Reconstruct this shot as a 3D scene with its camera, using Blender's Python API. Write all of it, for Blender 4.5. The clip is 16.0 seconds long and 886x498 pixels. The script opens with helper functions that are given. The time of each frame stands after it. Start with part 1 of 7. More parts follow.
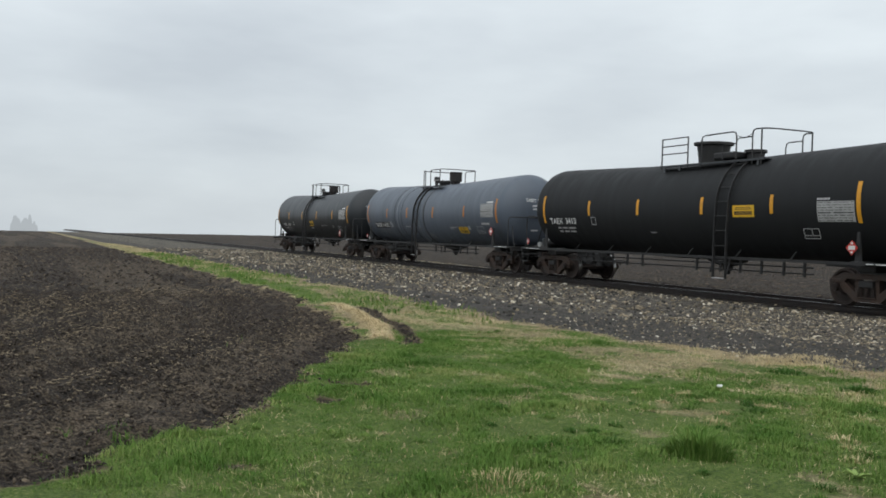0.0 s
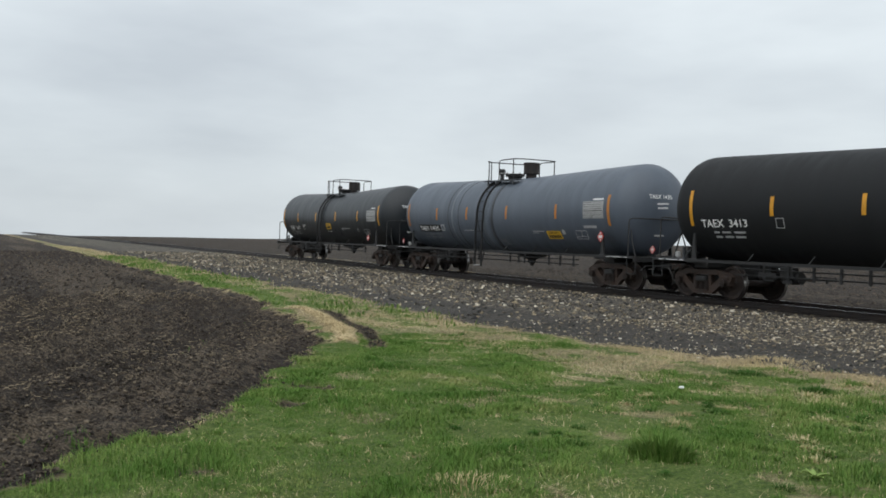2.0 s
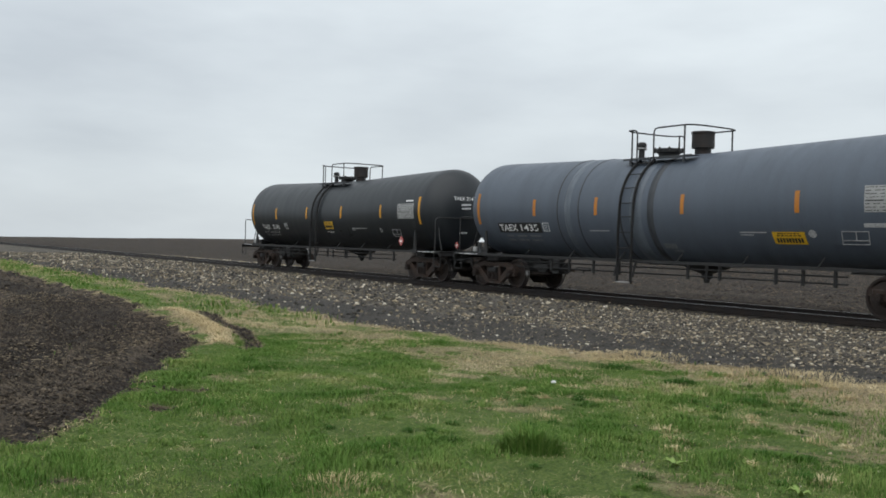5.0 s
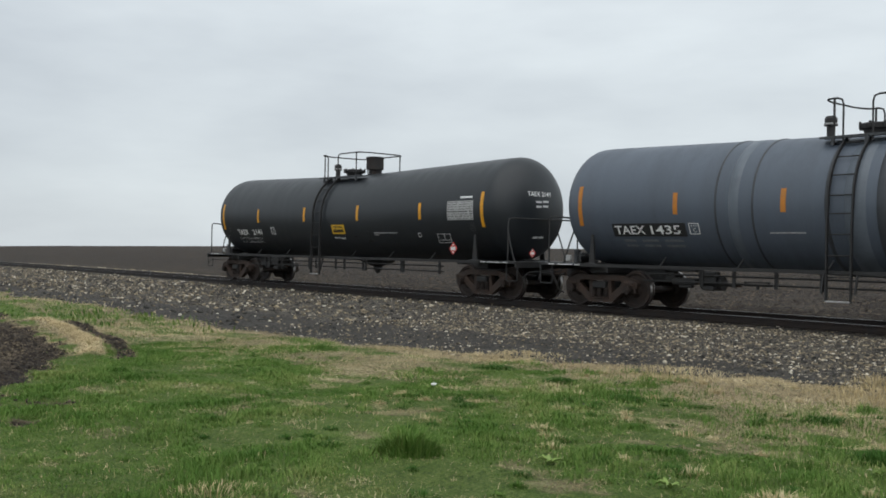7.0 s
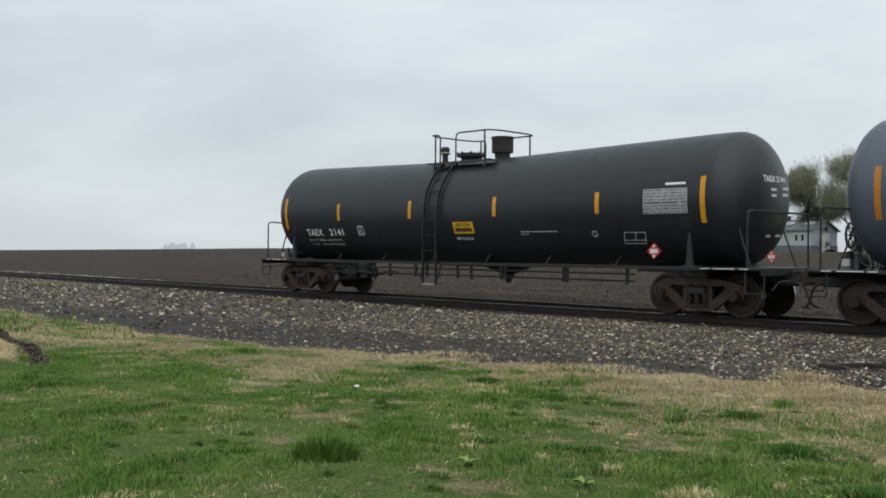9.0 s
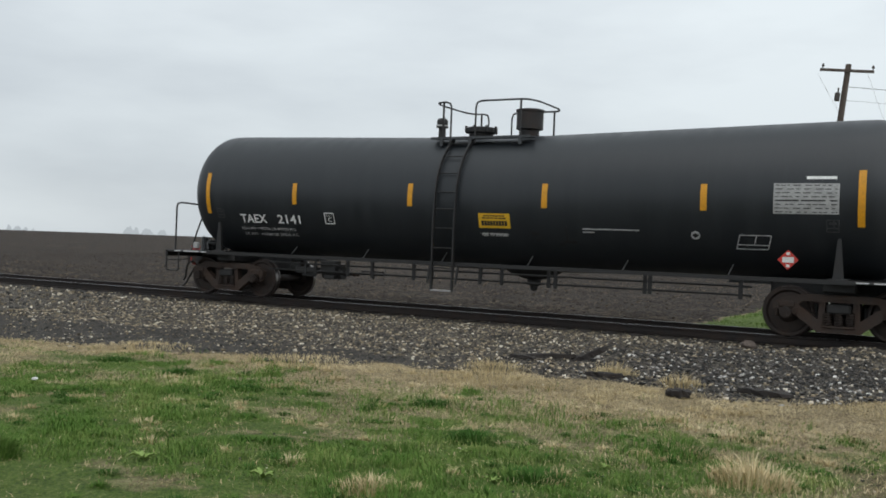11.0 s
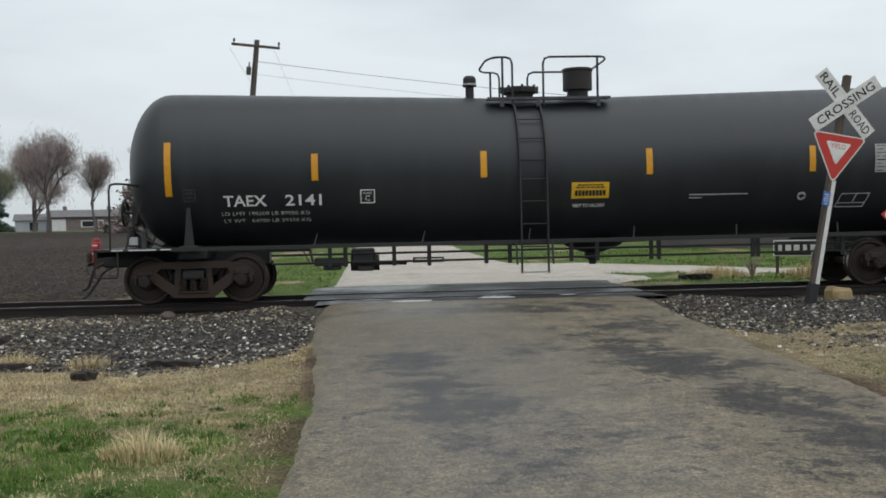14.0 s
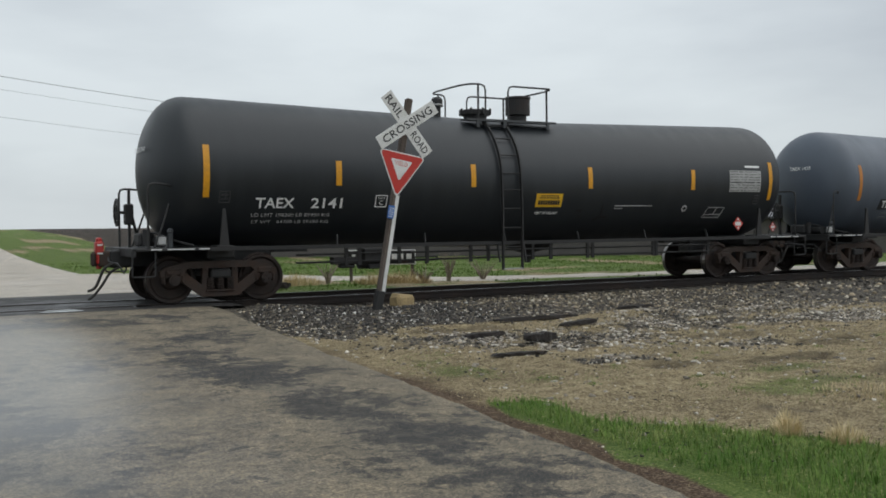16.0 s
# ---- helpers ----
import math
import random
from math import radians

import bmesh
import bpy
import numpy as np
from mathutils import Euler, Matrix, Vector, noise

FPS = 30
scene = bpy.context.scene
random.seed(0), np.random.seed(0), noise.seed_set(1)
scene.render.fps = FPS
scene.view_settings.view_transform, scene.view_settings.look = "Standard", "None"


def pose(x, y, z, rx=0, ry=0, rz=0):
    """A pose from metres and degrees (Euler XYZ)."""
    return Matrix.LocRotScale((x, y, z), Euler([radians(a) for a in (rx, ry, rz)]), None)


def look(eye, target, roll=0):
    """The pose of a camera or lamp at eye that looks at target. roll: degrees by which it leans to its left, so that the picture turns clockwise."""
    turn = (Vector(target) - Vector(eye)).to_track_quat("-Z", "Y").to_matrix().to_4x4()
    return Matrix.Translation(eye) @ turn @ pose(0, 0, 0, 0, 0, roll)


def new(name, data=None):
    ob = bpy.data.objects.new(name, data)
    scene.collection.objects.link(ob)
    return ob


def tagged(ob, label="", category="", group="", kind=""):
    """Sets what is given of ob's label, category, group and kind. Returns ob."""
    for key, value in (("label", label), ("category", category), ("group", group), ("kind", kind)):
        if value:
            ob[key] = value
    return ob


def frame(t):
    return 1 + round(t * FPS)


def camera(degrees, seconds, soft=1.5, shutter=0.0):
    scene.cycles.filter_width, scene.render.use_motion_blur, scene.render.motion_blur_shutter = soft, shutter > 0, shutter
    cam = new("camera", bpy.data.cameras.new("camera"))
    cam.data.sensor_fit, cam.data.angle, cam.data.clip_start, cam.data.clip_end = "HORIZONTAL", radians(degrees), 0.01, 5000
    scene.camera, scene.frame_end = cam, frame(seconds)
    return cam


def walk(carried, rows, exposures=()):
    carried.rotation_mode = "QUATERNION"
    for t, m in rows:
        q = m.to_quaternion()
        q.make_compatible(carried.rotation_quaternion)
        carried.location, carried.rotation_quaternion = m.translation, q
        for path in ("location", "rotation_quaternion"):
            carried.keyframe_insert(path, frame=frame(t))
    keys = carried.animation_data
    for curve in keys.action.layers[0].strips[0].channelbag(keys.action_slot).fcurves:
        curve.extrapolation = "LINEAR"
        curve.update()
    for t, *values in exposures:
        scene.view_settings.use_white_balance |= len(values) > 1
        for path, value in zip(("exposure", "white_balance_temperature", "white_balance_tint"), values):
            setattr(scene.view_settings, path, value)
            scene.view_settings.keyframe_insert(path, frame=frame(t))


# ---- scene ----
import functools

# the camera: held by hand, turned to follow the train
EYE_PATH = [
    (0, 0.000, 0.000, 1.551, -64.989, -0.756, 1.760),
    (0.5, -0.004, -0.004, 1.546, -64.353, -0.716, 1.749),
    (1, 0.001, -0.004, 1.554, -63.739, -0.600, 1.641),
    (1.5, -0.001, 0.006, 1.554, -63.251, -0.598, 1.647),
    (2, -0.001, 0.008, 1.555, -62.868, -0.528, 1.735),
    (2.5, 0.004, 0.010, 1.560, -62.476, -0.419, 1.582),
    (3, 0.010, 0.013, 1.560, -61.816, -0.313, 1.501),
    (3.5, 0.023, 0.018, 1.568, -60.863, -0.165, 1.366),
    (4, 0.035, 0.023, 1.571, -59.671, -0.160, 1.251),
    (4.5, 0.054, 0.039, 1.574, -58.120, -0.353, 1.140),
    (5, 0.071, 0.050, 1.564, -55.813, -0.421, 1.506),
    (7.5, 0.081, 0.140, 1.550, -48.476, 0.043, 0.702),
    (8, 0.087, 0.142, 1.551, -48.679, 0.066, 0.438),
    (10.5, 0.158, 0.606, 1.509, -32.749, -0.090, 1.704),
    (11, 0.275, 0.518, 1.527, -28.716, -0.047, 2.236),
    (11.5, 0.349, 0.507, 1.548, -24.677, 0.110, 1.508),
    (12, 0.444, 0.548, 1.580, -19.318, -0.892, 0.533),
    (12.5, 0.552, 0.563, 1.578, -13.578, -1.961, -0.007),
    (13, 0.626, 0.579, 1.572, -7.645, -2.083, -0.513),
    (13.5, 0.657, 0.605, 1.562, -1.731, -1.838, -0.947),
    (14, 0.669, 0.631, 1.561, 4.195, -1.505, -1.254),
    (14.5, 0.683, 0.609, 1.580, 10.358, -1.518, -1.215),
    (15, 0.726, 0.615, 1.589, 16.881, -1.520, -1.278),
    (15.5, 0.801, 0.563, 1.601, 23.069, -1.474, -1.038),
    (16, 0.804, 0.593, 1.578, 28.826, -1.374, -0.625),
]


def aim(x, y, z, heading, pitch, roll):
    """Heading in degrees to the right of +y, pitch upwards."""
    h, p = radians(heading), radians(pitch)
    way = Vector((math.sin(h) * math.cos(p), math.cos(h) * math.cos(p), math.sin(p)))
    return look((x, y, z), Vector((x, y, z)) + way, roll)


cam = camera(49.97, 16.0, soft=1.75)
walk(cam, [(t, aim(*row)) for t, *row in EYE_PATH], exposures=[(0, 0.08), (4.5, 0.08), (8, 0.0), (11, 0.0), (11.8, -0.12), (12.4, -0.26), (12.9, -0.12), (13.5, -0.02), (15, -0.05), (16, -0.13)])

# ---- world and light: a bright overcast day ----
world = bpy.data.worlds.new("world")
scene.world = world
world.use_nodes = True
wn, wl = world.node_tree.nodes, world.node_tree.links
wn.clear()


def wnode(kind, **kw):
    n = wn.new(kind)
    for k, v in kw.items():
        n.inputs[k].default_value = v
    return n


w_out = wn.new("ShaderNodeOutputWorld")
w_bg = wn.new("ShaderNodeBackground")
w_sky = wn.new("ShaderNodeTexSky")
w_sky.sky_type, w_sky.sun_disc = "NISHITA", False
w_sky.sun_elevation, w_sky.sun_rotation = radians(50), radians(60)
w_co = wn.new("ShaderNodeTexCoord")
w_map = wn.new("ShaderNodeMapping")
w_map.inputs["Scale"].default_value = (1.0, 1.0, 3.6)
w_n1 = wnode("ShaderNodeTexNoise", Scale=1.5, Detail=6.0, Roughness=0.5)
w_ramp = wn.new("ShaderNodeValToRGB")
w_ramp.color_ramp.elements[0].position, w_ramp.color_ramp.elements[0].color = 0.36, (0.58, 0.635, 0.685, 1)
w_ramp.color_ramp.elements[1].position, w_ramp.color_ramp.elements[1].color = 0.64, (0.84, 0.91, 0.945, 1)
w_mix = wn.new("ShaderNodeMix")
w_mix.data_type = "RGBA"
w_mix.inputs["Factor"].default_value = 0.94
w_dim = wn.new("ShaderNodeVectorMath")
w_dim.operation = "SCALE"
w_dim.inputs["Scale"].default_value = 0.10
wl.new(w_co.outputs["Generated"], w_map.inputs["Vector"])
wl.new(w_map.outputs["Vector"], w_n1.inputs["Vector"])
wl.new(w_n1.outputs["Fac"], w_ramp.inputs["Fac"])
wl.new(w_sky.outputs["Color"], w_dim.inputs[0])
wl.new(w_dim.outputs["Vector"], w_mix.inputs["A"])
wl.new(w_ramp.outputs["Color"], w_mix.inputs["B"])
w_sep = wn.new("ShaderNodeSeparateXYZ")
w_low = wn.new("ShaderNodeMapRange")
for k, v in (("From Min", -0.02), ("From Max", 0.24), ("To Min", 0.85), ("To Max", 1.0)):
    w_low.inputs[k].default_value = v
w_haze = wn.new("ShaderNodeVectorMath")
w_haze.operation = "SCALE"
wl.new(w_co.outputs["Generated"], w_sep.inputs["Vector"])
wl.new(w_sep.outputs["Z"], w_low.inputs["Value"])
wl.new(w_low.outputs["Result"], w_haze.inputs["Scale"])
wl.new(w_mix.outputs["Result"], w_haze.inputs[0])
wl.new(w_haze.outputs["Vector"], w_bg.inputs["Color"])
w_bg.inputs["Strength"].default_value = 1.0
wl.new(w_bg.outputs["Background"], w_out.inputs["Surface"])

sun_data = bpy.data.lights.new("sun", "SUN")
sun_data.energy, sun_data.angle, sun_data.color = 1.3, radians(85), (1.0, 0.99, 0.975)
sun = new("sun", sun_data)
sun.matrix_world = look((0, 0, 50), (-20, 18, 0))
# ---- materials ----
def material(name, rough=0.6, metal=0.0, specular=0.5):
    m = bpy.data.materials.new(name)
    m.use_nodes = True
    b = m.node_tree.nodes["Principled BSDF"]
    b.inputs["Roughness"].default_value, b.inputs["Metallic"].default_value = rough, metal
    b.inputs["Specular IOR Level"].default_value = specular
    return m, m.node_tree.nodes, m.node_tree.links, b


def rgba(c):
    return (*c, 1.0)


def noise_node(nodes, links, scale, detail=4.0, rough=0.55, vector=None, stretch=None):
    n = nodes.new("ShaderNodeTexNoise")
    n.inputs["Scale"].default_value, n.inputs["Detail"].default_value, n.inputs["Roughness"].default_value = scale, detail, rough
    if vector is not None:
        if stretch:
            mp = nodes.new("ShaderNodeMapping")
            mp.inputs["Scale"].default_value = stretch
            links.new(vector, mp.inputs["Vector"])
            vector = mp.outputs["Vector"]
        links.new(vector, n.inputs["Vector"])
    return n


def ramp_node(nodes, links, fac, stops):
    r = nodes.new("ShaderNodeValToRGB")
    e = r.color_ramp.elements
    while len(e) < len(stops):
        e.new(0.5)
    for k, (p, c) in zip(e, stops):
        k.position, k.color = p, rgba(c) if len(c) == 3 else c
    links.new(fac, r.inputs["Fac"])
    return r


def mix_node(nodes, links, fac, a, b, blend="MIX"):
    m = nodes.new("ShaderNodeMix")
    m.data_type, m.blend_type = "RGBA", blend
    for key, v in (("Factor", fac), ("A", a), ("B", b)):
        if isinstance(v, (int, float)):
            m.inputs[key].default_value = v
        elif isinstance(v, tuple):
            m.inputs[key].default_value = rgba(v)
        else:
            links.new(v, m.inputs[key])
    return m.outputs["Result"]


def bump_node(nodes, links, b, height, strength, distance):
    n = nodes.new("ShaderNodeBump")
    n.inputs["Strength"].default_value, n.inputs["Distance"].default_value = strength, distance
    links.new(height, n.inputs["Height"])
    links.new(n.outputs["Normal"], b.inputs["Normal"])


def math_node(nodes, links, op, a, b=0.0, c=None):
    n = nodes.new("ShaderNodeMath")
    n.operation = op
    for i, v in enumerate((a, b) if c is None else (a, b, c)):
        if isinstance(v, (int, float)):
            n.inputs[i].default_value = v
        else:
            links.new(v, n.inputs[i])
    return n.outputs[0]


def weathered(name, base, dirt, rough=0.55, metal=0.0, fine=60.0, coarse=2.5, amount=0.6, bump=0.3, distance=0.004, streak=None, per_object=False, per_island=False):
    """A surface of one base colour, with grain, larger stains and fine relief."""
    m, nodes, links, b = material(name, rough, metal)
    co = nodes.new("ShaderNodeTexCoord").outputs["Object"]
    n1 = noise_node(nodes, links, coarse, 5, 0.6, co, streak)
    n2 = noise_node(nodes, links, fine, 3, 0.6, co)
    f = ramp_node(nodes, links, n1.outputs["Fac"], [(0.42, (0, 0, 0)), (0.72, (amount,) * 3)]).outputs["Color"]
    col = mix_node(nodes, links, f, base, dirt)
    shade = ramp_node(nodes, links, n2.outputs["Fac"], [(0.3, (0.72, 0.72, 0.72)), (0.7, (1.18, 1.18, 1.18))]).outputs["Color"]
    col = mix_node(nodes, links, 1.0, col, shade, "MULTIPLY")
    if per_object or per_island:
        src = nodes.new("ShaderNodeObjectInfo").outputs["Random"] if per_object else nodes.new("ShaderNodeNewGeometry").outputs["Random Per Island"]
        var = ramp_node(nodes, links, src, [(0.0, (0.65, 0.66, 0.68)), (1.0, (1.35, 1.33, 1.28))]).outputs["Color"]
        col = mix_node(nodes, links, 1.0, col, var, "MULTIPLY")
    links.new(col, b.inputs["Base Color"])
    r = ramp_node(nodes, links, n1.outputs["Fac"], [(0.3, (rough * 0.85,) * 3), (0.8, (min(1, rough * 1.25),) * 3)]).outputs["Color"]
    links.new(r, b.inputs["Roughness"])
    bump_node(nodes, links, b, n2.outputs["Fac"], bump, distance)
    return m


M_BLACK = weathered("black_tank_paint", (0.0165, 0.0200, 0.0235), (0.028, 0.032, 0.0355), 0.42, 0, 90, 1.6, 0.55, 0.1, 0.002, (2.2, 1.0, 0.12))
M_BLACK.node_tree.nodes["Principled BSDF"].inputs["Specular IOR Level"].default_value = 0.47
M_DULL = weathered("dull_black_tank_paint", (0.0150, 0.0160, 0.0172), (0.024, 0.0245, 0.025), 0.60, 0, 90, 1.6, 0.55, 0.1, 0.002, (2.2, 1.0, 0.12))
M_DULL.node_tree.nodes["Principled BSDF"].inputs["Specular IOR Level"].default_value = 0.22
M_GREY = weathered("blue_grey_tank_paint", (0.092, 0.112, 0.142), (0.070, 0.082, 0.098), 0.46, 0, 90, 1.2, 0.5, 0.1, 0.002, (2.2, 1.0, 0.12))
M_FRAME = weathered("black_frame_paint", (0.018, 0.018, 0.0185), (0.024, 0.021, 0.019), 0.6, 0, 60, 3, 0.7, 0.25)
M_RUST = weathered("rusty_cast_steel", (0.044, 0.031, 0.025), (0.075, 0.045, 0.032), 0.75, 0.2, 50, 5, 0.9, 0.5)
M_WHEEL = weathered("wheel_steel", (0.034, 0.026, 0.023), (0.060, 0.040, 0.031), 0.6, 0.4, 50, 4, 0.8, 0.3)
M_TREAD = weathered("polished_tread_steel", (0.32, 0.31, 0.30), (0.15, 0.13, 0.12), 0.3, 1.0, 80, 8, 0.5, 0.1)
M_STRIPE = weathered("amber_reflective_tape", (0.72, 0.33, 0.012), (0.45, 0.22, 0.03), 0.4, 0, 120, 7, 0.5, 0.1)
M_ORANGE = weathered("faded_orange_tape", (0.55, 0.20, 0.02), (0.33, 0.16, 0.05), 0.5, 0, 120, 7, 0.6, 0.1)
M_WHITE = weathered("white_stencil_paint", (0.88, 0.88, 0.86), (0.66, 0.66, 0.65), 0.5, 0, 120, 12, 0.4, 0.05)
M_DIM = weathered("worn_stencil_paint", (0.52, 0.52, 0.52), (0.20, 0.20, 0.20), 0.5, 0, 120, 15, 0.8, 0.05)
M_MID = weathered("faded_stencil_paint", (0.70, 0.70, 0.69), (0.42, 0.42, 0.42), 0.5, 0, 120, 15, 0.6, 0.05)
M_FAINT = weathered("nearly_worn_off_paint", (0.06, 0.062, 0.065), (0.025, 0.025, 0.026), 0.5, 0, 120, 15, 0.7, 0.05)
M_WALK = weathered("grey_grating_steel", (0.07, 0.075, 0.08), (0.035, 0.036, 0.038), 0.5, 0.3, 60, 5, 0.6, 0.2)
M_DOME = weathered("rusting_black_paint", (0.011, 0.0105, 0.0105), (0.05, 0.027, 0.018), 0.6, 0, 60, 2.6, 0.5, 0.3)
M_PANEL = weathered("grey_data_panel", (0.42, 0.42, 0.41), (0.22, 0.22, 0.21), 0.5, 0, 120, 8, 0.6, 0.05)
M_YELLOW = weathered("yellow_panel_paint", (0.75, 0.44, 0.02), (0.5, 0.3, 0.03), 0.5, 0, 120, 8, 0.4, 0.05)
M_INK = weathered("black_ink", (0.015, 0.015, 0.015), (0.03, 0.03, 0.03), 0.6, 0, 120, 8, 0.4, 0.05)
M_RED = weathered("red_sign_sheeting", (0.52, 0.03, 0.02), (0.38, 0.05, 0.035), 0.4, 0, 120, 5, 0.5, 0.05)
M_SIGN = weathered("white_sign_sheeting", (0.72, 0.72, 0.70), (0.5, 0.49, 0.46), 0.45, 0, 120, 5, 0.5, 0.05)
M_BLUE = weathered("blue_sign_sheeting", (0.04, 0.14, 0.42), (0.05, 0.12, 0.3), 0.45, 0, 120, 5, 0.4, 0.05)
M_DEVICE = weathered("red_device_paint", (0.45, 0.025, 0.02), (0.25, 0.03, 0.03), 0.45, 0, 60, 6, 0.5, 0.1)
M_HOSE = weathered("rubber_hose", (0.03, 0.028, 0.027), (0.08, 0.07, 0.06), 0.7, 0, 60, 6, 0.6, 0.2)
M_RAIL = weathered("dark_rail_steel", (0.022, 0.018, 0.017), (0.05, 0.034, 0.026), 0.6, 0.5, 50, 3, 0.7, 0.3)
M_RAILTOP = weathered("worn_rail_head", (0.20, 0.20, 0.21), (0.11, 0.10, 0.10), 0.32, 1.0, 60, 3, 0.5, 0.1)
M_TIE = weathered("creosoted_timber", (0.03, 0.025, 0.021), (0.07, 0.058, 0.048), 0.85, 0, 40, 4, 0.8, 0.6, 0.01, (0.3, 3, 3), True)
M_POLE = weathered("weathered_pole_timber", (0.11, 0.085, 0.07), (0.05, 0.04, 0.034), 0.85, 0, 40, 3, 0.8, 0.5, 0.01, (4, 4, 0.4))
# ---- mesh tools ----
def link_mesh(name, bm, mat, smooth=False):
    me = bpy.data.meshes.new(name)
    bm.normal_update()
    bm.to_mesh(me)
    bm.free()
    for m in mat if isinstance(mat, (list, tuple)) else [mat]:
        me.materials.append(m)
    if smooth:
        me.polygons.foreach_set("use_smooth", [True] * len(me.polygons))
    return new(name, me)


def part(name, bm, mat, parent, label="", smooth=False):
    ob = link_mesh(name, bm, mat, smooth)
    ob.parent = parent
    return tagged(ob, label, kind="stuff" if name == "stencil_line" else "") if label or name == "stencil_line" else ob


def thing(name, label, category, m=Matrix(), group="", kind=""):
    e = new(name)
    e.empty_display_size = 0.2
    e.matrix_world = m
    return tagged(e, label, category, group, kind)


def box(bm, at, size, turn=None, bevel=0.0):
    g = bmesh.ops.create_cube(bm, size=1.0)["verts"]
    m = Matrix.Translation(at) @ (turn.to_4x4() if turn else Matrix()) @ Matrix.Diagonal((*size, 1))
    bmesh.ops.transform(bm, matrix=m, verts=g)
    if bevel:
        ed = list({e for v in g for e in v.link_edges})
        bmesh.ops.bevel(bm, geom=ed, offset=bevel, segments=1, affect="EDGES")


def rod(bm, a, b, r, seg=8, r2=None):
    a, b = Vector(a), Vector(b)
    d = b - a
    g = bmesh.ops.create_cone(bm, cap_ends=True, segments=seg, radius1=r, radius2=r if r2 is None else r2, depth=d.length)["verts"]
    m = Matrix.Translation((a + b) / 2) @ d.to_track_quat("Z", "Y").to_matrix().to_4x4()
    bmesh.ops.transform(bm, matrix=m, verts=g)


def bar(bm, a, b, w, h, side=Vector((0, 1, 0))):
    """A square bar from a to b: w across (along side), h in the other direction."""
    a, b = Vector(a), Vector(b)
    d = (b - a).normalized()
    s = (side - d * side.dot(d)).normalized()
    box(bm, (a + b) / 2, (w, h, (b - a).length), Matrix((s, d.cross(s), d)).transposed())


def tube(bm, points, r, seg=6, bend=0.0):
    """A bent pipe through the points, corners rounded by bend."""
    pts = [Vector(p) for p in points]
    if bend:
        out = [pts[0]]
        for p, q, s in zip(pts, pts[1:], pts[2:]):
            u, v = (p - q), (s - q)
            k = min(bend, u.length / 2, v.length / 2)
            a, b = q + u.normalized() * k, q + v.normalized() * k
            out += [a, a * 0.25 + q * 0.5 + b * 0.25, b]
        pts = out + [pts[-1]]
    rings = []
    for i, p in enumerate(pts):
        d = (pts[min(i + 1, len(pts) - 1)] - pts[max(i - 1, 0)]).normalized()
        s = d.orthogonal().normalized() if not rings else (side - d * side.dot(d)).normalized()
        side = s
        t = d.cross(s)
        rings.append([bm.verts.new(p + r * (math.cos(a) * s + math.sin(a) * t)) for a in (2 * math.pi * k / seg for k in range(seg))])
    for x, y in zip(rings, rings[1:]):
        for k in range(seg):
            bm.faces.new((x[k], x[(k + 1) % seg], y[(k + 1) % seg], y[k]))
    bm.faces.new(rings[0][::-1])
    bm.faces.new(rings[-1])


def turned(bm, profile, seg=32, m=Matrix(), caps=True):
    """A solid of revolution about local z from (radius, height) pairs."""
    rings = []
    for r, z in profile:
        rings.append([bm.verts.new(m @ Vector((r * math.cos(a), r * math.sin(a), z))) for a in (2 * math.pi * k / seg for k in range(seg))])
    for x, y in zip(rings, rings[1:]):
        for k in range(seg):
            bm.faces.new((x[k], x[(k + 1) % seg], y[(k + 1) % seg], y[k]))
    if caps:
        bm.faces.new(rings[0][::-1])
        bm.faces.new(rings[-1])


def slab(bm, outline, thick, m=Matrix()):
    """An outline in local x, y given a thickness along local z (from 0 to thick)."""
    lo = [bm.verts.new(m @ Vector((x, y, 0))) for x, y in outline]
    hi = [bm.verts.new(m @ Vector((x, y, thick))) for x, y in outline]
    n = len(outline)
    bm.faces.new(lo[::-1])
    bm.faces.new(hi)
    for k in range(n):
        bm.faces.new((lo[k], lo[(k + 1) % n], hi[(k + 1) % n], hi[k]))


def lettering(text, height, mat, parent, m, name="lettering", width=None, label="", bold=0.0):
    """Mesh letters in the built-in font, centred on m, facing local z; width stretches the line to that length."""
    c = bpy.data.curves.new(name, "FONT")
    c.body, c.size, c.align_x, c.align_y, c.resolution_u, c.offset = text, 1.0, "CENTER", "CENTER", 2, bold
    o = bpy.data.objects.new(name, c)
    scene.collection.objects.link(o)
    bpy.context.view_layer.update()
    me = bpy.data.meshes.new_from_object(o.evaluated_get(bpy.context.evaluated_depsgraph_get()))
    bpy.data.objects.remove(o)
    bpy.data.curves.remove(c)
    co = np.empty(len(me.vertices) * 3)
    me.vertices.foreach_get("co", co)
    co = co.reshape(-1, 3)
    lo, hi = co.min(0), co.max(0)
    co -= (lo + hi) / 2
    s = height / (hi[1] - lo[1])
    co[:, 1] *= s
    co[:, 0] *= s if width is None else width / (hi[0] - lo[0])
    me.vertices.foreach_set("co", co.ravel())
    me.name = name
    me.materials.clear()
    me.materials.append(mat)
    ob = new(name, me)
    ob.parent, ob.matrix_basis = parent, m
    return tagged(ob, label, kind="stuff" if name == "stencil_line" else "") if label or name == "stencil_line" else ob
# ---- ground ----
RAIL_Z, TRACK_Y, GAUGE = 0.16, 19.75, 1.5   # height of the rail head, the track's centre line, head to head


def road_left(y):
    return np.interp(y, (9, 11.5, 14, 16.7), (0.0, -0.13, -0.2, -0.3))


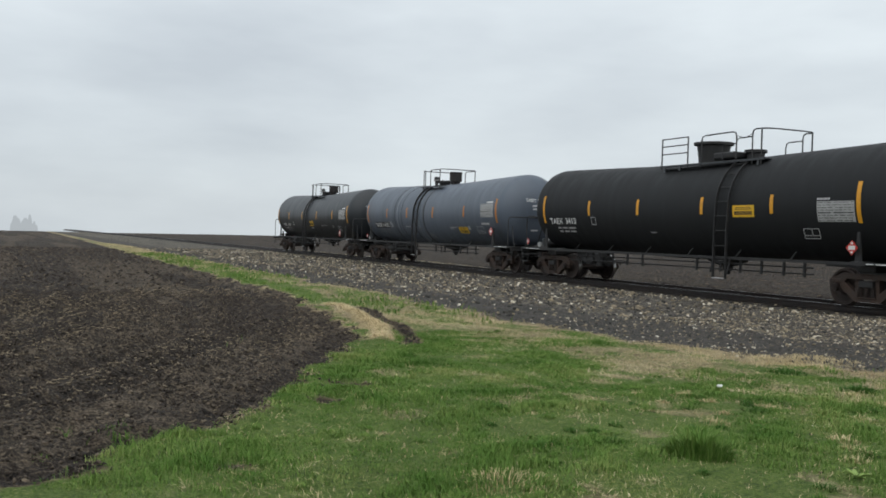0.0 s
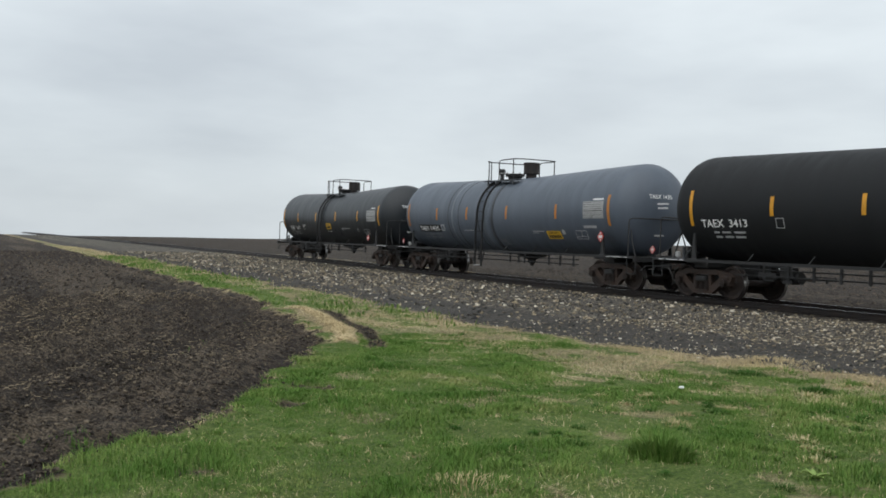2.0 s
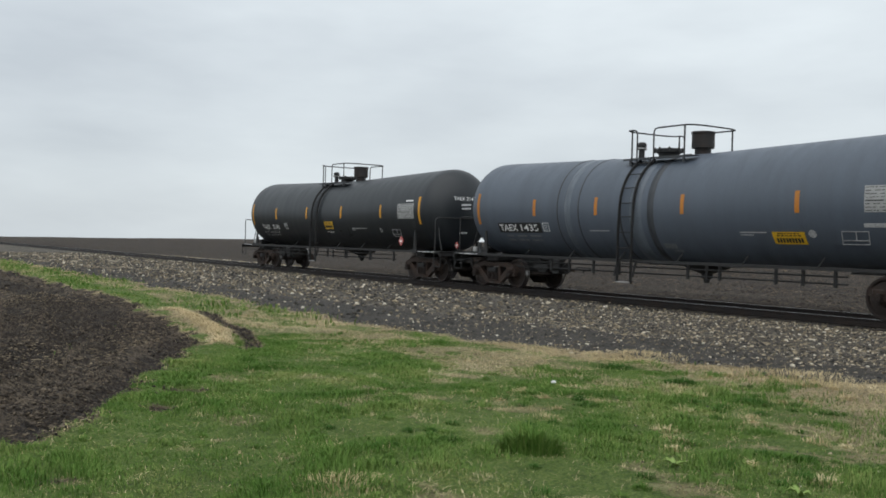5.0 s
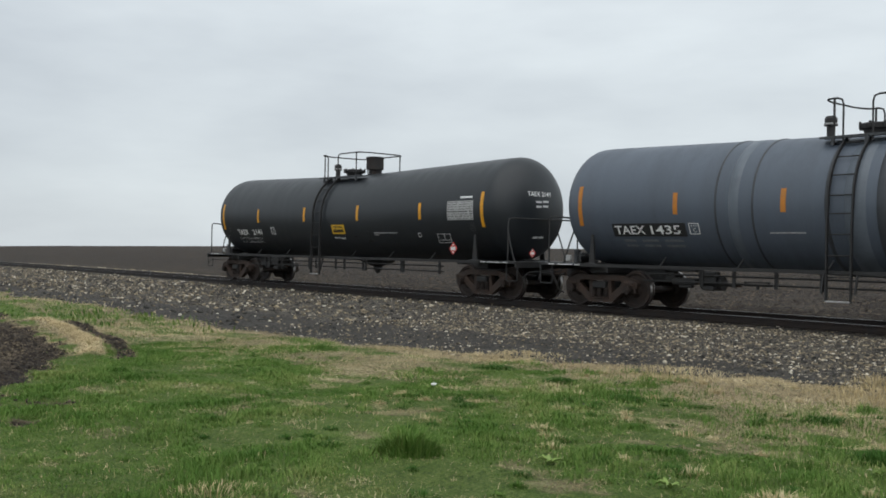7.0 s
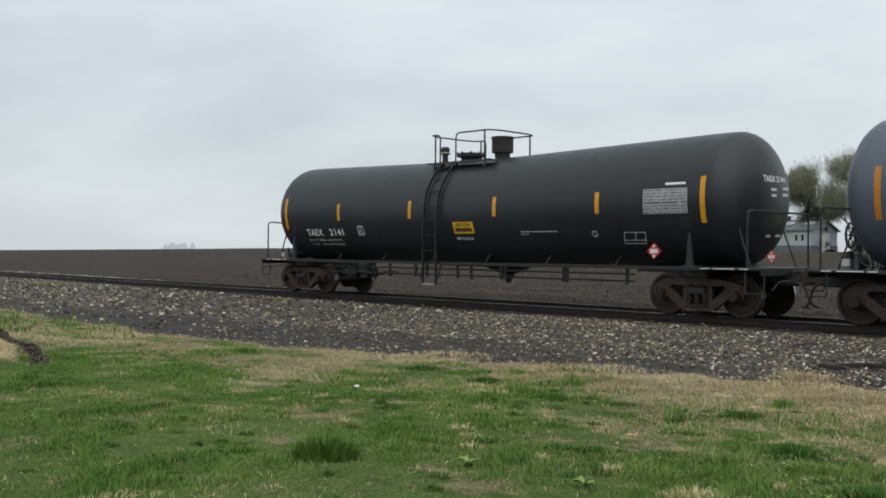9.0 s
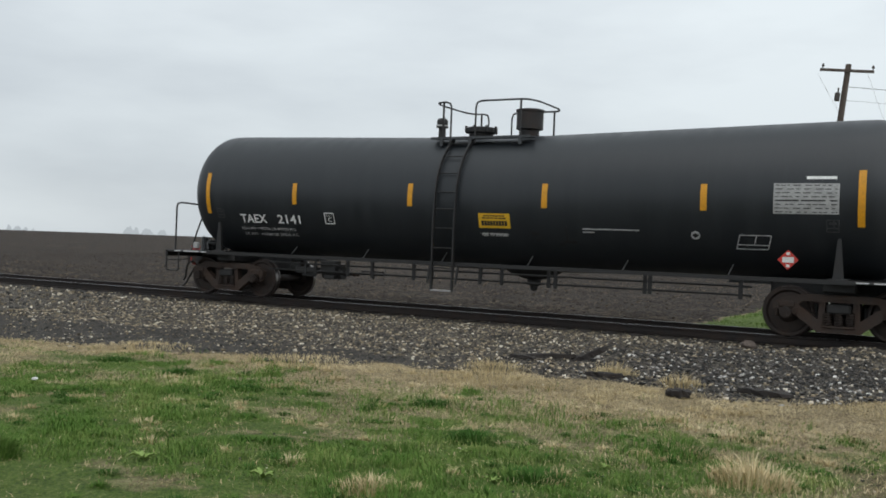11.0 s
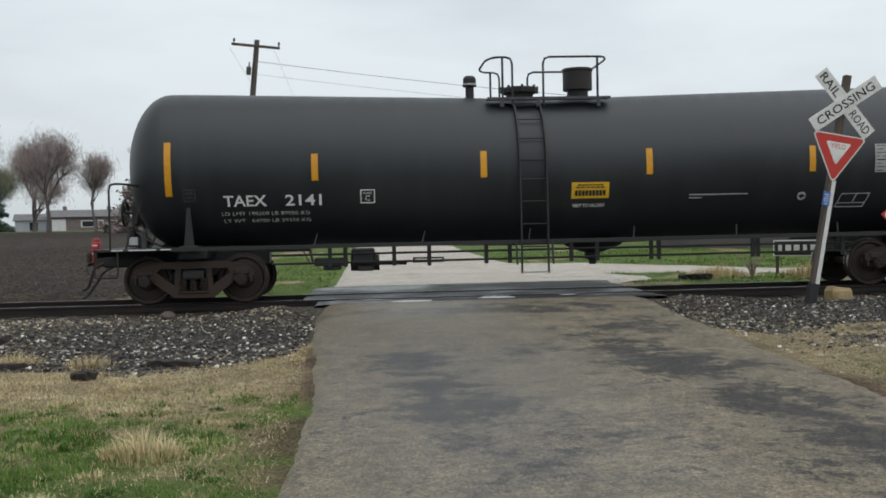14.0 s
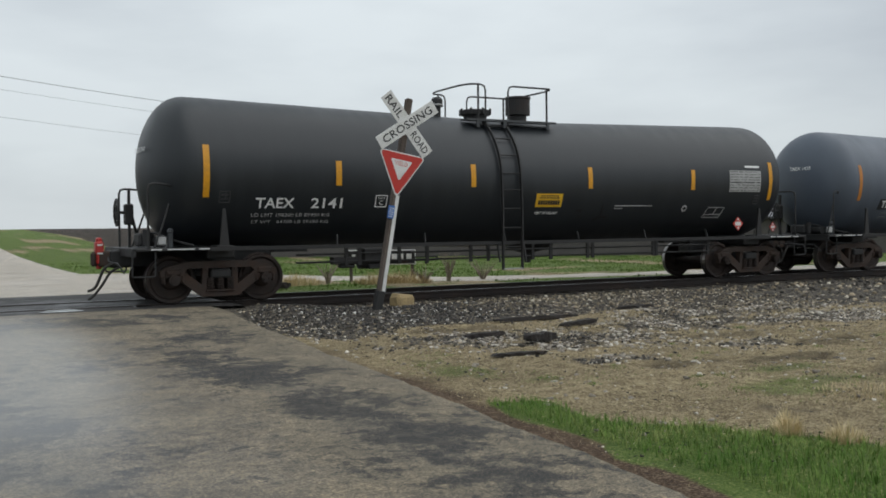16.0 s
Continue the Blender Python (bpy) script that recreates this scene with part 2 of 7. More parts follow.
def road_right(y):
    return np.interp(y, (2, 4.5, 6.5, 8.3, 10, 12.5, 17.5), (4.6, 4.78, 4.95, 5.13, 5.25, 5.45, 5.65))


def hash2(ix, iy, seed):
    h = np.sin(ix * 127.1 + iy * 311.7 + seed * 74.7) * 43758.5453
    return h - np.floor(h)


def value_noise(x, y, seed=0):
    ix, iy = np.floor(x), np.floor(y)
    u, v = x - ix, y - iy
    u, v = u * u * (3 - 2 * u), v * v * (3 - 2 * v)
    a, b = hash2(ix, iy, seed), hash2(ix + 1, iy, seed)
    c, d = hash2(ix, iy + 1, seed), hash2(ix + 1, iy + 1, seed)
    return (a * (1 - u) + b * u) * (1 - v) + (c * (1 - u) + d * u) * v


def fbm(x, y, seed=0, octaves=4):
    s, k, tot = 0.0, 1.0, 0.0
    for o in range(octaves):
        s = s + k * value_noise(x * 2**o, y * 2**o, seed + o)
        tot += k
        k *= 0.5
    return s / tot


def ease(a, b, x):
    t = np.clip((x - a) / (b - a), 0, 1)
    return t * t * (3 - 2 * t)


EDGE_X = (-400, -108, -70, -44, -31, -27, -22, -17, -14.6, -13.2, -12.4, -10.6, -8.6, -7.5, -6.8, -6.1, -5.4, -4)
EDGE_Y = (10.5, 8.0, 7.2, 6.8, 6.65, 6.6, 6.4, 5.75, 5.2, 4.72, 4.35, 3.5, 2.4, 1.6, 0.85, 0.2, -3.0, -14.0)


def soil_edge(x):
    """The edge of the ploughed field beside the lawn, as y over x."""
    return np.interp(x, EDGE_X, EDGE_Y)


def edge_distance(x, y):
    """Distance from the field's edge, positive outside the field."""
    best = x * 0.0 + 1e9
    for ax, ay, bx, by in zip(EDGE_X, EDGE_Y, EDGE_X[1:], EDGE_Y[1:]):
        dx, dy = bx - ax, by - ay
        u = np.clip(((x - ax) * dx + (y - ay) * dy) / (dx * dx + dy * dy), 0, 1)
        best = np.minimum(best, np.hypot(x - ax - u * dx, y - ay - u * dy))
    return np.where(y > soil_edge(x), best, -best)


def cinders(x, y):
    """Share of the dark cinder lane between the verge and the ballast."""
    top = np.interp(x, (-400, -80, -37, -26, -20, -16, -13, -10, -8, -5, -3.5), (12.0, 11.2, 10.5, 10.7, 11.1, 11.5, 12.1, 12.4, 12.2, 12.0, 11.4))
    n = fbm(x * 0.6, y * 1.2, 33) - 0.5
    return ease(0.45, -0.35, y - top + 1.3 * n) * ease(-0.5, 0.3, y - gravel_edge(x)) * ease(-3.4, -6.0, x)


def gravel_edge(x):
    """The near edge of the gravel beside the track, as y over x."""
    west = np.interp(x, (-400, -110, -72, -53, -38, -25, -18, -14.6, -12, -10.5, -8, -5, -3.5, -2, -1, -0.4, 0), (11.5, 9.0, 9.1, 9.2, 8.9, 9.0, 8.8, 8.7, 9.2, 9.8, 10.4, 11.1, 11.7, 11.0, 11.2, 12.6, 15))
    east = np.interp(x, (5.2, 6.0, 7.9, 9.5, 12, 14.9, 30, 400), (14.6, 13.1, 13.9, 14.1, 14.1, 12.9, 12.0, 12.0))
    return np.where(x < 2.6, west, east)


def blot(x, y, spots):
    """A share made of soft round spots (x, y, radius along x, radius along y)."""
    s = x * 0.0
    for cx, cy, rx, ry in spots:
        s = np.maximum(s, np.exp(-((x - cx) / rx) ** 2 - ((y - cy) / ry) ** 2))
    return s


PALE_GRAVEL = ((9.0, 11.2, 1.6, 1.0), (11.5, 12.1, 1.6, 0.9), (14.4, 11.4, 2.2, 0.9), (10.5, 9.6, 1.0, 0.45), (7.9, 9.3, 0.6, 0.4), (7.6, 12.2, 1.2, 0.8), (13.0, 13.0, 2.5, 0.8))
MOSS = ((6.4, 10.6, 0.9, 0.55), (6.7, 8.8, 0.8, 0.5), (6.0, 9.6, 0.5, 0.8), (8.2, 6.9, 1.3, 0.6), (10.2, 6.2, 1.6, 0.7), (12.8, 8.6, 1.2, 0.6), (9.0, 7.8, 0.8, 0.3), (13.5, 6.6, 1.8, 0.8))
BARE = ((8.4, 8.7, 0.8, 0.4), (9.8, 8.4, 0.9, 0.4), (9.9, 7.2, 0.7, 0.3), (11.6, 9.4, 1.0, 0.5), (7.2, 6.3, 0.5, 0.4), (8.0, 13.4, 1.2, 0.6), (11.0, 10.6, 1.3, 0.5))


def yard(x, y):
    """Grass round the farmstead beyond the northern field."""
    near = np.interp(x, (-60, -25, -12, -5), (97, 97, 125, 130))
    return ease(0, 3, y - near) * ease(19, 15, y - near) * ease(-75, -60, x) * ease(0, -3, x)


def lush_band(x, y):
    """The belt of tall grass that follows the road's east edge."""
    n = fbm(x * 1.4, y * 1.4, 52) - 0.5
    upper = np.interp(y, (2.0, 3.5, 4.8, 5.8, 6.7, 7.5, 8.2), (8.0, 7.2, 6.6, 6.2, 5.95, 5.62, 5.2))
    return ease(0.10, 0.26, x - road_right(y) + 0.30 * n) * ease(0.12, -0.12, x - upper + 0.7 * n)


def cover(x, y):
    """Shares of bare soil, stone and green grass on the ground; the rest is dry straw and dirt."""
    n1, n2, n3 = fbm(x * 0.55, y * 0.55, 3), fbm(x * 1.9, y * 1.9, 9), fbm(x * 0.18, y * 0.18, 21, 3)
    south = y < 15
    d = edge_distance(x, y) * south + 99.0 * (1 - south)
    soil = ease(0.14, -0.14, d + (n1 - 0.5) * 0.5 + (n2 - 0.5) * 0.7)
    north_edge = np.where(x < 3, 22.6, 400.0)
    soil = np.maximum(soil, ease(-0.3, 0.4, y - north_edge + (n2 - 0.5) * 1.0) * ease(-4.9, -5.5, x + 0.025 * (y - 22) + (n1 - 0.5) * 0.6) * (1 - yard(x, y)))
    stone = ease(-0.35, 0.45, y - gravel_edge(x) + (n1 - 0.5) * 1.1 + (n2 - 0.5) * 0.9) * ease(22.9, 21.9, y + (n2 - 0.5) * 0.8)
    # east of the road: dirt mottled with pale gravel
    east = (x > 5.0) * south
    n5 = fbm(x * 3.3, y * 3.3, 47)
    stone = np.where(east > 0, np.maximum(stone, np.clip(1.15 * blot(x, y, PALE_GRAVEL) + 1.5 * (n5 - 0.58), 0, 1) * 0.9), stone)
    # the lawn: lush near the camera and the field, drier towards the gravel
    n4 = fbm(x * 0.9 + 7, y * 1.6, 27)
    n6 = fbm(x * 4.5, y * 4.5, 29, 3)
    dryness = ease(4.6, 9.4, y + (n1 - 0.5) * 2.0) * 0.26 + 0.10 * ease(-1.6, -0.2, x) + np.interp(x, (-16, -12.5, -8, -5, -3, -1), (0.30, 0.02, -0.06, -0.04, 0.015, 0.035))
    dryness = dryness - 0.16 * ease(7.4, 5.0, y) * ease(-1.8, -3.4, x) + 0.05 * ease(-3.0, -1.4, x)
    west_green = ease(0.36, 0.54, n1 * 0.30 + n4 * 0.30 + n2 * 0.25 + n6 * 0.15 + 0.10 - dryness)
    west_green = west_green * (0.45 + 0.55 * ease(0.30, 0.55, n6 * 0.6 + n2 * 0.4)) * ease(10.9, 9.9, y + (n2 - 0.5) * 1.6)
    fringe = ease(0.9, 0.1, np.abs(d - 0.40 + (n1 - 0.5) * 0.5)) * ease(-13.0, -12.4, x)
    strip = 0.85 * ease(0.7, 0.15, np.abs(d - 0.55 + (n1 - 0.5) * 0.9)) * ease(-18.5, -21, x) * ease(-40, -34, x)
    # a pale ridge of straw with a dark rut beside it where the field turns
    bend = ease(-20.5, -18.5, x) * ease(-12.5, -13.0, x)
    ridge = ease(0.26, 0.12, np.abs(d - 0.45 + (n1 - 0.5) * 0.15)) * bend
    rut = ease(0.20, 0.06, np.abs(d - 0.84 + (n1 - 0.5) * 0.35)) * ease(-19.5, -17.5, x) * ease(-12.0, -12.7, x)
    torn = np.clip(1.2 * blot(x, y, ((-9.15, 3.25, 0.30, 0.22), (-6.25, 1.45, 0.22, 0.12), (-8.3, 2.75, 0.18, 0.14))), 0, 1) * ease(0.3, 0.6, n2 + 0.15)
    west_green = np.clip(np.maximum(west_green, np.maximum(0.9 * fringe, strip)) + 0.2 * ease(0.55, 0.75, n2) * ease(11.0, 9.5, y), 0, 1) * (1 - 0.95 * ridge) * (1 - 0.9 * rut)
    west_green = np.maximum(west_green, (0.40 + 0.24 * ease(0.4, 0.6, n4)) * ease(9.9, 8.4, y + (n2 - 0.5) * 1.8) * (1 - ridge))
    west_green = west_green * (1 - 0.6 * blot(x, y, ((-9.75, 3.95, 0.55, 0.28), (-7.6, 3.1, 0.3, 0.2))))
    soil = np.maximum(soil * (1 - ridge), np.maximum(0.9 * rut, 0.8 * torn))
    belt = lush_band(x, y)
    east_green = np.maximum(belt, 0.52 * np.clip(1.2 * blot(x, y, MOSS) * ease(0.28, 0.5, n2), 0, 1))
    green = np.where(x < 2.6, west_green, np.clip(east_green, 0, 1))
    soil = np.maximum(soil, ease(60, 64, y) * ease(-0.8, 0.8, x - 12.9 - 0.068 * (y - 79) + (n1 - 0.5) * 1.5))
    soil = np.clip(soil, 0, 1)
    north_green = np.where(x < 2.6, np.maximum(ease(-5.5, -4.9, x + 0.025 * (y - 22) + (n1 - 0.5) * 0.6), yard(x, y)) * ease(0.2, 0.4, n1), 0.9 * ease(0.25, 0.45, n1)) * ease(22.2, 23.0, y)
    soil = np.maximum(soil, 0.5 * east * (1 - belt) * ease(0.25, 0.85, blot(x, y, BARE) + (n2 - 0.5) * 0.8))
    green = np.where(y > 15, north_green, green)
    green = green * (1 - soil) * (1 - stone)
    tufts = ease(0.66, 0.76, n2) * (fbm(x * 3.1, y * 3.1, 40) > 0.52) * 0.55   # weeds in the soil
    green = np.maximum(green, soil * tufts * ease(-2.2, -0.2, d) * south * ease(-22, -10, x))
    return soil, stone * (1 - soil), np.clip(green, 0, 1)


def height(x, y):
    soil, stone, green = cover(x, y)
    d_edge = edge_distance(x, y)
    z = (fbm(x * 0.35, y * 0.35, 5) - 0.5) * 0.10 + (fbm(x * 2.2, y * 2.2, 6) - 0.5) * 0.05
    road = ease(-1.0, -0.1, x - road_left(y)) * ease(1.0, 0.1, x - road_right(y))
    z = z + 0.07 * np.exp(-((d_edge - 0.45) / 0.18) ** 2) * ease(-21, -18.5, x) * ease(-12.2, -13.0, x) * (y < 15)
    bed = ease(15.8, 18.2, y) * ease(23.6, 21.5, y)
    z = z * (1 - road) - 0.03 * road
    rough = (fbm(x * 2.6, y * 3.4, 12) - 0.5) * 0.10 + (fbm(x * 8, y * 8, 13, 3) - 0.5) * 0.11
    rows = np.sin(d_edge * 2 * np.pi / 0.76 + 1.2 * fbm(x * 0.3, y * 0.3, 8)) * (0.035 + 0.035 * fbm(x * 0.25, y * 0.25, 19))
    near = ease(110, 45, np.hypot(x, y))
    z = z + soil * near * (rough + rows - 0.03) + stone * ease(40, 20, np.abs(x)) * (fbm(x * 5, y * 5, 14) - 0.5) * 0.06
    z = z + 0.16 * ease(13.0, 16.5, y) * ease(18.4, 17.2, y) * stone * (fbm(x * 0.6, y * 0.6, 15)) * (1 - road)
    z = z * (1 - bed) + bed * (-0.035 + 0.02 * (fbm(x * 6, y * 6, 16) - 0.5))
    z = np.where(bed * road > 0.3, -0.06, z)
    z = z + 0.14 * ease(-2.6, -0.9, x) * ease(8.0, 6.4, x) * ease(15.5, 17.2, y) * ease(18.75, 18.45, y)
    # far land: a low crest down the line, a slight rise across the fields
    r = np.hypot(x, y)
    az = np.degrees(np.arctan2(x, y))
    crest = np.interp(az, (-90, -84, -78, -70), (195, 215, 280, 420))
    fall = -ease(-60, -80, az) * (9.0 * ease(crest, crest + 600, r) + 0.014 * np.clip(r - crest - 600, 0, None))
    near_road = ease(-10, -4, az)
    rise = ease(-76, -48, az) * (np.interp(r, (40, 110, 420, 1500, 3000), (0, 1.7, 2.25, 0, -4)) * (1 - near_road) + near_road * np.interp(r, (40, 100, 160, 420, 1500, 3000), (0, 0.85, 1.2, 2.2, 0, -4))) * ease(60, 4, az)
    side = np.where(x < 5.5, 22.0, 7.5)
    mound = 0.05 * np.exp(-((x - 5.5) / side) ** 2 - ((y - 112.0) / 20.0) ** 2) * ease(78, 95, y)
    far = ease(30, 70, r)
    return z * (1 - far) + far * (fall + rise + mound + (fbm(x * 0.02, y * 0.02, 30) - 0.5) * 0.4 * ease(80, 200, r) * ease(5, 40, np.abs(y - TRACK_Y))) + (1 - far) * -0.08 * ease(23, 26, y)


def spaced(lo, hi, step, reach, grow=1.16):
    mid = list(np.arange(lo, hi + 1e-6, step))
    out, d, p = [], step, hi
    while p < reach:
        d *= grow
        p += d
        out.append(p)
    low, d, p = [], step, lo
    while p > -reach:
        d *= grow
        p -= d
        low.append(p)
    return np.array(low[::-1] + mid + out)


def sheet(name, xs, ys, fz, mat, kind="structure", mask=None, smooth=True):
    gx, gy = np.meshgrid(xs, ys)
    x, y = gx.ravel(), gy.ravel()
    z = fz(x, y)
    nx, ny = len(xs), len(ys)
    i = (np.arange(ny - 1)[:, None] * nx + np.arange(nx - 1)[None]).ravel()
    faces = np.stack([i, i + 1, i + nx + 1, i + nx], 1)
    me = bpy.data.meshes.new(name)
    me.vertices.add(len(x))
    me.vertices.foreach_set("co", np.stack([x, y, z], 1).ravel())
    me.loops.add(faces.size)
    me.loops.foreach_set("vertex_index", faces.ravel().astype(np.int32))
    me.polygons.add(len(faces))
    me.polygons.foreach_set("loop_start", np.arange(0, faces.size, 4, dtype=np.int32))
    me.polygons.foreach_set("use_smooth", np.full(len(faces), smooth))
    me.update(calc_edges=True)
    me.materials.append(mat)
    if mask is not None:
        layer = me.attributes.new("cover", "FLOAT_COLOR", "POINT")
        layer.data.foreach_set("color", np.stack([*mask(x, y), np.ones_like(x)], 1).ravel())
        layer = me.attributes.new("rows", "FLOAT", "POINT")
        d = edge_distance(x, y)
        rows = 0.5 + 0.5 * np.sin(d * 2 * np.pi / 0.76 + 1.2 * fbm(x * 0.3, y * 0.3, 8))
        broad = ease(0.32, 0.68, fbm(x * 0.05 + 3, d * 0.75, 18, 3))
        layer.data.foreach_set("value", ((rows * 0.34 * ease(45, 20, np.hypot(x, y)) + 0.85 * broad + 0.10 * fbm(x * 0.5, d * 2.0, 20)) * np.where(y > 15, 0.62, 1.0)).astype(np.float32))
        layer = me.attributes.new("cinder", "FLOAT", "POINT")
        layer.data.foreach_set("value", cinders(x, y).astype(np.float32))
    return tagged(new(name, me), kind=kind)


def ground_material():
    m, nodes, links, b = material("field_and_verge", 0.9, 0, 0.25)
    co = nodes.new("ShaderNodeTexCoord").outputs["Object"]
    at = nodes.new("ShaderNodeAttribute")
    at.attribute_name = "cover"
    sep = nodes.new("ShaderNodeSeparateColor")
    links.new(at.outputs["Color"], sep.inputs["Color"])
    fine, mid, wide = noise_node(nodes, links, 38, 4, 0.65, co), noise_node(nodes, links, 6, 5, 0.6, co), noise_node(nodes, links, 0.7, 4, 0.55, co)
    grit = nodes.new("ShaderNodeTexVoronoi")
    grit.inputs["Scale"].default_value = 26
    links.new(co, grit.inputs["Vector"])
    busy = math_node(nodes, links, "MULTIPLY_ADD", fine.outputs["Fac"], 0.7, math_node(nodes, links, "MULTIPLY", mid.outputs["Fac"], 0.3))
    dry = ramp_node(nodes, links, busy, [(0.36, (0.085, 0.064, 0.037)), (0.46, (0.225, 0.175, 0.100)), (0.54, (0.37, 0.30, 0.175)), (0.66, (0.58, 0.485, 0.31))]).outputs["Color"]
    grass = ramp_node(nodes, links, busy, [(0.38, (0.046, 0.080, 0.015)), (0.48, (0.092, 0.148, 0.028)), (0.56, (0.145, 0.196, 0.047)), (0.66, (0.25, 0.262, 0.098))]).outputs["Color"]
    earth = ramp_node(nodes, links, busy, [(0.41, (0.0075, 0.0055, 0.0045)), (0.48, (0.025, 0.0185, 0.0142)), (0.54, (0.050, 0.038, 0.028)), (0.61, (0.125, 0.097, 0.068))]).outputs["Color"]
    # the drill rows: dry crusts and residue along the worked lines
    at2 = nodes.new("ShaderNodeAttribute")
    at2.attribute_name = "rows"
    crust = ramp_node(nodes, links, math_node(nodes, links, "MULTIPLY_ADD", mid.outputs["Fac"], 0.55, math_node(nodes, links, "MULTIPLY", at2.outputs["Fac"], 0.55)), [(0.54, (0, 0, 0)), (0.74, (0.85, 0.85, 0.85))]).outputs["Color"]
    earth = mix_node(nodes, links, crust, earth, ramp_node(nodes, links, busy, [(0.42, (0.022, 0.0165, 0.012)), (0.50, (0.075, 0.058, 0.041)), (0.60, (0.19, 0.15, 0.105))]).outputs["Color"])
    litter = ramp_node(nodes, links, fine.outputs["Fac"], [(0.60, (0, 0, 0)), (0.72, (1, 1, 1))]).outputs["Color"]
    earth = mix_node(nodes, links, math_node(nodes, links, "MULTIPLY", litter, 0.6), earth, (0.105, 0.083, 0.057))
    rock = ramp_node(nodes, links, grit.outputs["Color"], [(0.1, (0.028, 0.027, 0.025)), (0.5, (0.088, 0.079, 0.067)), (0.85, (0.225, 0.195, 0.152))]).outputs["Color"]
    # the lane of dark cinders along the gravel
    pos = nodes.new("ShaderNodeSeparateXYZ")
    links.new(co, pos.inputs["Vector"])
    at3 = nodes.new("ShaderNodeAttribute")
    at3.attribute_name = "cinder"
    ash = ramp_node(nodes, links, busy, [(0.38, (0.020, 0.019, 0.018)), (0.52, (0.052, 0.049, 0.045)), (0.66, (0.15, 0.138, 0.118))]).outputs["Color"]
    rock = mix_node(nodes, links, math_node(nodes, links, "MULTIPLY", at3.outputs["Fac"], 0.75), rock, ash)

    def edge(out):
        return ramp_node(nodes, links, math_node(nodes, links, "ADD", out, math_node(nodes, links, "MULTIPLY_ADD", fine.outputs["Fac"], 0.6, -0.3)), [(0.35, (0, 0, 0)), (0.65, (1, 1, 1))]).outputs["Color"]

    # red-brown crumbs of dirt along both edges of the road
    mull = ramp_node(nodes, links, busy, [(0.38, (0.040, 0.026, 0.018)), (0.50, (0.115, 0.074, 0.046)), (0.64, (0.27, 0.20, 0.13))]).outputs["Color"]
    off = math_node(nodes, links, "SUBTRACT", math_node(nodes, links, "ABSOLUTE", math_node(nodes, links, "SUBTRACT", pos.outputs["X"], 2.6)), 2.6)
    off = math_node(nodes, links, "ADD", off, math_node(nodes, links, "MULTIPLY_ADD", wide.outputs["Fac"], 0.9, -0.45))
    strip = ramp_node(nodes, links, math_node(nodes, links, "MULTIPLY_ADD", busy, 0.5, math_node(nodes, links, "SUBTRACT", 0.20, off)), [(0.10, (0, 0, 0)), (0.5, (1, 1, 1))]).outputs["Color"]
    dry = mix_node(nodes, links, strip, dry, mull)
    col = mix_node(nodes, links, edge(sep.outputs["Blue"]), dry, grass)
    col = mix_node(nodes, links, edge(sep.outputs["Red"]), col, earth)
    col = mix_node(nodes, links, edge(sep.outputs["Green"]), col, rock)
    shade = ramp_node(nodes, links, wide.outputs["Fac"], [(0.3, (0.8, 0.8, 0.8)), (0.7, (1.15, 1.15, 1.15))]).outputs["Color"]
    links.new(mix_node(nodes, links, 1.0, col, shade, "MULTIPLY"), b.inputs["Base Color"])
    bump_node(nodes, links, b, math_node(nodes, links, "ADD", fine.outputs["Fac"], mid.outputs["Fac"]), 0.9, 0.07)
    return m


M_GROUND = ground_material()
GX, GY = spaced(-22, 14, 0.12, 3500), spaced(-1.0, 23.5, 0.12, 3500)
GX = np.concatenate([GX[GX < -75], np.arange(-74.5, -22.2, 0.32), GX[GX >= -22.0 - 1e-6]])
ground = sheet("ground", GX, GY, height, M_GROUND, mask=cover)
tagged(ground, "flat farmland with ploughed soil, lawn, straw and gravel", "ground")


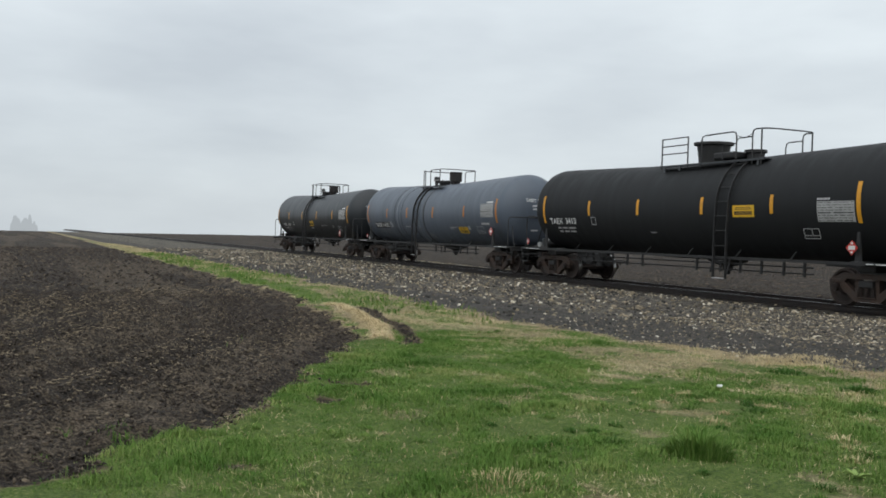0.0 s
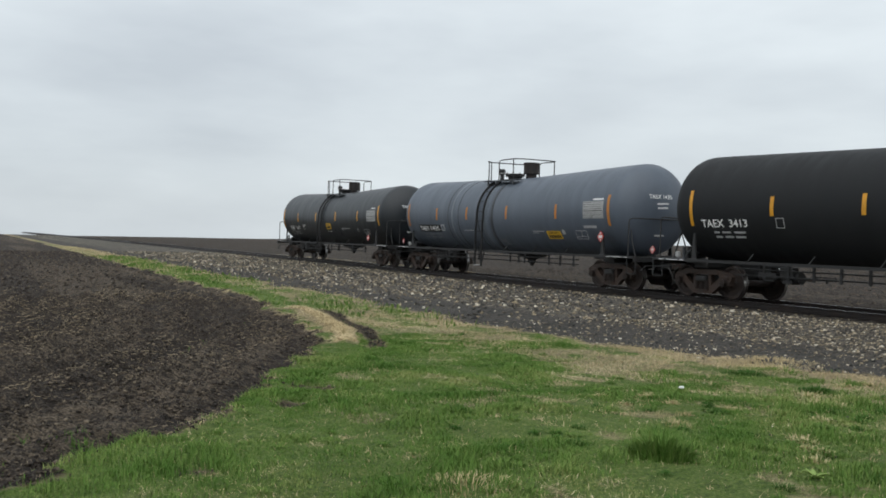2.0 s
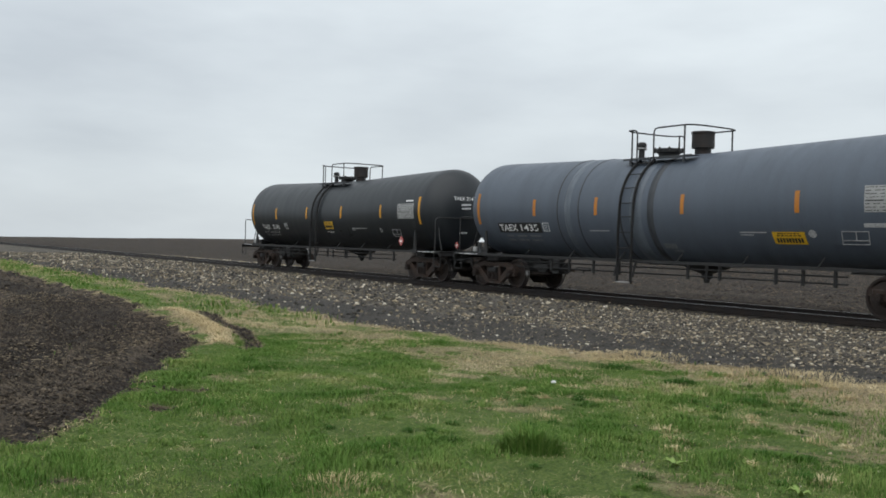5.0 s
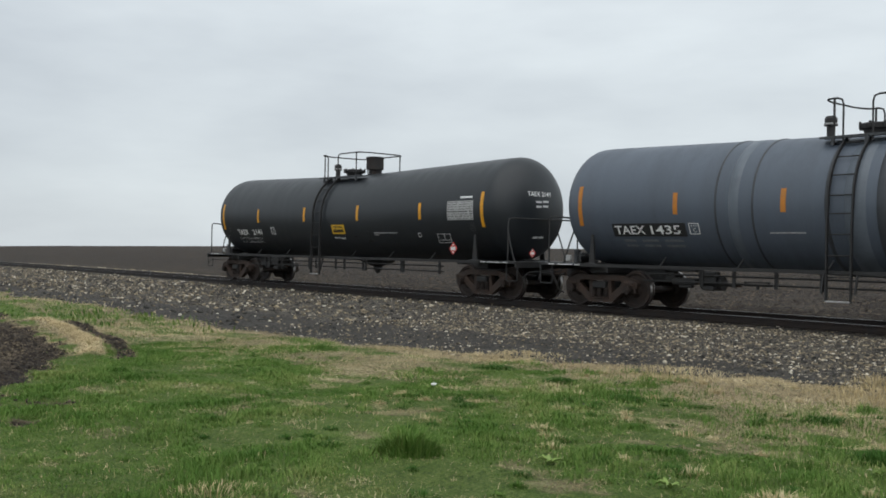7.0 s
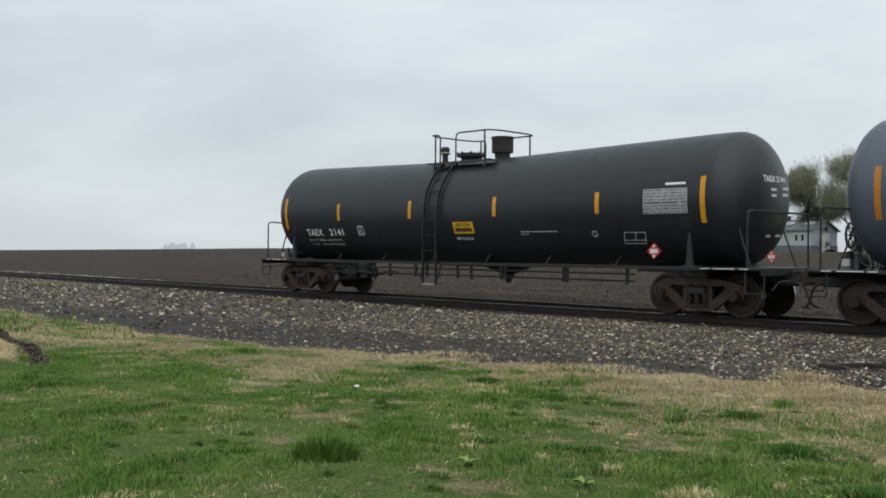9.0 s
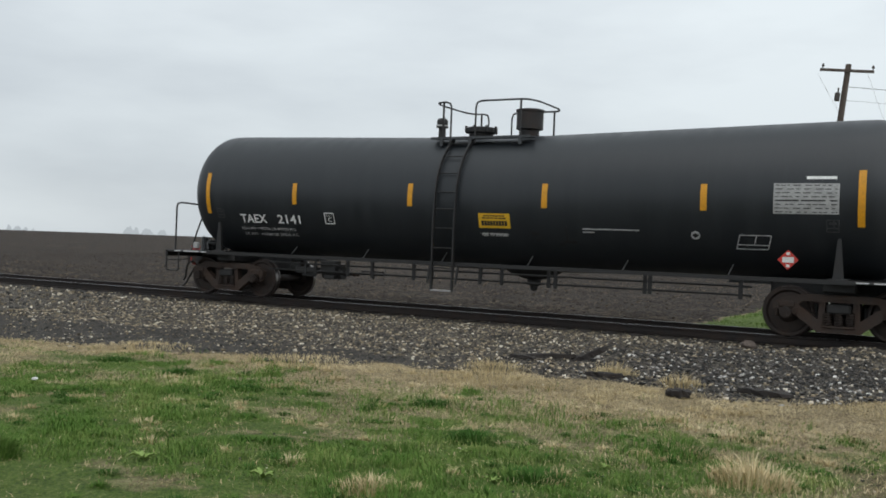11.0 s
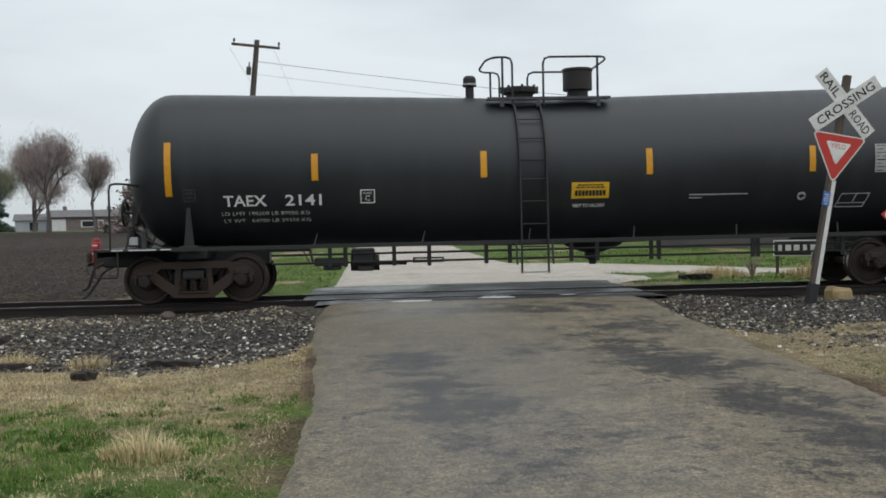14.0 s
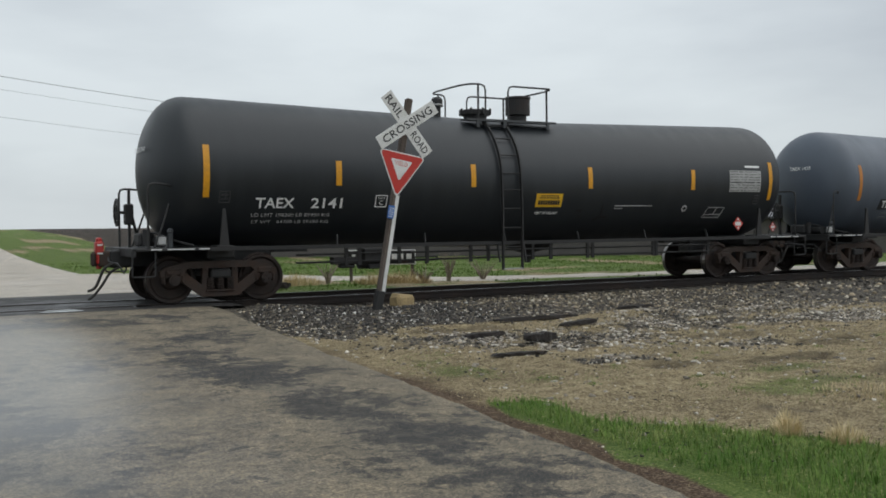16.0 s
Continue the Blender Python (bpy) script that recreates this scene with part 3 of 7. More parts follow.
def road_material(name, light, dark, tar, wet, tar_from=0.52):
    m, nodes, links, b = material(name, 0.8, 0, 0.5)
    co = nodes.new("ShaderNodeTexCoord").outputs["Object"]
    wide, mid = noise_node(nodes, links, 0.35, 5, 0.6, co), noise_node(nodes, links, 2.2, 6, 0.7, co)
    fine, speck = noise_node(nodes, links, 26, 5, 0.8, co), noise_node(nodes, links, 85, 2, 0.7, co)
    patch = noise_node(nodes, links, 0.9, 10, 0.78, co)
    col = ramp_node(nodes, links, mid.outputs["Fac"], [(0.32, dark), (0.68, light)]).outputs["Color"]
    # tar lies along the wheel tracks
    pos = nodes.new("ShaderNodeSeparateXYZ")
    links.new(co, pos.inputs["Vector"])
    tracks = math_node(nodes, links, "MULTIPLY", math_node(nodes, links, "SINE", math_node(nodes, links, "MULTIPLY_ADD", pos.outputs["X"], 2.7, -3.4)), 0.055)
    f = math_node(nodes, links, "ADD", patch.outputs["Fac"], tracks)
    stain = ramp_node(nodes, links, f, [(tar_from - 0.02, (0, 0, 0)), (tar_from + 0.02, (0.45, 0.45, 0.45)), (tar_from + 0.09, (0.95, 0.95, 0.95))]).outputs["Color"]
    col = mix_node(nodes, links, stain, col, tar)
    grain = ramp_node(nodes, links, fine.outputs["Fac"], [(0.36, (0.30, 0.30, 0.30)), (0.5, (0.95, 0.95, 0.95)), (0.62, (1.9, 1.84, 1.70))]).outputs["Color"]
    col = mix_node(nodes, links, 1.0, col, grain, "MULTIPLY")
    chips = ramp_node(nodes, links, speck.outputs["Fac"], [(0.60, (0, 0, 0)), (0.70, (0.5, 0.5, 0.5))]).outputs["Color"]
    links.new(mix_node(nodes, links, chips, col, tuple(min(1, c * 2.0) for c in light)), b.inputs["Base Color"])
    gloss = ramp_node(nodes, links, wide.outputs["Fac"], [(0.42, (0.78,) * 3), (0.60, (wet,) * 3)]).outputs["Color"]
    links.new(gloss, b.inputs["Roughness"])
    bump_node(nodes, links, b, math_node(nodes, links, "ADD", fine.outputs["Fac"], speck.outputs["Fac"]), 0.6, 0.010)
    return m


def chip_seal():
    """Old chip seal: fine grit, tan chips, tar along the wheel tracks, a wet lane and thin cracks."""
    m, nodes, links, b = material("worn_chip_seal", 0.8, 0, 0.5)
    co = nodes.new("ShaderNodeTexCoord").outputs["Object"]
    pos = nodes.new("ShaderNodeSeparateXYZ")
    links.new(co, pos.inputs["Vector"])

    def bell(axis, centre, width):
        d = math_node(nodes, links, "MULTIPLY_ADD", pos.outputs[axis], 1 / width, -centre / width)
        return math_node(nodes, links, "POWER", 2.718, math_node(nodes, links, "MULTIPLY", math_node(nodes, links, "MULTIPLY", d, d), -1.0))

    def times(p, q):
        return math_node(nodes, links, "MULTIPLY", p, q)

    def plus(p, q):
        return math_node(nodes, links, "ADD", p, q)

    def most(*shares):
        return functools.reduce(lambda p, q: math_node(nodes, links, "MAXIMUM", p, q), shares)

    def spot(x, y, wx, wy, much=1.0):
        return times(times(bell("X", x, wx), bell("Y", y, wy)), much)

    wide, mid = noise_node(nodes, links, 0.5, 5, 0.6, co), noise_node(nodes, links, 2.2, 6, 0.6, co)
    fine, speck = noise_node(nodes, links, 45, 5, 0.8, co), noise_node(nodes, links, 95, 2, 0.7, co)
    patch = noise_node(nodes, links, 2.0, 14, 0.82, co)
    col = ramp_node(nodes, links, mid.outputs["Fac"], [(0.3, (0.092, 0.080, 0.060)), (0.5, (0.132, 0.114, 0.085)), (0.72, (0.182, 0.154, 0.110))]).outputs["Color"]
    drift = math_node(nodes, links, "MULTIPLY_ADD", wide.outputs["Fac"], 0.5, -0.25)
    # bluish worn seal along the wheel paths
    lanes = most(times(bell("X", 1.55, 0.75), bell("Y", 8.0, 5.0)), times(bell("X", 3.95, 0.65), bell("Y", 8.5, 5.5)))
    blue = ramp_node(nodes, links, plus(times(lanes, 0.55), math_node(nodes, links, "MULTIPLY_ADD", patch.outputs["Fac"], 1.6, -0.8)), [(0.25, (0, 0, 0)), (0.70, (0.55, 0.55, 0.55))]).outputs["Color"]
    col = mix_node(nodes, links, blue, col, (0.060, 0.062, 0.066))
    # fresh tar where it has bled
    tar = most(spot(1.10, 11.3, 0.50, 1.2, 1.1), spot(1.25, 9.5, 0.50, 0.7, 0.9), spot(1.3, 8.5, 0.65, 0.7, 1.1), spot(1.8, 7.3, 0.6, 0.8, 0.6), spot(3.9, 10.5, 0.75, 1.1, 1.1), spot(3.65, 12.0, 0.6, 1.2, 0.9), spot(4.05, 8.3, 0.6, 1.1, 0.95), spot(4.15, 7.0, 0.6, 0.9, 0.95), spot(4.0, 5.6, 0.7, 0.9, 0.7), spot(4.3, 13.9, 0.8, 0.8, 0.85), spot(2.6, 12.0, 0.9, 0.8, 0.55), spot(2.9, 16.4, 2.6, 0.8, 0.75))
    f = plus(math_node(nodes, links, "MULTIPLY_ADD", patch.outputs["Fac"], 3.6, -1.54), times(tar, 0.58))
    stain = ramp_node(nodes, links, f, [(0.48, (0, 0, 0)), (0.58, (0.6, 0.6, 0.6)), (0.74, (0.97, 0.97, 0.97))]).outputs["Color"]
    col = mix_node(nodes, links, stain, col, (0.013, 0.014, 0.016))
    grain = ramp_node(nodes, links, fine.outputs["Fac"], [(0.37, (0.28, 0.28, 0.29)), (0.5, (1.05, 1.04, 1.02)), (0.62, (2.1, 1.98, 1.74))]).outputs["Color"]
    col = mix_node(nodes, links, 1.0, col, grain, "MULTIPLY")
    lump = noise_node(nodes, links, 11, 6, 0.75, co)
    col = mix_node(nodes, links, 1.0, col, ramp_node(nodes, links, lump.outputs["Fac"], [(0.33, (0.52, 0.52, 0.54)), (0.5, (1.0, 1.0, 1.0)), (0.67, (1.50, 1.45, 1.34))]).outputs["Color"], "MULTIPLY")
    chips = ramp_node(nodes, links, speck.outputs["Fac"], [(0.59, (0, 0, 0)), (0.67, (0.75, 0.75, 0.75))]).outputs["Color"]
    col = mix_node(nodes, links, chips, col, (0.36, 0.285, 0.175))
    # thin cracks that wander
    bent = nodes.new("ShaderNodeVectorMath")
    bent.operation = "ADD"
    swirl = noise_node(nodes, links, 1.6, 5, 0.7, co)
    links.new(co, bent.inputs[0])
    links.new(swirl.outputs["Color"], bent.inputs[1])
    cell = nodes.new("ShaderNodeTexVoronoi")
    cell.feature = "DISTANCE_TO_EDGE"
    cell.inputs["Scale"].default_value = 0.55
    links.new(bent.outputs[0], cell.inputs["Vector"])
    crack = ramp_node(nodes, links, cell.outputs["Distance"], [(0.003, (0.5, 0.5, 0.5)), (0.008, (0, 0, 0))]).outputs["Color"]
    gate = ramp_node(nodes, links, wide.outputs["Fac"], [(0.47, (0, 0, 0)), (0.55, (1, 1, 1))]).outputs["Color"]
    crack = mix_node(nodes, links, 1.0, crack, gate, "MULTIPLY")
    links.new(mix_node(nodes, links, crack, col, (0.022, 0.021, 0.020)), b.inputs["Base Color"])
    # the wet lane towards the crossing
    damp = plus(times(bell("X", 1.5, 2.0), bell("Y", 12.0, 8.0)), times(drift, 0.9))
    gloss = ramp_node(nodes, links, damp, [(0.30, (0.78,) * 3), (0.55, (0.60,) * 3), (0.90, (0.42,) * 3)]).outputs["Color"]
    links.new(gloss, b.inputs["Roughness"])
    bump_node(nodes, links, b, plus(fine.outputs["Fac"], speck.outputs["Fac"]), 0.5, 0.006)
    film = nodes.new("ShaderNodeMapRange")
    for key, v in (("From Min", 0.35), ("From Max", 0.85), ("To Min", 0.6), ("To Max", 0.3)):
        film.inputs[key].default_value = v
    links.new(damp, film.inputs["Value"])
    water = ramp_node(nodes, links, damp, [(0.35, (0, 0, 0)), (0.80, (0.75, 0.75, 0.75))]).outputs["Color"]
    links.new(water, b.inputs["Coat Weight"])
    b.inputs["Coat Roughness"].default_value, b.inputs["Coat IOR"].default_value = 0.34, 1.45
    rough_film = nodes.new("ShaderNodeBump")
    rough_film.inputs["Strength"].default_value, rough_film.inputs["Distance"].default_value = 0.25, 0.004
    links.new(lump.outputs["Fac"], rough_film.inputs["Height"])
    links.new(rough_film.outputs["Normal"], b.inputs["Coat Normal"])
    links.new(film.outputs["Result"], b.inputs["Normal"].links[0].from_node.inputs["Strength"])
    return m


M_ROAD = chip_seal()
M_CROSS = road_material("wet_crossing_asphalt", (0.034, 0.032, 0.031), (0.018, 0.017, 0.017), (0.014, 0.014, 0.015), 0.30, 0.9)
M_PALE = road_material("pale_limestone_road", (0.45, 0.405, 0.35), (0.31, 0.28, 0.24), (0.22, 0.20, 0.175), 0.5, 0.6)


def road_sheet(name, lx, rx, y0, y1, fz, mat, label, step=0.15, drop=0.09):
    """A strip of road between two edges given over y, with ragged sides that turn down."""
    ys = np.arange(y0, y1 + 1e-6, step)
    u = np.linspace(0, 1, 36)
    a = lx(ys) + 0.07 * (fbm(ys * 1.1, ys * 0 + 1.0, 60) - 0.5) + 0.05 * (fbm(ys * 6.0, ys * 0 + 2.0, 62) - 0.5)
    c = rx(ys) + 0.12 * (fbm(ys * 1.0, ys * 0 + 5.0, 61) - 0.5) + 0.07 * (fbm(ys * 6.0, ys * 0 + 7.0, 63) - 0.5)
    gx = a[:, None] + (c - a)[:, None] * u[None]
    gy = np.repeat(ys[:, None], len(u), 1)
    e = np.minimum(u, 1 - u)[None]
    z = fz(gx, gy) + 0.02 * np.minimum(1, e * 12) - drop * (e == 0)
    bm = bmesh.new()
    rows = [[bm.verts.new(p) for p in zip(*q)] for q in zip(gx.tolist(), gy.tolist(), z.tolist())]
    for p, q in zip(rows, rows[1:]):
        for k in range(len(u) - 1):
            bm.faces.new((p[k], p[k + 1], q[k + 1], q[k]))
    return tagged(link_mesh(name, bm, mat, True), label, "road", kind="structure")


def ramp_z(x, y):
    return (RAIL_Z - 0.02) * ease(11.5, 17.6, y) + 0.012 * (fbm(x * 0.8, y * 0.8, 66) - 0.5)


road_sheet("road_near", road_left, road_right, -9.0, 18.0, ramp_z, M_ROAD,
           "worn grey country road with dark tar patches, damp", 0.08)
for k, (a, c) in enumerate(((17.98, TRACK_Y - GAUGE / 2 - 0.06), (TRACK_Y - GAUGE / 2 + 0.12, TRACK_Y + GAUGE / 2 - 0.12), (TRACK_Y + GAUGE / 2 + 0.06, 23.0))):
    road_sheet("crossing_panel", lambda y: y * 0 - (0.9 if k else 0.6), lambda y: y * 0 + 6.3, a, c, lambda x, y: RAIL_Z - 0.035 + 0 * x, M_CROSS, "wet black asphalt of the level crossing between rails", 0.1, 0.24)
road_sheet("road_far", lambda y: -0.5 + 0.0 * y, lambda y: np.interp(y, (23, 25, 27, 29, 31, 34, 60, 130), (6.4, 7.4, 8.6, 7.8, 7.0, 6.2, 5.5, 5.5)), 22.9, 250.0,
           lambda x, y: np.where(y < 28, np.interp(y, (22.9, 26), (RAIL_Z - 0.03, 0.02)), 0) * (1 - ease(25, 28, y)) + ease(25, 28, y) * (0.05 + height(x, y)), M_PALE,
           "pale wet limestone road beyond the crossing", 0.5)
# the side road that leaves to the east, along the track
def side_lane(x):
    """Middle and half width of the side road, as y over x."""
    xs = (5, 8, 10, 12, 15.5, 20, 27, 90)
    return np.interp(x, xs, (34.6, 33.8, 32.2, 29.5, 25.9, 24.4, 23.7, 23.5)), np.interp(x, xs, (5.0, 4.0, 3.3, 2.2, 1.6, 1.35, 1.3, 1.3))


ys_side = np.arange(5.4, 90.0, 0.6)
bm = bmesh.new()
prev = None
for x in ys_side.tolist():
    mid, half = (float(v) for v in side_lane(x))
    row = []
    for k in range(9):
        y = mid + (k / 4 - 1) * half
        z = float(height(np.array([x]), np.array([y]))[0])
        row.append(bm.verts.new((x, y, z + (0.04 if 0 < k < 8 else -0.05))))
    if prev:
        for k in range(8):
            bm.faces.new((prev[k], row[k], row[k + 1], prev[k + 1]))
    prev = row
tagged(link_mesh("side_road", bm, M_PALE, True), "pale gravel side road along the track", "road", kind="structure")


def puddle(x, y, long, wide, seed):
    n = 26
    pts = []
    for k in range(n):
        a = 2 * math.pi * k / n
        r = 0.65 + 0.7 * float(fbm(np.float64(2 + math.cos(a) * 1.5), np.float64(2 + math.sin(a) * 1.5), seed))
        pts.append((long / 2 * r * math.cos(a), wide / 2 * r * math.sin(a)))
    bm = bmesh.new()
    slab(bm, pts, 0.004, Matrix.Translation((x, y, RAIL_Z - 0.010)))
    tagged(link_mesh("puddle", bm, M_WATER), "shallow rain puddle on the crossing", "puddle", "puddles on the crossing")


M_WATER, wnodes, wlinks, wb = material("rain_water", 0.03, 0, 0.5)
wb.inputs["Base Color"].default_value = (0.03, 0.03, 0.032, 1)
wnz = noise_node(wnodes, wlinks, 9, 2, 0.5, wnodes.new("ShaderNodeTexCoord").outputs["Object"])
bump_node(wnodes, wlinks, wb, wnz.outputs["Fac"], 0.05, 0.01)
for k, (x, y, long, wide) in enumerate(((1.35, 18.15, 0.75, 0.32), (0.6, 18.7, 0.45, 0.14), (2.95, 18.45, 0.75, 0.26), (3.0, 18.75, 0.6, 0.16), (4.4, 18.72, 0.35, 0.14))):
    puddle(x, y, long, wide, 90 + k)
# ---- the train: three tank cars ----
WHEEL_R, WHEELBASE, TRUCK_X = 0.457, 1.778, 7.07
FRONT_X = 8.40     # the handrail across the leading end
BW_X, BW_Y = -8.66, 0.52     # the hand-brake wheel
TANK_R, TANK_Z, TANK_H, HEAD = 1.48, 2.49, 7.55, 0.82     # radius, axis height over the rail, half length of the shell, depth of a head


def axis_z(x):
    """Height of the shell's axis: both halves slope down towards the middle."""
    return TANK_Z - 0.075 + 0.145 * min(1.0, max(0.0, (abs(x) - 1.0) / 6.2))


def on_shell(x, z, off=0.012):
    """A pose on the near flank of the tank at height z over the rail: local x along the car, z outwards."""
    s = (z - axis_z(x)) / TANK_R
    up = Vector((0, math.sqrt(1 - s * s) * 0 + s, math.sqrt(1 - s * s)))
    out = Vector((0, -math.sqrt(1 - s * s), s))
    p = Vector((x, 0, axis_z(x))) + out * (TANK_R + off)
    m = Matrix((Vector((1, 0, 0)), up, out)).transposed().to_4x4()
    return Matrix.Translation(p) @ m


def shell_patch(bm, x0, x1, z0, z1, off=0.008, steps=6, thick=0.004):
    """A thin sheet laid on the near flank of the tank between two heights."""
    ring = []
    for k in range(steps + 1):
        z = z0 + (z1 - z0) * k / steps
        for r in (TANK_R + off, TANK_R + off - thick):
            ring.append([])
            for x in (x0, x1):
                q = (z - axis_z(x)) / TANK_R
                ring[-1].append(bm.verts.new((x, -r * math.sqrt(1 - q * q), axis_z(x) + r * q)))
    for k in range(steps):
        o, i, o2, i2 = ring[2 * k], ring[2 * k + 1], ring[2 * k + 2], ring[2 * k + 3]
        bm.faces.new((o[0], o[1], o2[1], o2[0]))
        bm.faces.new((o[0], o2[0], i2[0], i[0]))
        bm.faces.new((o[1], i[1], i2[1], o2[1]))
    bm.faces.new((ring[0][0], ring[1][0], ring[1][1], ring[0][1]))
    bm.faces.new((ring[-2][0], ring[-2][1], ring[-1][1], ring[-1][0]))


def wheelset(parent, x):
    bm = bmesh.new()
    axis = Matrix.Rotation(radians(90), 4, "X")
    rod(bm, (0, -1.19, 0), (0, 1.19, 0), 0.085, 14)
    for s in (-1, 1):
        rod(bm, (0, s * 1.06, 0), (0, s * 1.18, 0), 0.105, 14)
        for k in range(3):
            a = 2 * math.pi * k / 3
            rod(bm, (0.05 * math.cos(a), s * 1.17, 0.05 * math.sin(a)), (0.05 * math.cos(a), s * 1.215, 0.05 * math.sin(a)), 0.02, 6)
    for s in (-1, 1):
        prof = [(0.12, 0.115), (0.16, 0.10), (0.20, 0.05), (0.36, 0.035), (0.395, 0.075), (WHEEL_R - 0.012, 0.075), (WHEEL_R, 0.06), (WHEEL_R + 0.003, -0.03), (WHEEL_R + 0.026, -0.045), (WHEEL_R + 0.022, -0.066), (0.39, -0.066), (0.36, -0.02), (0.2, 0.0), (0.12, -0.05)]
        turned(bm, prof, 40, Matrix.Translation((0, s * 0.752, 0)) @ (axis if s < 0 else Matrix.Rotation(radians(-90), 4, "X")))
    ob = part("wheelset", bm, [M_WHEEL, M_TREAD], parent, "dark steel wheels on an axle")
    for p in ob.data.polygons:
        r = math.hypot(p.center.x, p.center.z)
        if r > WHEEL_R - 0.004 and abs(p.normal.y) < 0.5:
            p.material_index = 1
    ob.location = (x, 0, WHEEL_R)
    return ob


def truck(parent, x):
    """A three-piece truck: bolster, two cast side frames, springs, two wheelsets."""
    bm = bmesh.new()
    box(bm, (0, 0, 0.555), (0.40, 2.30, 0.17), None, 0.03)
    box(bm, (0, 0, 0.66), (0.5, 0.5, 0.14), None, 0.02)
    rod(bm, (0.5, -0.9, 0.42), (0.5, 0.9, 0.42), 0.05, 8)
    rod(bm, (-0.5, -0.9, 0.42), (-0.5, 0.9, 0.42), 0.05, 8)
    bolster = part("truck_bolster", bm, M_FRAME, parent, "rust-brown cast steel truck")
    bolster.location = (x, 0, 0)
    for s in (-1, 1):
        bm = bmesh.new()
        y, w = s * 1.0, 0.15
        face = Matrix(((1, 0, 0, 0), (0, 0, 1, y - w / 2), (0, 1, 0, 0), (0, 0, 0, 1)))
        cast = [[(-0.64, 0.67), (0.64, 0.67), (0.60, 0.80), (-0.60, 0.80)], [(-0.37, 0.125), (0.37, 0.125), (0.37, 0.22), (-0.37, 0.22)]]
        for e in (-1, 1):
            cast += [[(e * px, pz) for px, pz in side] for side in (
                [(0.78, 0.50), (1.12, 0.50), (1.13, 0.62), (1.0, 0.71), (0.60, 0.80), (0.62, 0.665)],
                [(0.36, 0.13), (0.22, 0.14), (0.24, 0.27), (0.68, 0.60), (0.80, 0.58), (0.86, 0.50)],
                [(0.24, 0.20), (0.36, 0.26), (0.33, 0.70), (0.23, 0.70)])]
        for k, outline in enumerate(cast):
            slab(bm, outline, w, face @ Matrix.Translation((0, 0, -s * 0.002 * k)))
        for e in (-1, 1):
            box(bm, (e * 0.889, y, 0.60), (0.30, 0.20, 0.13), None, 0.03)
            box(bm, (e * 1.06, y, 0.46), (0.05, 0.17, 0.16), None, 0.015)
            box(bm, (e * 0.715, y, 0.47), (0.05, 0.17, 0.14), None, 0.015)
            rod(bm, (e * 0.28, y - 0.085, 0.62), (e * 0.28, y - 0.085, 0.665), 0.025, 6)
        box(bm, (0, y, 0.235), (0.56, 0.24, 0.035), None, 0.01)
        box(bm, (0, y - 0.085, 0.735), (0.26, 0.02, 0.06), None, 0.005)
        part("side_frame", bm, M_RUST, bolster)
        for cx in (-0.19, 0.0, 0.19):
            for cy in (-0.06, 0.06):
                bm = bmesh.new()
                pts = [(cx + 0.062 * math.cos(a), s * 1.0 + cy + 0.062 * math.sin(a), 0.255 + 0.225 * a / (10 * math.pi)) for a in (k * math.pi / 4 for k in range(41))]
                tube(bm, pts, 0.02, 5)
                part("coil_spring", bm, M_WHEEL, bolster)
        # added dark sheet that stands for the shade behind the springs
        bm = bmesh.new()
        box(bm, (0, s * 0.88, 0.40), (0.50, 0.02, 0.36), None, 0.006)
        part("dark_backing", bm, M_WHEEL, bolster)
        for e in (-1, 1):
            bm = bmesh.new()
            box(bm, (e * 0.889, s * 1.0, 0.43), (0.21, 0.16, 0.13), None, 0.02)
            part("bearing_adapter", bm, M_RUST, bolster)
            bm = bmesh.new()
            box(bm, (e * 0.42, s * 0.74, 0.46), (0.07, 0.09, 0.32), None, 0.02)
            part("brake_shoe", bm, M_FRAME, bolster)
    return [wheelset(bolster, -WHEELBASE / 2), wheelset(bolster, WHEELBASE / 2)]


def shell(bm):
    prof = []
    for k in range(13):
        a = math.pi / 2 * k / 12
        prof.append((max(TANK_R * math.sin(a), 0.001), -TANK_H - HEAD * math.cos(a)))
    n = 60
    prof += [(TANK_R, -TANK_H + 2 * TANK_H * k / n) for k in range(1, n)]
    prof += [(r, -z) for r, z in prof[12::-1]]
    turned(bm, prof, 72, Matrix.Rotation(radians(90), 4, "Y"))
    for v in bm.verts:
        v.co.z += axis_z(v.co.x)


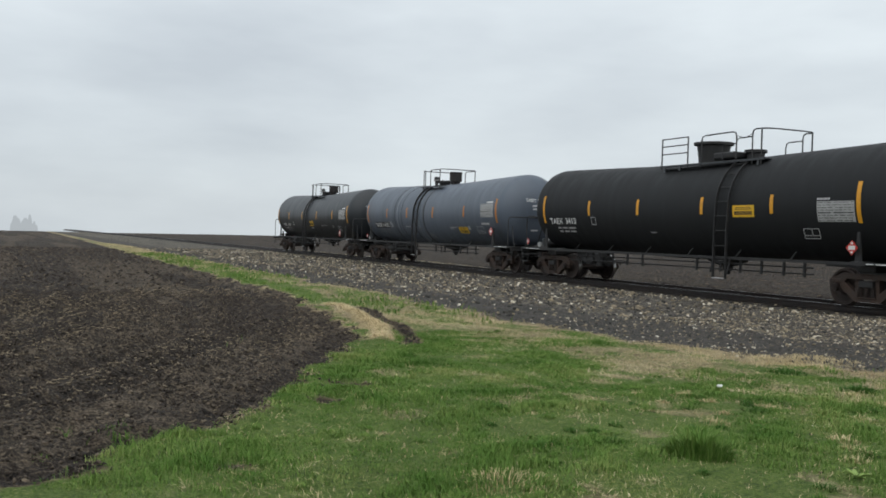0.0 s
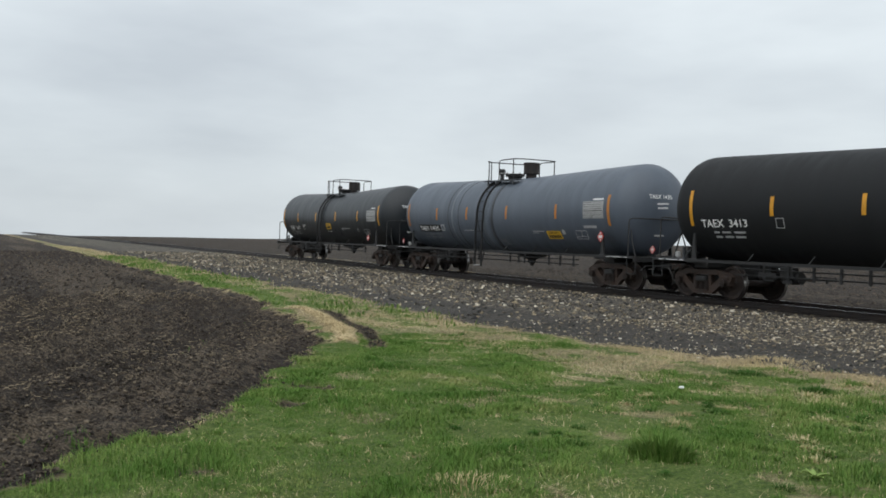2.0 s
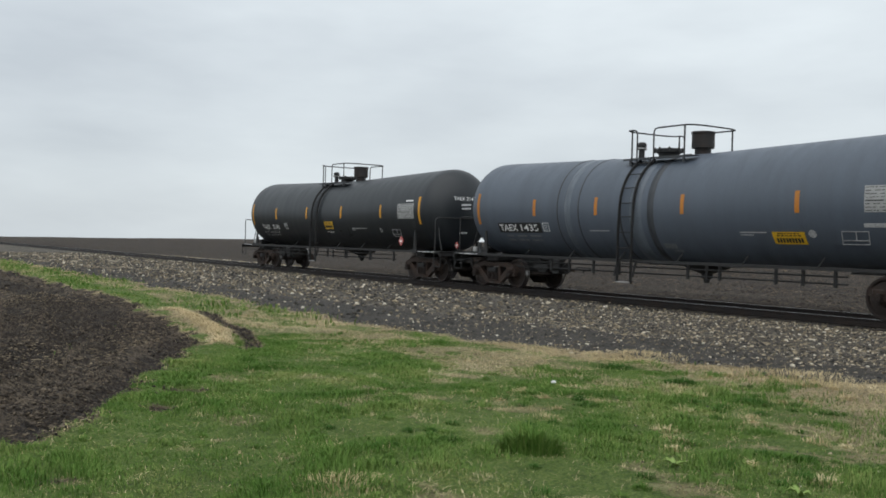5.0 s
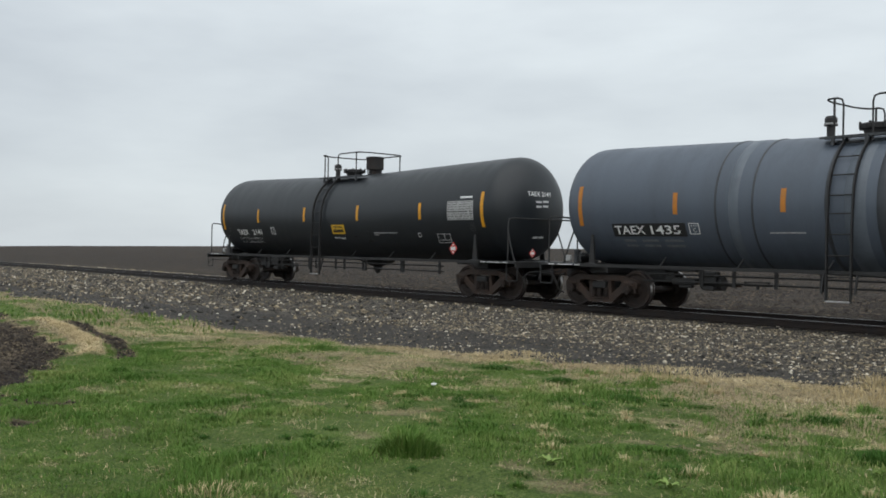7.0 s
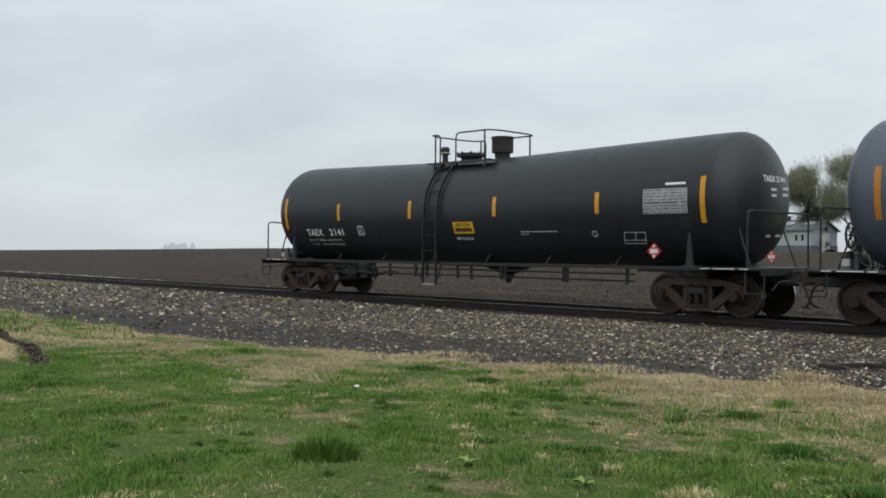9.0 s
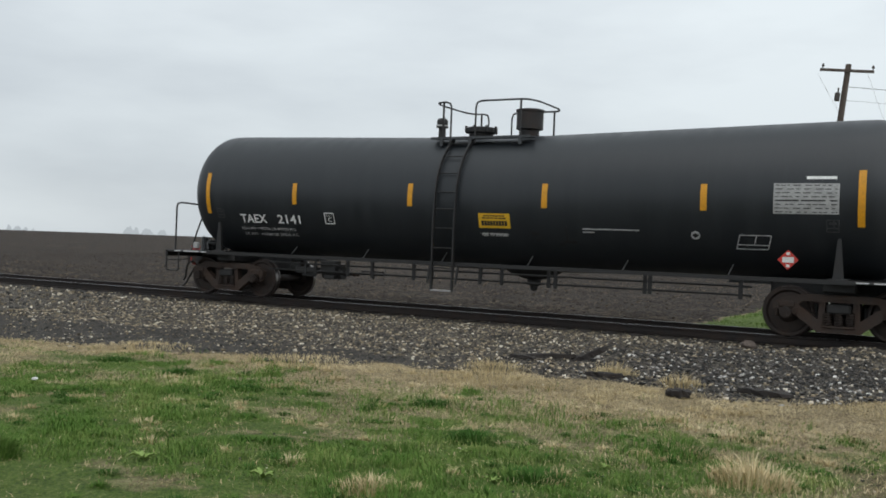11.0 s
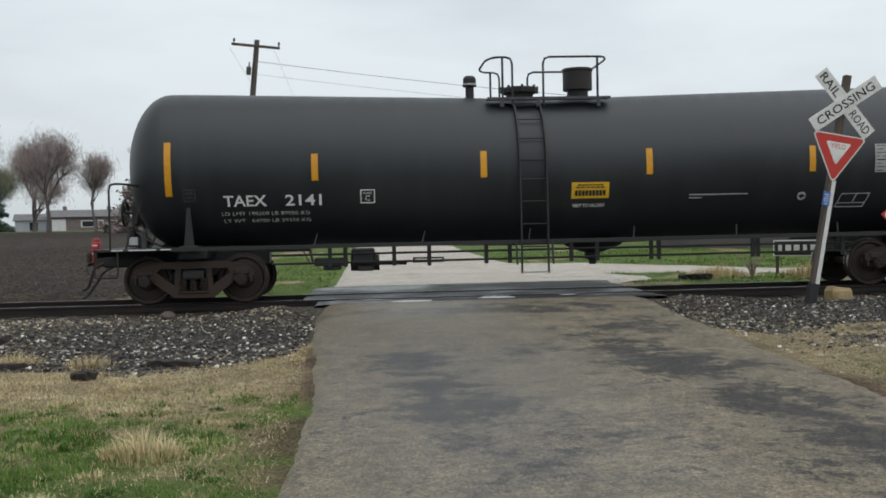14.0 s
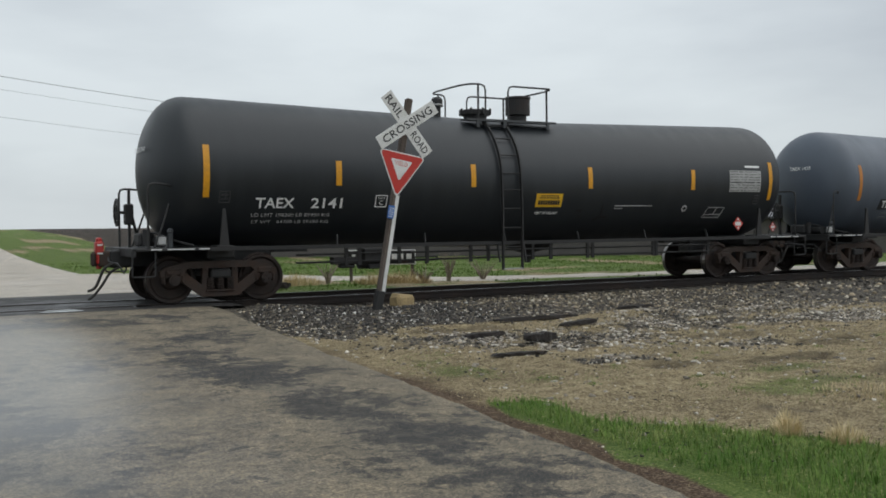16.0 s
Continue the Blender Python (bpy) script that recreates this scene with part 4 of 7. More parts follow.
def tank_car(label, paint, number, stripes, opts):
    car = thing("tank_car", label, "tank car", group="tank cars of the train")
    bm = bmesh.new()
    shell(bm)
    tank = part("tank", bm, paint, car, smooth=True)
    # weld rings round the shell
    for x, w, d in opts["rings"]:
        bm = bmesh.new()
        turned(bm, [(TANK_R - 0.01, -w), (TANK_R + d, -w + 0.01), (TANK_R + d, w - 0.01), (TANK_R - 0.01, w)], 72, Matrix.Translation((x, 0, axis_z(x))) @ Matrix.Rotation(radians(90), 4, "Y"), False)
        part("shell_ring", bm, opts["ring_paint"], tank, smooth=True)
    for k, x in enumerate(stripes):
        tall = 0.49 if k in (0, len(stripes) - 1) else 0.245
        for side in (1,):
            bm = bmesh.new()
            shell_patch(bm, x - 0.06, x + 0.06, 2.50 - tall, 2.50 + tall, steps=10)
            part("reflective_stripe", bm, opts["tape"], tank, "amber reflective stripe")
    # side rail and its brackets
    for s in (-1, 1):
        bm = bmesh.new()
        bar(bm, (-TRUCK_X - 0.3, s * 1.46, 1.04), (TRUCK_X + 0.3, s * 1.46, 1.04), 0.10, 0.075)
        part("side_rail", bm, M_FRAME, car)
        for x in np.arange(-5.0, 5.1, 2.0) + opts["bracket_shift"]:
            bm = bmesh.new()
            bar(bm, (x, s * 1.45, 1.06), (x + 0.06, s * 1.30, 1.27), 0.035, 0.018)
            part("bracket", bm, M_INK, car)
    # stub sills, bolster pads, end platforms
    for e in (-1, 1):
        bm = bmesh.new()
        box(bm, (e * 7.35, 0, 0.86), (3.2, 0.42, 0.34), None, 0.03)
        box(bm, (e * TRUCK_X, 0, 0.95), (0.55, 2.3, 0.22), None, 0.03)
        slab(bm, [(-1.55, 0.0), (1.55, 0.0), (1.2, 0.32), (-1.2, 0.32)], 0.30, Matrix.Translation((e * (TRUCK_X - 0.6), -0.15, 0.92)) @ Matrix.Rotation(radians(90), 4, "X") @ Matrix.Translation((0, 0, -0.3)))
        part("draft_sill", bm, M_FRAME, car)
        for s in (-1, 1):
            bm = bmesh.new()
            slab(bm, [(-0.115, 0), (0.115, 0), (0.085, 0.16), (0.028, 0.80), (-0.028, 0.80), (-0.085, 0.16)], 0.05, Matrix.Translation((e * TRUCK_X, s * 1.38 + 0.02, 1.0)) @ Matrix.Rotation(radians(90), 4, "X"))
            box(bm, (e * TRUCK_X, s * 1.26, 1.05), (0.34, 0.42, 0.10), None, 0.01)
            part("saddle_support", bm, M_FRAME, car)
        bm = bmesh.new()
        box(bm, (e * 7.96, 0, 1.04), (1.62, 2.95, 0.05), None, 0.01)
        box(bm, (e * 8.74, 0, 0.99), (0.06, 2.95, 0.16), None, 0.01)
        plat = part("end_platform", bm, M_FRAME, car)
        for x, w in ((7.9, 0.5), (7.45, 0.25), (8.35, 0.2)):
            bm = bmesh.new()
            box(bm, (e * x, -1.48, 1.045), (w, 0.006, 0.022))
            part("stencil_line", bm, M_MID, plat)
        # coupler with knuckle, cut lever and hose
        bm = bmesh.new()
        box(bm, (e * 8.93, 0, 0.86), (0.45, 0.30, 0.30), None, 0.03)
        box(bm, (e * 9.12, 0.02, 0.86), (0.26, 0.24, 0.28), None, 0.05)
        box(bm, (e * 9.24, -0.10, 0.86), (0.10, 0.12, 0.28), None, 0.04)
        part("coupler", bm, M_RUST, car)
        bm = bmesh.new()
        tube(bm, [(e * 9.0, -0.3, 0.9), (e * 9.02, -0.45, 0.82), (e * 8.98, -1.2, 0.80), (e * 8.9, -1.35, 0.62)], 0.016, 6, 0.06)
        part("cut_lever", bm, M_FRAME, car)
        bm = bmesh.new()
        tube(bm, [(e * 8.9, -0.32, 0.78), (e * 9.08, -0.34, 0.72), (e * 9.16, -0.30, 0.5), (e * 9.24, -0.24, 0.30), (e * 9.36, -0.18, 0.26)], 0.028, 8, 0.12)
        part("air_hose", bm, M_HOSE, car)
        # end handrails
        for s in (-1, 1):
            bm = bmesh.new()
            if e > 0:
                tube(bm, [(FRONT_X, s * 1.42, 1.06), (FRONT_X, s * 1.42, 2.25), (FRONT_X, 0, 2.25)], 0.022, 6, 0.14)
            else:
                tube(bm, [(e * 8.48, s * 1.42, 1.06), (e * 8.48, s * 1.42, 2.27), (e * 8.16, s * 1.36, 2.25), (e * 7.98, s * 1.12, 2.22)], 0.022, 6, 0.12)
            part("end_handrail", bm, M_FRAME, car)
            bm = bmesh.new()
            tube(bm, [(e * 8.30, s * 1.05, 1.06), (e * 8.12, s * 1.05, 1.55), (e * 7.98, s * 1.0, 1.98)], 0.020, 6)
            part("head_brace", bm, M_FRAME, car)
            bm = bmesh.new()
            tube(bm, [(e * 8.77, s * 1.42, 1.02), (e * 8.77, s * 1.42, 0.55), (e * 8.36, s * 1.42, 0.55), (e * 8.36, s * 1.42, 1.02)], 0.017, 6, 0.04)
            part("sill_step", bm, M_FRAME, car)
    # hand brake and valves at the rear end
    bm = bmesh.new()
    turned(bm, [(0.24, 0.0), (0.28, 0.015), (0.28, 0.04), (0.24, 0.055), (0.24, 0.04), (0.24, 0.015)], 24, Matrix.Translation((BW_X, BW_Y, 1.76)) @ Matrix.Rotation(radians(-90), 4, "Y"), False)
    for k in range(3):
        a = math.pi * k / 3
        rod(bm, (BW_X - 0.03, BW_Y - 0.25 * math.cos(a), 1.76 - 0.25 * math.sin(a)), (BW_X - 0.03, BW_Y + 0.25 * math.cos(a), 1.76 + 0.25 * math.sin(a)), 0.014, 6)
    rod(bm, (BW_X - 0.05, BW_Y, 1.76), (BW_X + 0.14, BW_Y, 1.76), 0.03, 8)
    part("brake_wheel", bm, M_FRAME, car)
    bm = bmesh.new()
    box(bm, (BW_X + 0.20, BW_Y, 1.72), (0.16, 0.26, 0.42), None, 0.03)
    bar(bm, (BW_X + 0.20, BW_Y - 0.06, 1.05), (BW_X + 0.20, BW_Y - 0.06, 2.22), 0.06, 0.05)
    bar(bm, (BW_X + 0.42, BW_Y + 0.1, 1.05), (BW_X + 0.22, BW_Y + 0.1, 2.0), 0.06, 0.05)
    part("brake_housing", bm, M_FRAME, car)
    bm = bmesh.new()
    box(bm, (-8.3, -0.15, 1.22), (0.30, 0.5, 0.26), None, 0.04)
    rod(bm, (-8.1, -0.75, 1.18), (-8.1, -0.25, 1.18), 0.11, 12)
    rod(bm, (-8.32, -0.45, 1.1), (-8.32, -0.45, 1.42), 0.07, 10)
    tube(bm, [(-8.4, -0.2, 1.3), (-8.2, -0.5, 1.36), (-7.9, -0.9, 1.2), (-7.6, -1.2, 1.1)], 0.025, 6, 0.1)
    part("brake_valve", bm, M_FRAME, car)
    bm = bmesh.new()
    box(bm, (-8.16, -1.02, 1.20), (0.16, 0.10, 0.16), None, 0.02)
    part("release_box", bm, M_PANEL, car, "pale worn release valve box")
    bm = bmesh.new()
    rod(bm, (-7.98, -0.95, 1.06), (-7.98, -0.95, 1.34), 0.05, 10)
    turned(bm, [(0.03, 1.34), (0.06, 1.36), (0.05, 1.42), (0.001, 1.44)], 10, Matrix.Translation((-7.98, -0.95, 0)))
    part("vent_valve", bm, M_WALK, car)
    # ladder bent over the flank down to a foot rung
    lx = opts["ladder"]
    for x in (lx - 0.25, lx + 0.25):
        bm = bmesh.new()
        pts = [Vector((x, -(TANK_R + 0.07) * math.cos(a), axis_z(x) + (TANK_R + 0.07) * math.sin(a))) for a in (radians(d) for d in range(60, -6, -6))]
        pts += [Vector((x, -1.58, 1.9)), Vector((x, -1.58, 0.46))]
        for p, q in zip(pts, pts[1:]):
            bar(bm, p, q + (q - p).normalized() * 0.01, 0.03, 0.075, Vector((1, 0, 0)))
        part("ladder_rail", bm, M_FRAME, car)
    rungs = [(-(TANK_R + 0.07) * math.cos(radians(d)), axis_z(lx) + (TANK_R + 0.07) * math.sin(radians(d))) for d in (53, 37, 21, 5.5)] + [(-1.58, z) for z in (2.20, 1.79, 1.37, 0.95)]
    for y, z in rungs:
        bm = bmesh.new()
        rod(bm, (lx - 0.25, y, z), (lx + 0.25, y, z), 0.014, 6)
        part("rung", bm, M_FRAME, car)
    bm = bmesh.new()
    bar(bm, (lx - 0.25, -1.58, 0.47), (lx + 0.25, -1.58, 0.47), 0.10, 0.025)
    part("foot_rung", bm, M_PANEL, car, "pale worn foot rung")
    for x in (lx - 0.34, lx + 0.34):
        bm = bmesh.new()
        bar(bm, (x, -1.48, 1.06), (x, -1.60, 0.62), 0.05, 0.03)
        part("ladder_stay", bm, M_FRAME, car)
    opts["top"](car)
    # belly: outlet valve, rods, pipes, brake cylinder and reservoir
    bm = bmesh.new()
    turned(bm, [(0.75, 0.32), (0.55, 0.16), (0.30, 0.06), (0.16, 0.02), (0.15, -0.10), (0.09, -0.12), (0.07, -0.22)], 20, Matrix.Translation((opts["outlet"], 0, 0.74)))
    part("bottom_outlet", bm, M_FRAME, car)
    for s, z in ((-1.25, 0.72), (-1.25, 0.88)):
        bm = bmesh.new()
        tube(bm, [(-5.6, s, z), (5.6, s, z)], 0.022, 6)
        part("brake_rod", bm, M_FRAME, car)
    for x in opts["hangers"]:
        bm = bmesh.new()
        bar(bm, (x, -1.25, 1.02), (x, -1.25, 0.64), 0.04, 0.075)
        part("pipe_hanger", bm, M_FRAME, car)
    bm = bmesh.new()
    rod(bm, (-4.14, -1.0, 0.70), (-3.60, -1.0, 0.70), 0.15, 16)
    box(bm, (-3.90, -1.12, 0.84), (0.44, 0.24, 0.28), None, 0.03)
    box(bm, (-3.86, -1.14, 0.60), (0.30, 0.20, 0.10), None, 0.02)
    part("air_reservoir", bm, M_FRAME, car)
    bm = bmesh.new()
    box(bm, (-4.50, -1.15, 0.735), (0.62, 0.22, 0.15), None, 0.02)
    box(bm, (-4.48, -1.15, 0.625), (0.34, 0.14, 0.08), None, 0.02)
    rod(bm, (-4.56, -1.15, 0.58), (-4.56, -1.15, 0.66), 0.04, 8)
    part("brake_cylinder", bm, M_FRAME, car)
    bm = bmesh.new()
    rod(bm, (-3.60, -1.15, 0.69), (-3.26, -1.15, 0.69), 0.035, 8)
    push = part("push_rod", bm, M_FRAME, car)
    bm = bmesh.new()
    box(bm, (-3.17, -1.15, 0.69), (0.18, 0.08, 0.08), None, 0.015)
    part("rod_clevis", bm, M_RUST, push, "rusty clevis at the rod's end")
    bm = bmesh.new()
    for dz in (0.70, 0.77):
        bar(bm, (-2.97, -1.2, dz), (-2.38, -1.2, dz), 0.05, 0.03)
    for x in (-2.95, -2.40):
        bar(bm, (x, -1.2, 0.69), (x, -1.2, 0.78), 0.04, 0.03)
    rod(bm, (-2.66, -1.2, 0.62), (-2.66, -1.2, 0.70), 0.03, 8)
    part("slack_adjuster", bm, M_FRAME, car)
    # markings on the near flank
    text, tx, width, number_x, number_w = number
    mark_z = opts.get("mark_z", 1.91)
    lettering(text[0], 0.22, M_WHITE, tank, on_shell(tx, mark_z), "reporting_mark", width, bold=0.016)
    lettering(text[1], 0.22, M_WHITE, tank, on_shell(number_x, mark_z), "car_number", number_w, bold=0.016)
    opts["marks"](car, tank)
    sets = truck(car, -TRUCK_X) + truck(car, TRUCK_X)
    return car, sets


def bars(parent, x, z, w, h, mat=None, name="marking", label=""):
    bm = bmesh.new()
    shell_patch(bm, x - w / 2, x + w / 2, z - h / 2, z + h / 2, off=0.010, steps=2)
    return part(name, bm, mat or M_DIM, parent, label)


def data_panel(tank, x0, x1, z0, z1):
    bm = bmesh.new()
    shell_patch(bm, x0, x1, z0, z1, steps=6)
    p = part("data_panel", bm, M_PANEL, tank, "grey panel with rows of small dark marks")
    rng = random.Random(4)
    n = 8
    for k in range(n):
        z = z1 - (k + 0.5) * (z1 - z0) / n
        bm = bmesh.new()
        h = 0.007 if k != 4 else 0.012
        x = x0 + 0.03
        while x < x1 - 0.05:
            w = rng.uniform(0.04, 0.14) if k != 4 else 0.4
            shell_patch(bm, x, min(x + w, x1 - 0.03), z - h, z + h, off=0.0125, steps=1)
            x += w + rng.uniform(0.02, 0.09)
        tagged(part("text_row", bm, M_INK, p), kind="stuff")


def frame_mark(tank, x, z, w, h, skew=0.0, cross=True, ink=None):
    """An outlined stencil box."""
    bm = bmesh.new()
    m = on_shell(x, z)
    t = 0.018

    def line(a, b):
        bar(bm, m @ Vector((a[0] + skew * a[1], a[1], 0)), m @ Vector((b[0] + skew * b[1], b[1], 0)), t, 0.005, m.to_3x3() @ Vector((0, 1, 0)) if a[1] == b[1] else Vector((1, 0, 0)))

    line((-w / 2, h / 2), (w / 2, h / 2)), line((-w / 2, -h / 2), (w / 2, -h / 2))
    line((-w / 2, -h / 2), (-w / 2, h / 2)), line((w / 2, -h / 2), (w / 2, h / 2))
    if cross:
        line((0.02, -h / 6), (0.02, h / 2)), line((-w / 2, -h / 5), (w / 2, -h / 5))
    tagged(part("stencil_box", bm, ink or M_DIM, tank), kind="stuff")


def placard(car, x, z, y, r=0.18):
    bm = bmesh.new()
    slab(bm, [(-r, 0), (0, -r), (r, 0), (0, r)], 0.012, Matrix.Translation((x, y, z)) @ Matrix.Rotation(radians(90), 4, "X"))
    p = part("placard", bm, M_RED, car, "red diamond hazard placard with a white panel")
    bm = bmesh.new()
    box(bm, (x, y - 0.014, z), (1.1 * r, 0.006, 0.55 * r))
    for dz in (-0.6 * r, 0.6 * r):
        box(bm, (x, y - 0.014, z + dz), (0.33 * r, 0.006, 0.28 * r))
    part("placard_panel", bm, M_SIGN, p)


def walkway(car, x0, x1, z=3.79):
    for s in (-1, 1):
        bm = bmesh.new()
        box(bm, ((x0 + x1) / 2, s * 0.80, z), (x1 - x0, 0.30, 0.022), None, 0.004)
        box(bm, ((x0 + x1) / 2, s * 0.945, z - 0.005), (x1 - x0, 0.02, 0.05))
        for x in (x0 + 0.28, x0 + 0.98, x1 - 0.24):
            bar(bm, (x, s * 0.95, z), (x, s * 0.95, z - 0.17), 0.07, 0.03, Vector((1, 0, 0)))
            bar(bm, (x, s * 0.95, z - 0.10), (x, s * 0.84, z - 0.12), 0.05, 0.04, Vector((1, 0, 0)))
        part("walkway", bm, M_WALK, car, "grey steel walkway plate")


def guard_loop(car, x_leg, x_end, top, posts, r=0.021):
    """A U of handrail that closes one end of the platform: up at x_leg, along to x_end, across and back."""
    bm = bmesh.new()
    y = 0.93
    tube(bm, [(x_leg, -y, 3.66), (x_leg, -y, top), (x_end, -y, top), (x_end + math.copysign(0.12, x_end - x_leg), -y * 0.6, top), (x_end + math.copysign(0.12, x_end - x_leg), y * 0.6, top), (x_end, y, top), (x_leg, y, top), (x_leg, y, 3.66)], r, 6, 0.13)
    part("handrail", bm, M_FRAME, car)
    for x in posts:
        for s in (-1, 1):
            bm = bmesh.new()
            rod(bm, (x, s * y, 3.62), (x, s * y, top), r * 1.1, 6)
            part("handrail_post", bm, M_FRAME, car)


def top_two_domes(car):
    """Platform, manway, dome, safety valve and the loops of handrail round them."""
    walkway(car, -1.46, 0.94)
    bm = bmesh.new()
    turned(bm, [(0.21, 3.88), (0.21, 4.04), (0.295, 4.05), (0.295, 4.42), (0.312, 4.43), (0.312, 4.475), (0.29, 4.485), (0.001, 4.48)], 28, Matrix.Translation((0.50, 0, 0)))
    part("valve_dome", bm, M_DOME, car, "black cylindrical valve housing with rust")
    bm = bmesh.new()
    turned(bm, [(0.26, 3.88), (0.28, 3.98), (0.35, 4.00), (0.36, 4.09), (0.33, 4.115), (0.001, 4.13)], 20, Matrix.Translation((-0.69, 0, 0)))
    for k in range(8):
        a = 2 * math.pi * k / 8
        box(bm, (-0.69 + 0.36 * math.cos(a), 0.36 * math.sin(a), 4.07), (0.05, 0.05, 0.15), None, 0.012)
    part("manway", bm, M_FRAME, car)
    bm = bmesh.new()
    turned(bm, [(0.085, 3.90), (0.085, 4.14), (0.14, 4.15), (0.14, 4.175)], 18, Matrix.Translation((-1.70, 0, 0)))
    turned(bm, [(0.11, 4.21), (0.13, 4.23), (0.13, 4.31), (0.09, 4.36), (0.001, 4.37)], 18, Matrix.Translation((-1.70, 0, 0)))
    valve = part("safety_valve", bm, M_FRAME, car)
    bm = bmesh.new()
    turned(bm, [(0.142, 4.172), (0.142, 4.21)], 18, Matrix.Translation((-1.70, 0, 0)))
    part("valve_flange", bm, M_PANEL, valve, "pale flange ring")
    guard_loop(car, -0.97, -1.32, 4.575, (-1.16,))
    guard_loop(car, -0.37, 0.82, 4.575, (0.69,))


def top_wide(car):
    """The larger fittings of the other black car."""
    walkway(car, -1.1, 3.45)
    bm = bmesh.new()
    turned(bm, [(0.44, 3.85), (0.45, 4.02), (0.50, 4.40), (0.60, 4.43), (0.60, 4.50), (0.30, 4.53), (0.001, 4.54)], 28, Matrix.Translation((0.3, 0, 0)))
    bar(bm, (-0.42, 0.0, 4.45), (-0.22, 0.0, 4.47), 0.10, 0.05)
    part("valve_dome", bm, M_FRAME, car)
    bm = bmesh.new()
    box(bm, (1.35, -0.2, 4.02), (0.9, 0.7, 0.2), None, 0.04)
    turned(bm, [(0.25, 3.88), (0.25, 4.06), (0.32, 4.08), (0.32, 4.16), (0.001, 4.19)], 14, Matrix.Translation((2.1, 0, 0)))
    part("manway", bm, M_FRAME, car)
    bm = bmesh.new()
    for z in (4.16, 4.40, 4.63):
        tube(bm, [(-1.0, -0.93, z), (0.23, -0.93, z)], 0.018, 6)
    for x in (-1.0, 0.23):
        tube(bm, [(x, -0.93, 3.7), (x, -0.93, 4.63)], 0.022, 6)
    part("handrail", bm, M_FRAME, car)
    bm = bmesh.new()
    tube(bm, [(0.84, -0.93, 3.7), (0.84, -0.93, 4.60), (2.32, -0.93, 4.62), (2.32, -0.93, 3.7)], 0.02, 6, 0.16)
    tube(bm, [(1.75, -0.93, 3.8), (1.75, -0.93, 4.28), (2.32, -0.93, 4.28)], 0.016, 6, 0.12)
    part("handrail", bm, M_FRAME, car)
    guard_loop(car, 2.95, 3.36, 4.62, (3.30,))
    for y in (-0.93, 0.93):
        bm = bmesh.new()
        tube(bm, [(2.31, y, 3.7), (2.31, y, 4.42), (2.95, y, 4.42)], 0.018, 6, 0.14)
        part("handrail", bm, M_FRAME, car)
    bm = bmesh.new()
    tube(bm, [(2.32, -0.93, 4.5), (2.64, -0.93, 4.40), (2.95, -0.93, 4.5)], 0.009, 5)
    part("safety_chain", bm, M_FRAME, car)


def plate_mark(tank, x, z):
    frame_mark(tank, x, z, 0.25, 0.25, 0, False, M_WHITE)
    lettering("PLATE", 0.04, M_WHITE, tank, on_shell(x, z + 0.06), "stencil_line")
    lettering("C", 0.10, M_WHITE, tank, on_shell(x, z - 0.03), "stencil_line")


def yellow_panel(tank, x, z, w, h):
    bm = bmesh.new()
    shell_patch(bm, x - w / 2, x + w / 2, z - h / 2, z + h / 2)
    p = part("yellow_panel", bm, M_YELLOW, tank, "yellow emergency panel with black lines of print")
    for k, (dz, ww, hh) in enumerate(((0.10, 0.5, 0.012), (0.055, 0.56, 0.012), (-0.05, 0.6, 0.05))):
        n = (7, 6, 9)[k]
        bm = bmesh.new()
        for i in range(n):
            c = x - ww * w / 0.72 / 2 + (i + 0.5) * ww * w / 0.72 / n
            shell_patch(bm, c - 0.4 * ww / n, c + 0.4 * ww / n, z + dz - hh, z + dz + hh, off=0.0125, steps=1)
        tagged(part("print_line", bm, M_INK, p), kind="stuff")


def marks_rear(car, tank):
    lettering("LD LMT 198300 LB 89950 KG", 0.08, M_MID, tank, on_shell(-5.68, 1.68), "stencil_line", 1.62)
    lettering("LT WT   64700 LB 29350 KG", 0.08, M_MID, tank, on_shell(-5.66, 1.55), "stencil_line", 1.60)
    plate_mark(tank, -3.79, 1.95)
    yellow_panel(tank, 0.40, 1.98, 0.72, 0.30)
    lettering("VENT TO UNLOAD", 0.075, M_WHITE, tank, on_shell(0.38, 1.70), "stencil_line", 0.62, bold=0.016)
    bars(tank, 2.9, 1.86, 1.15, 0.022), bars(tank, 2.45, 1.80, 0.25, 0.02)
    frame_mark(tank, 5.60, 1.70, 0.56, 0.30, 0.25)
    bm = bmesh.new()
    m = on_shell(4.55, 1.80)
    slab(bm, [(0.09 * math.cos(a), 0.09 * math.sin(a)) for a in (math.pi * k / 4 for k in range(8))], 0.004, m)
    part("roundel", bm, M_DIM, tank)
    bm = bmesh.new()
    slab(bm, [(-0.07, 0), (0, -0.05), (0.07, 0), (0, 0.05)], 0.004, m @ Matrix.Translation((0, 0, 0.003)))
    part("roundel_centre", bm, M_INK, tank)
    placard(car, 6.24, 1.40, -1.46)
    data_panel(tank, 5.95, 7.05, 2.22, 2.76)
    bars(tank, 6.75, 2.86, 0.5, 0.05, M_WHITE)
    for x in (-7.05, 6.95):
        frame_mark(tank, x, 2.02, 0.2, 0.22, 0, True, M_FAINT)
        bars(tank, x, 2.06, 0.13, 0.04, M_FAINT)
    for x, z, w, h in ((1.3, 1.75, 0.16, 0.06), (1.36, 1.62, 0.1, 0.05), (1.98, 1.75, 0.035, 0.30), (2.02, 1.6, 0.28, 0.05), (1.85, 1.55, 0.12, 0.06)):
        bars(tank, x, z, w, h, M_FRAME, "worn_patch")


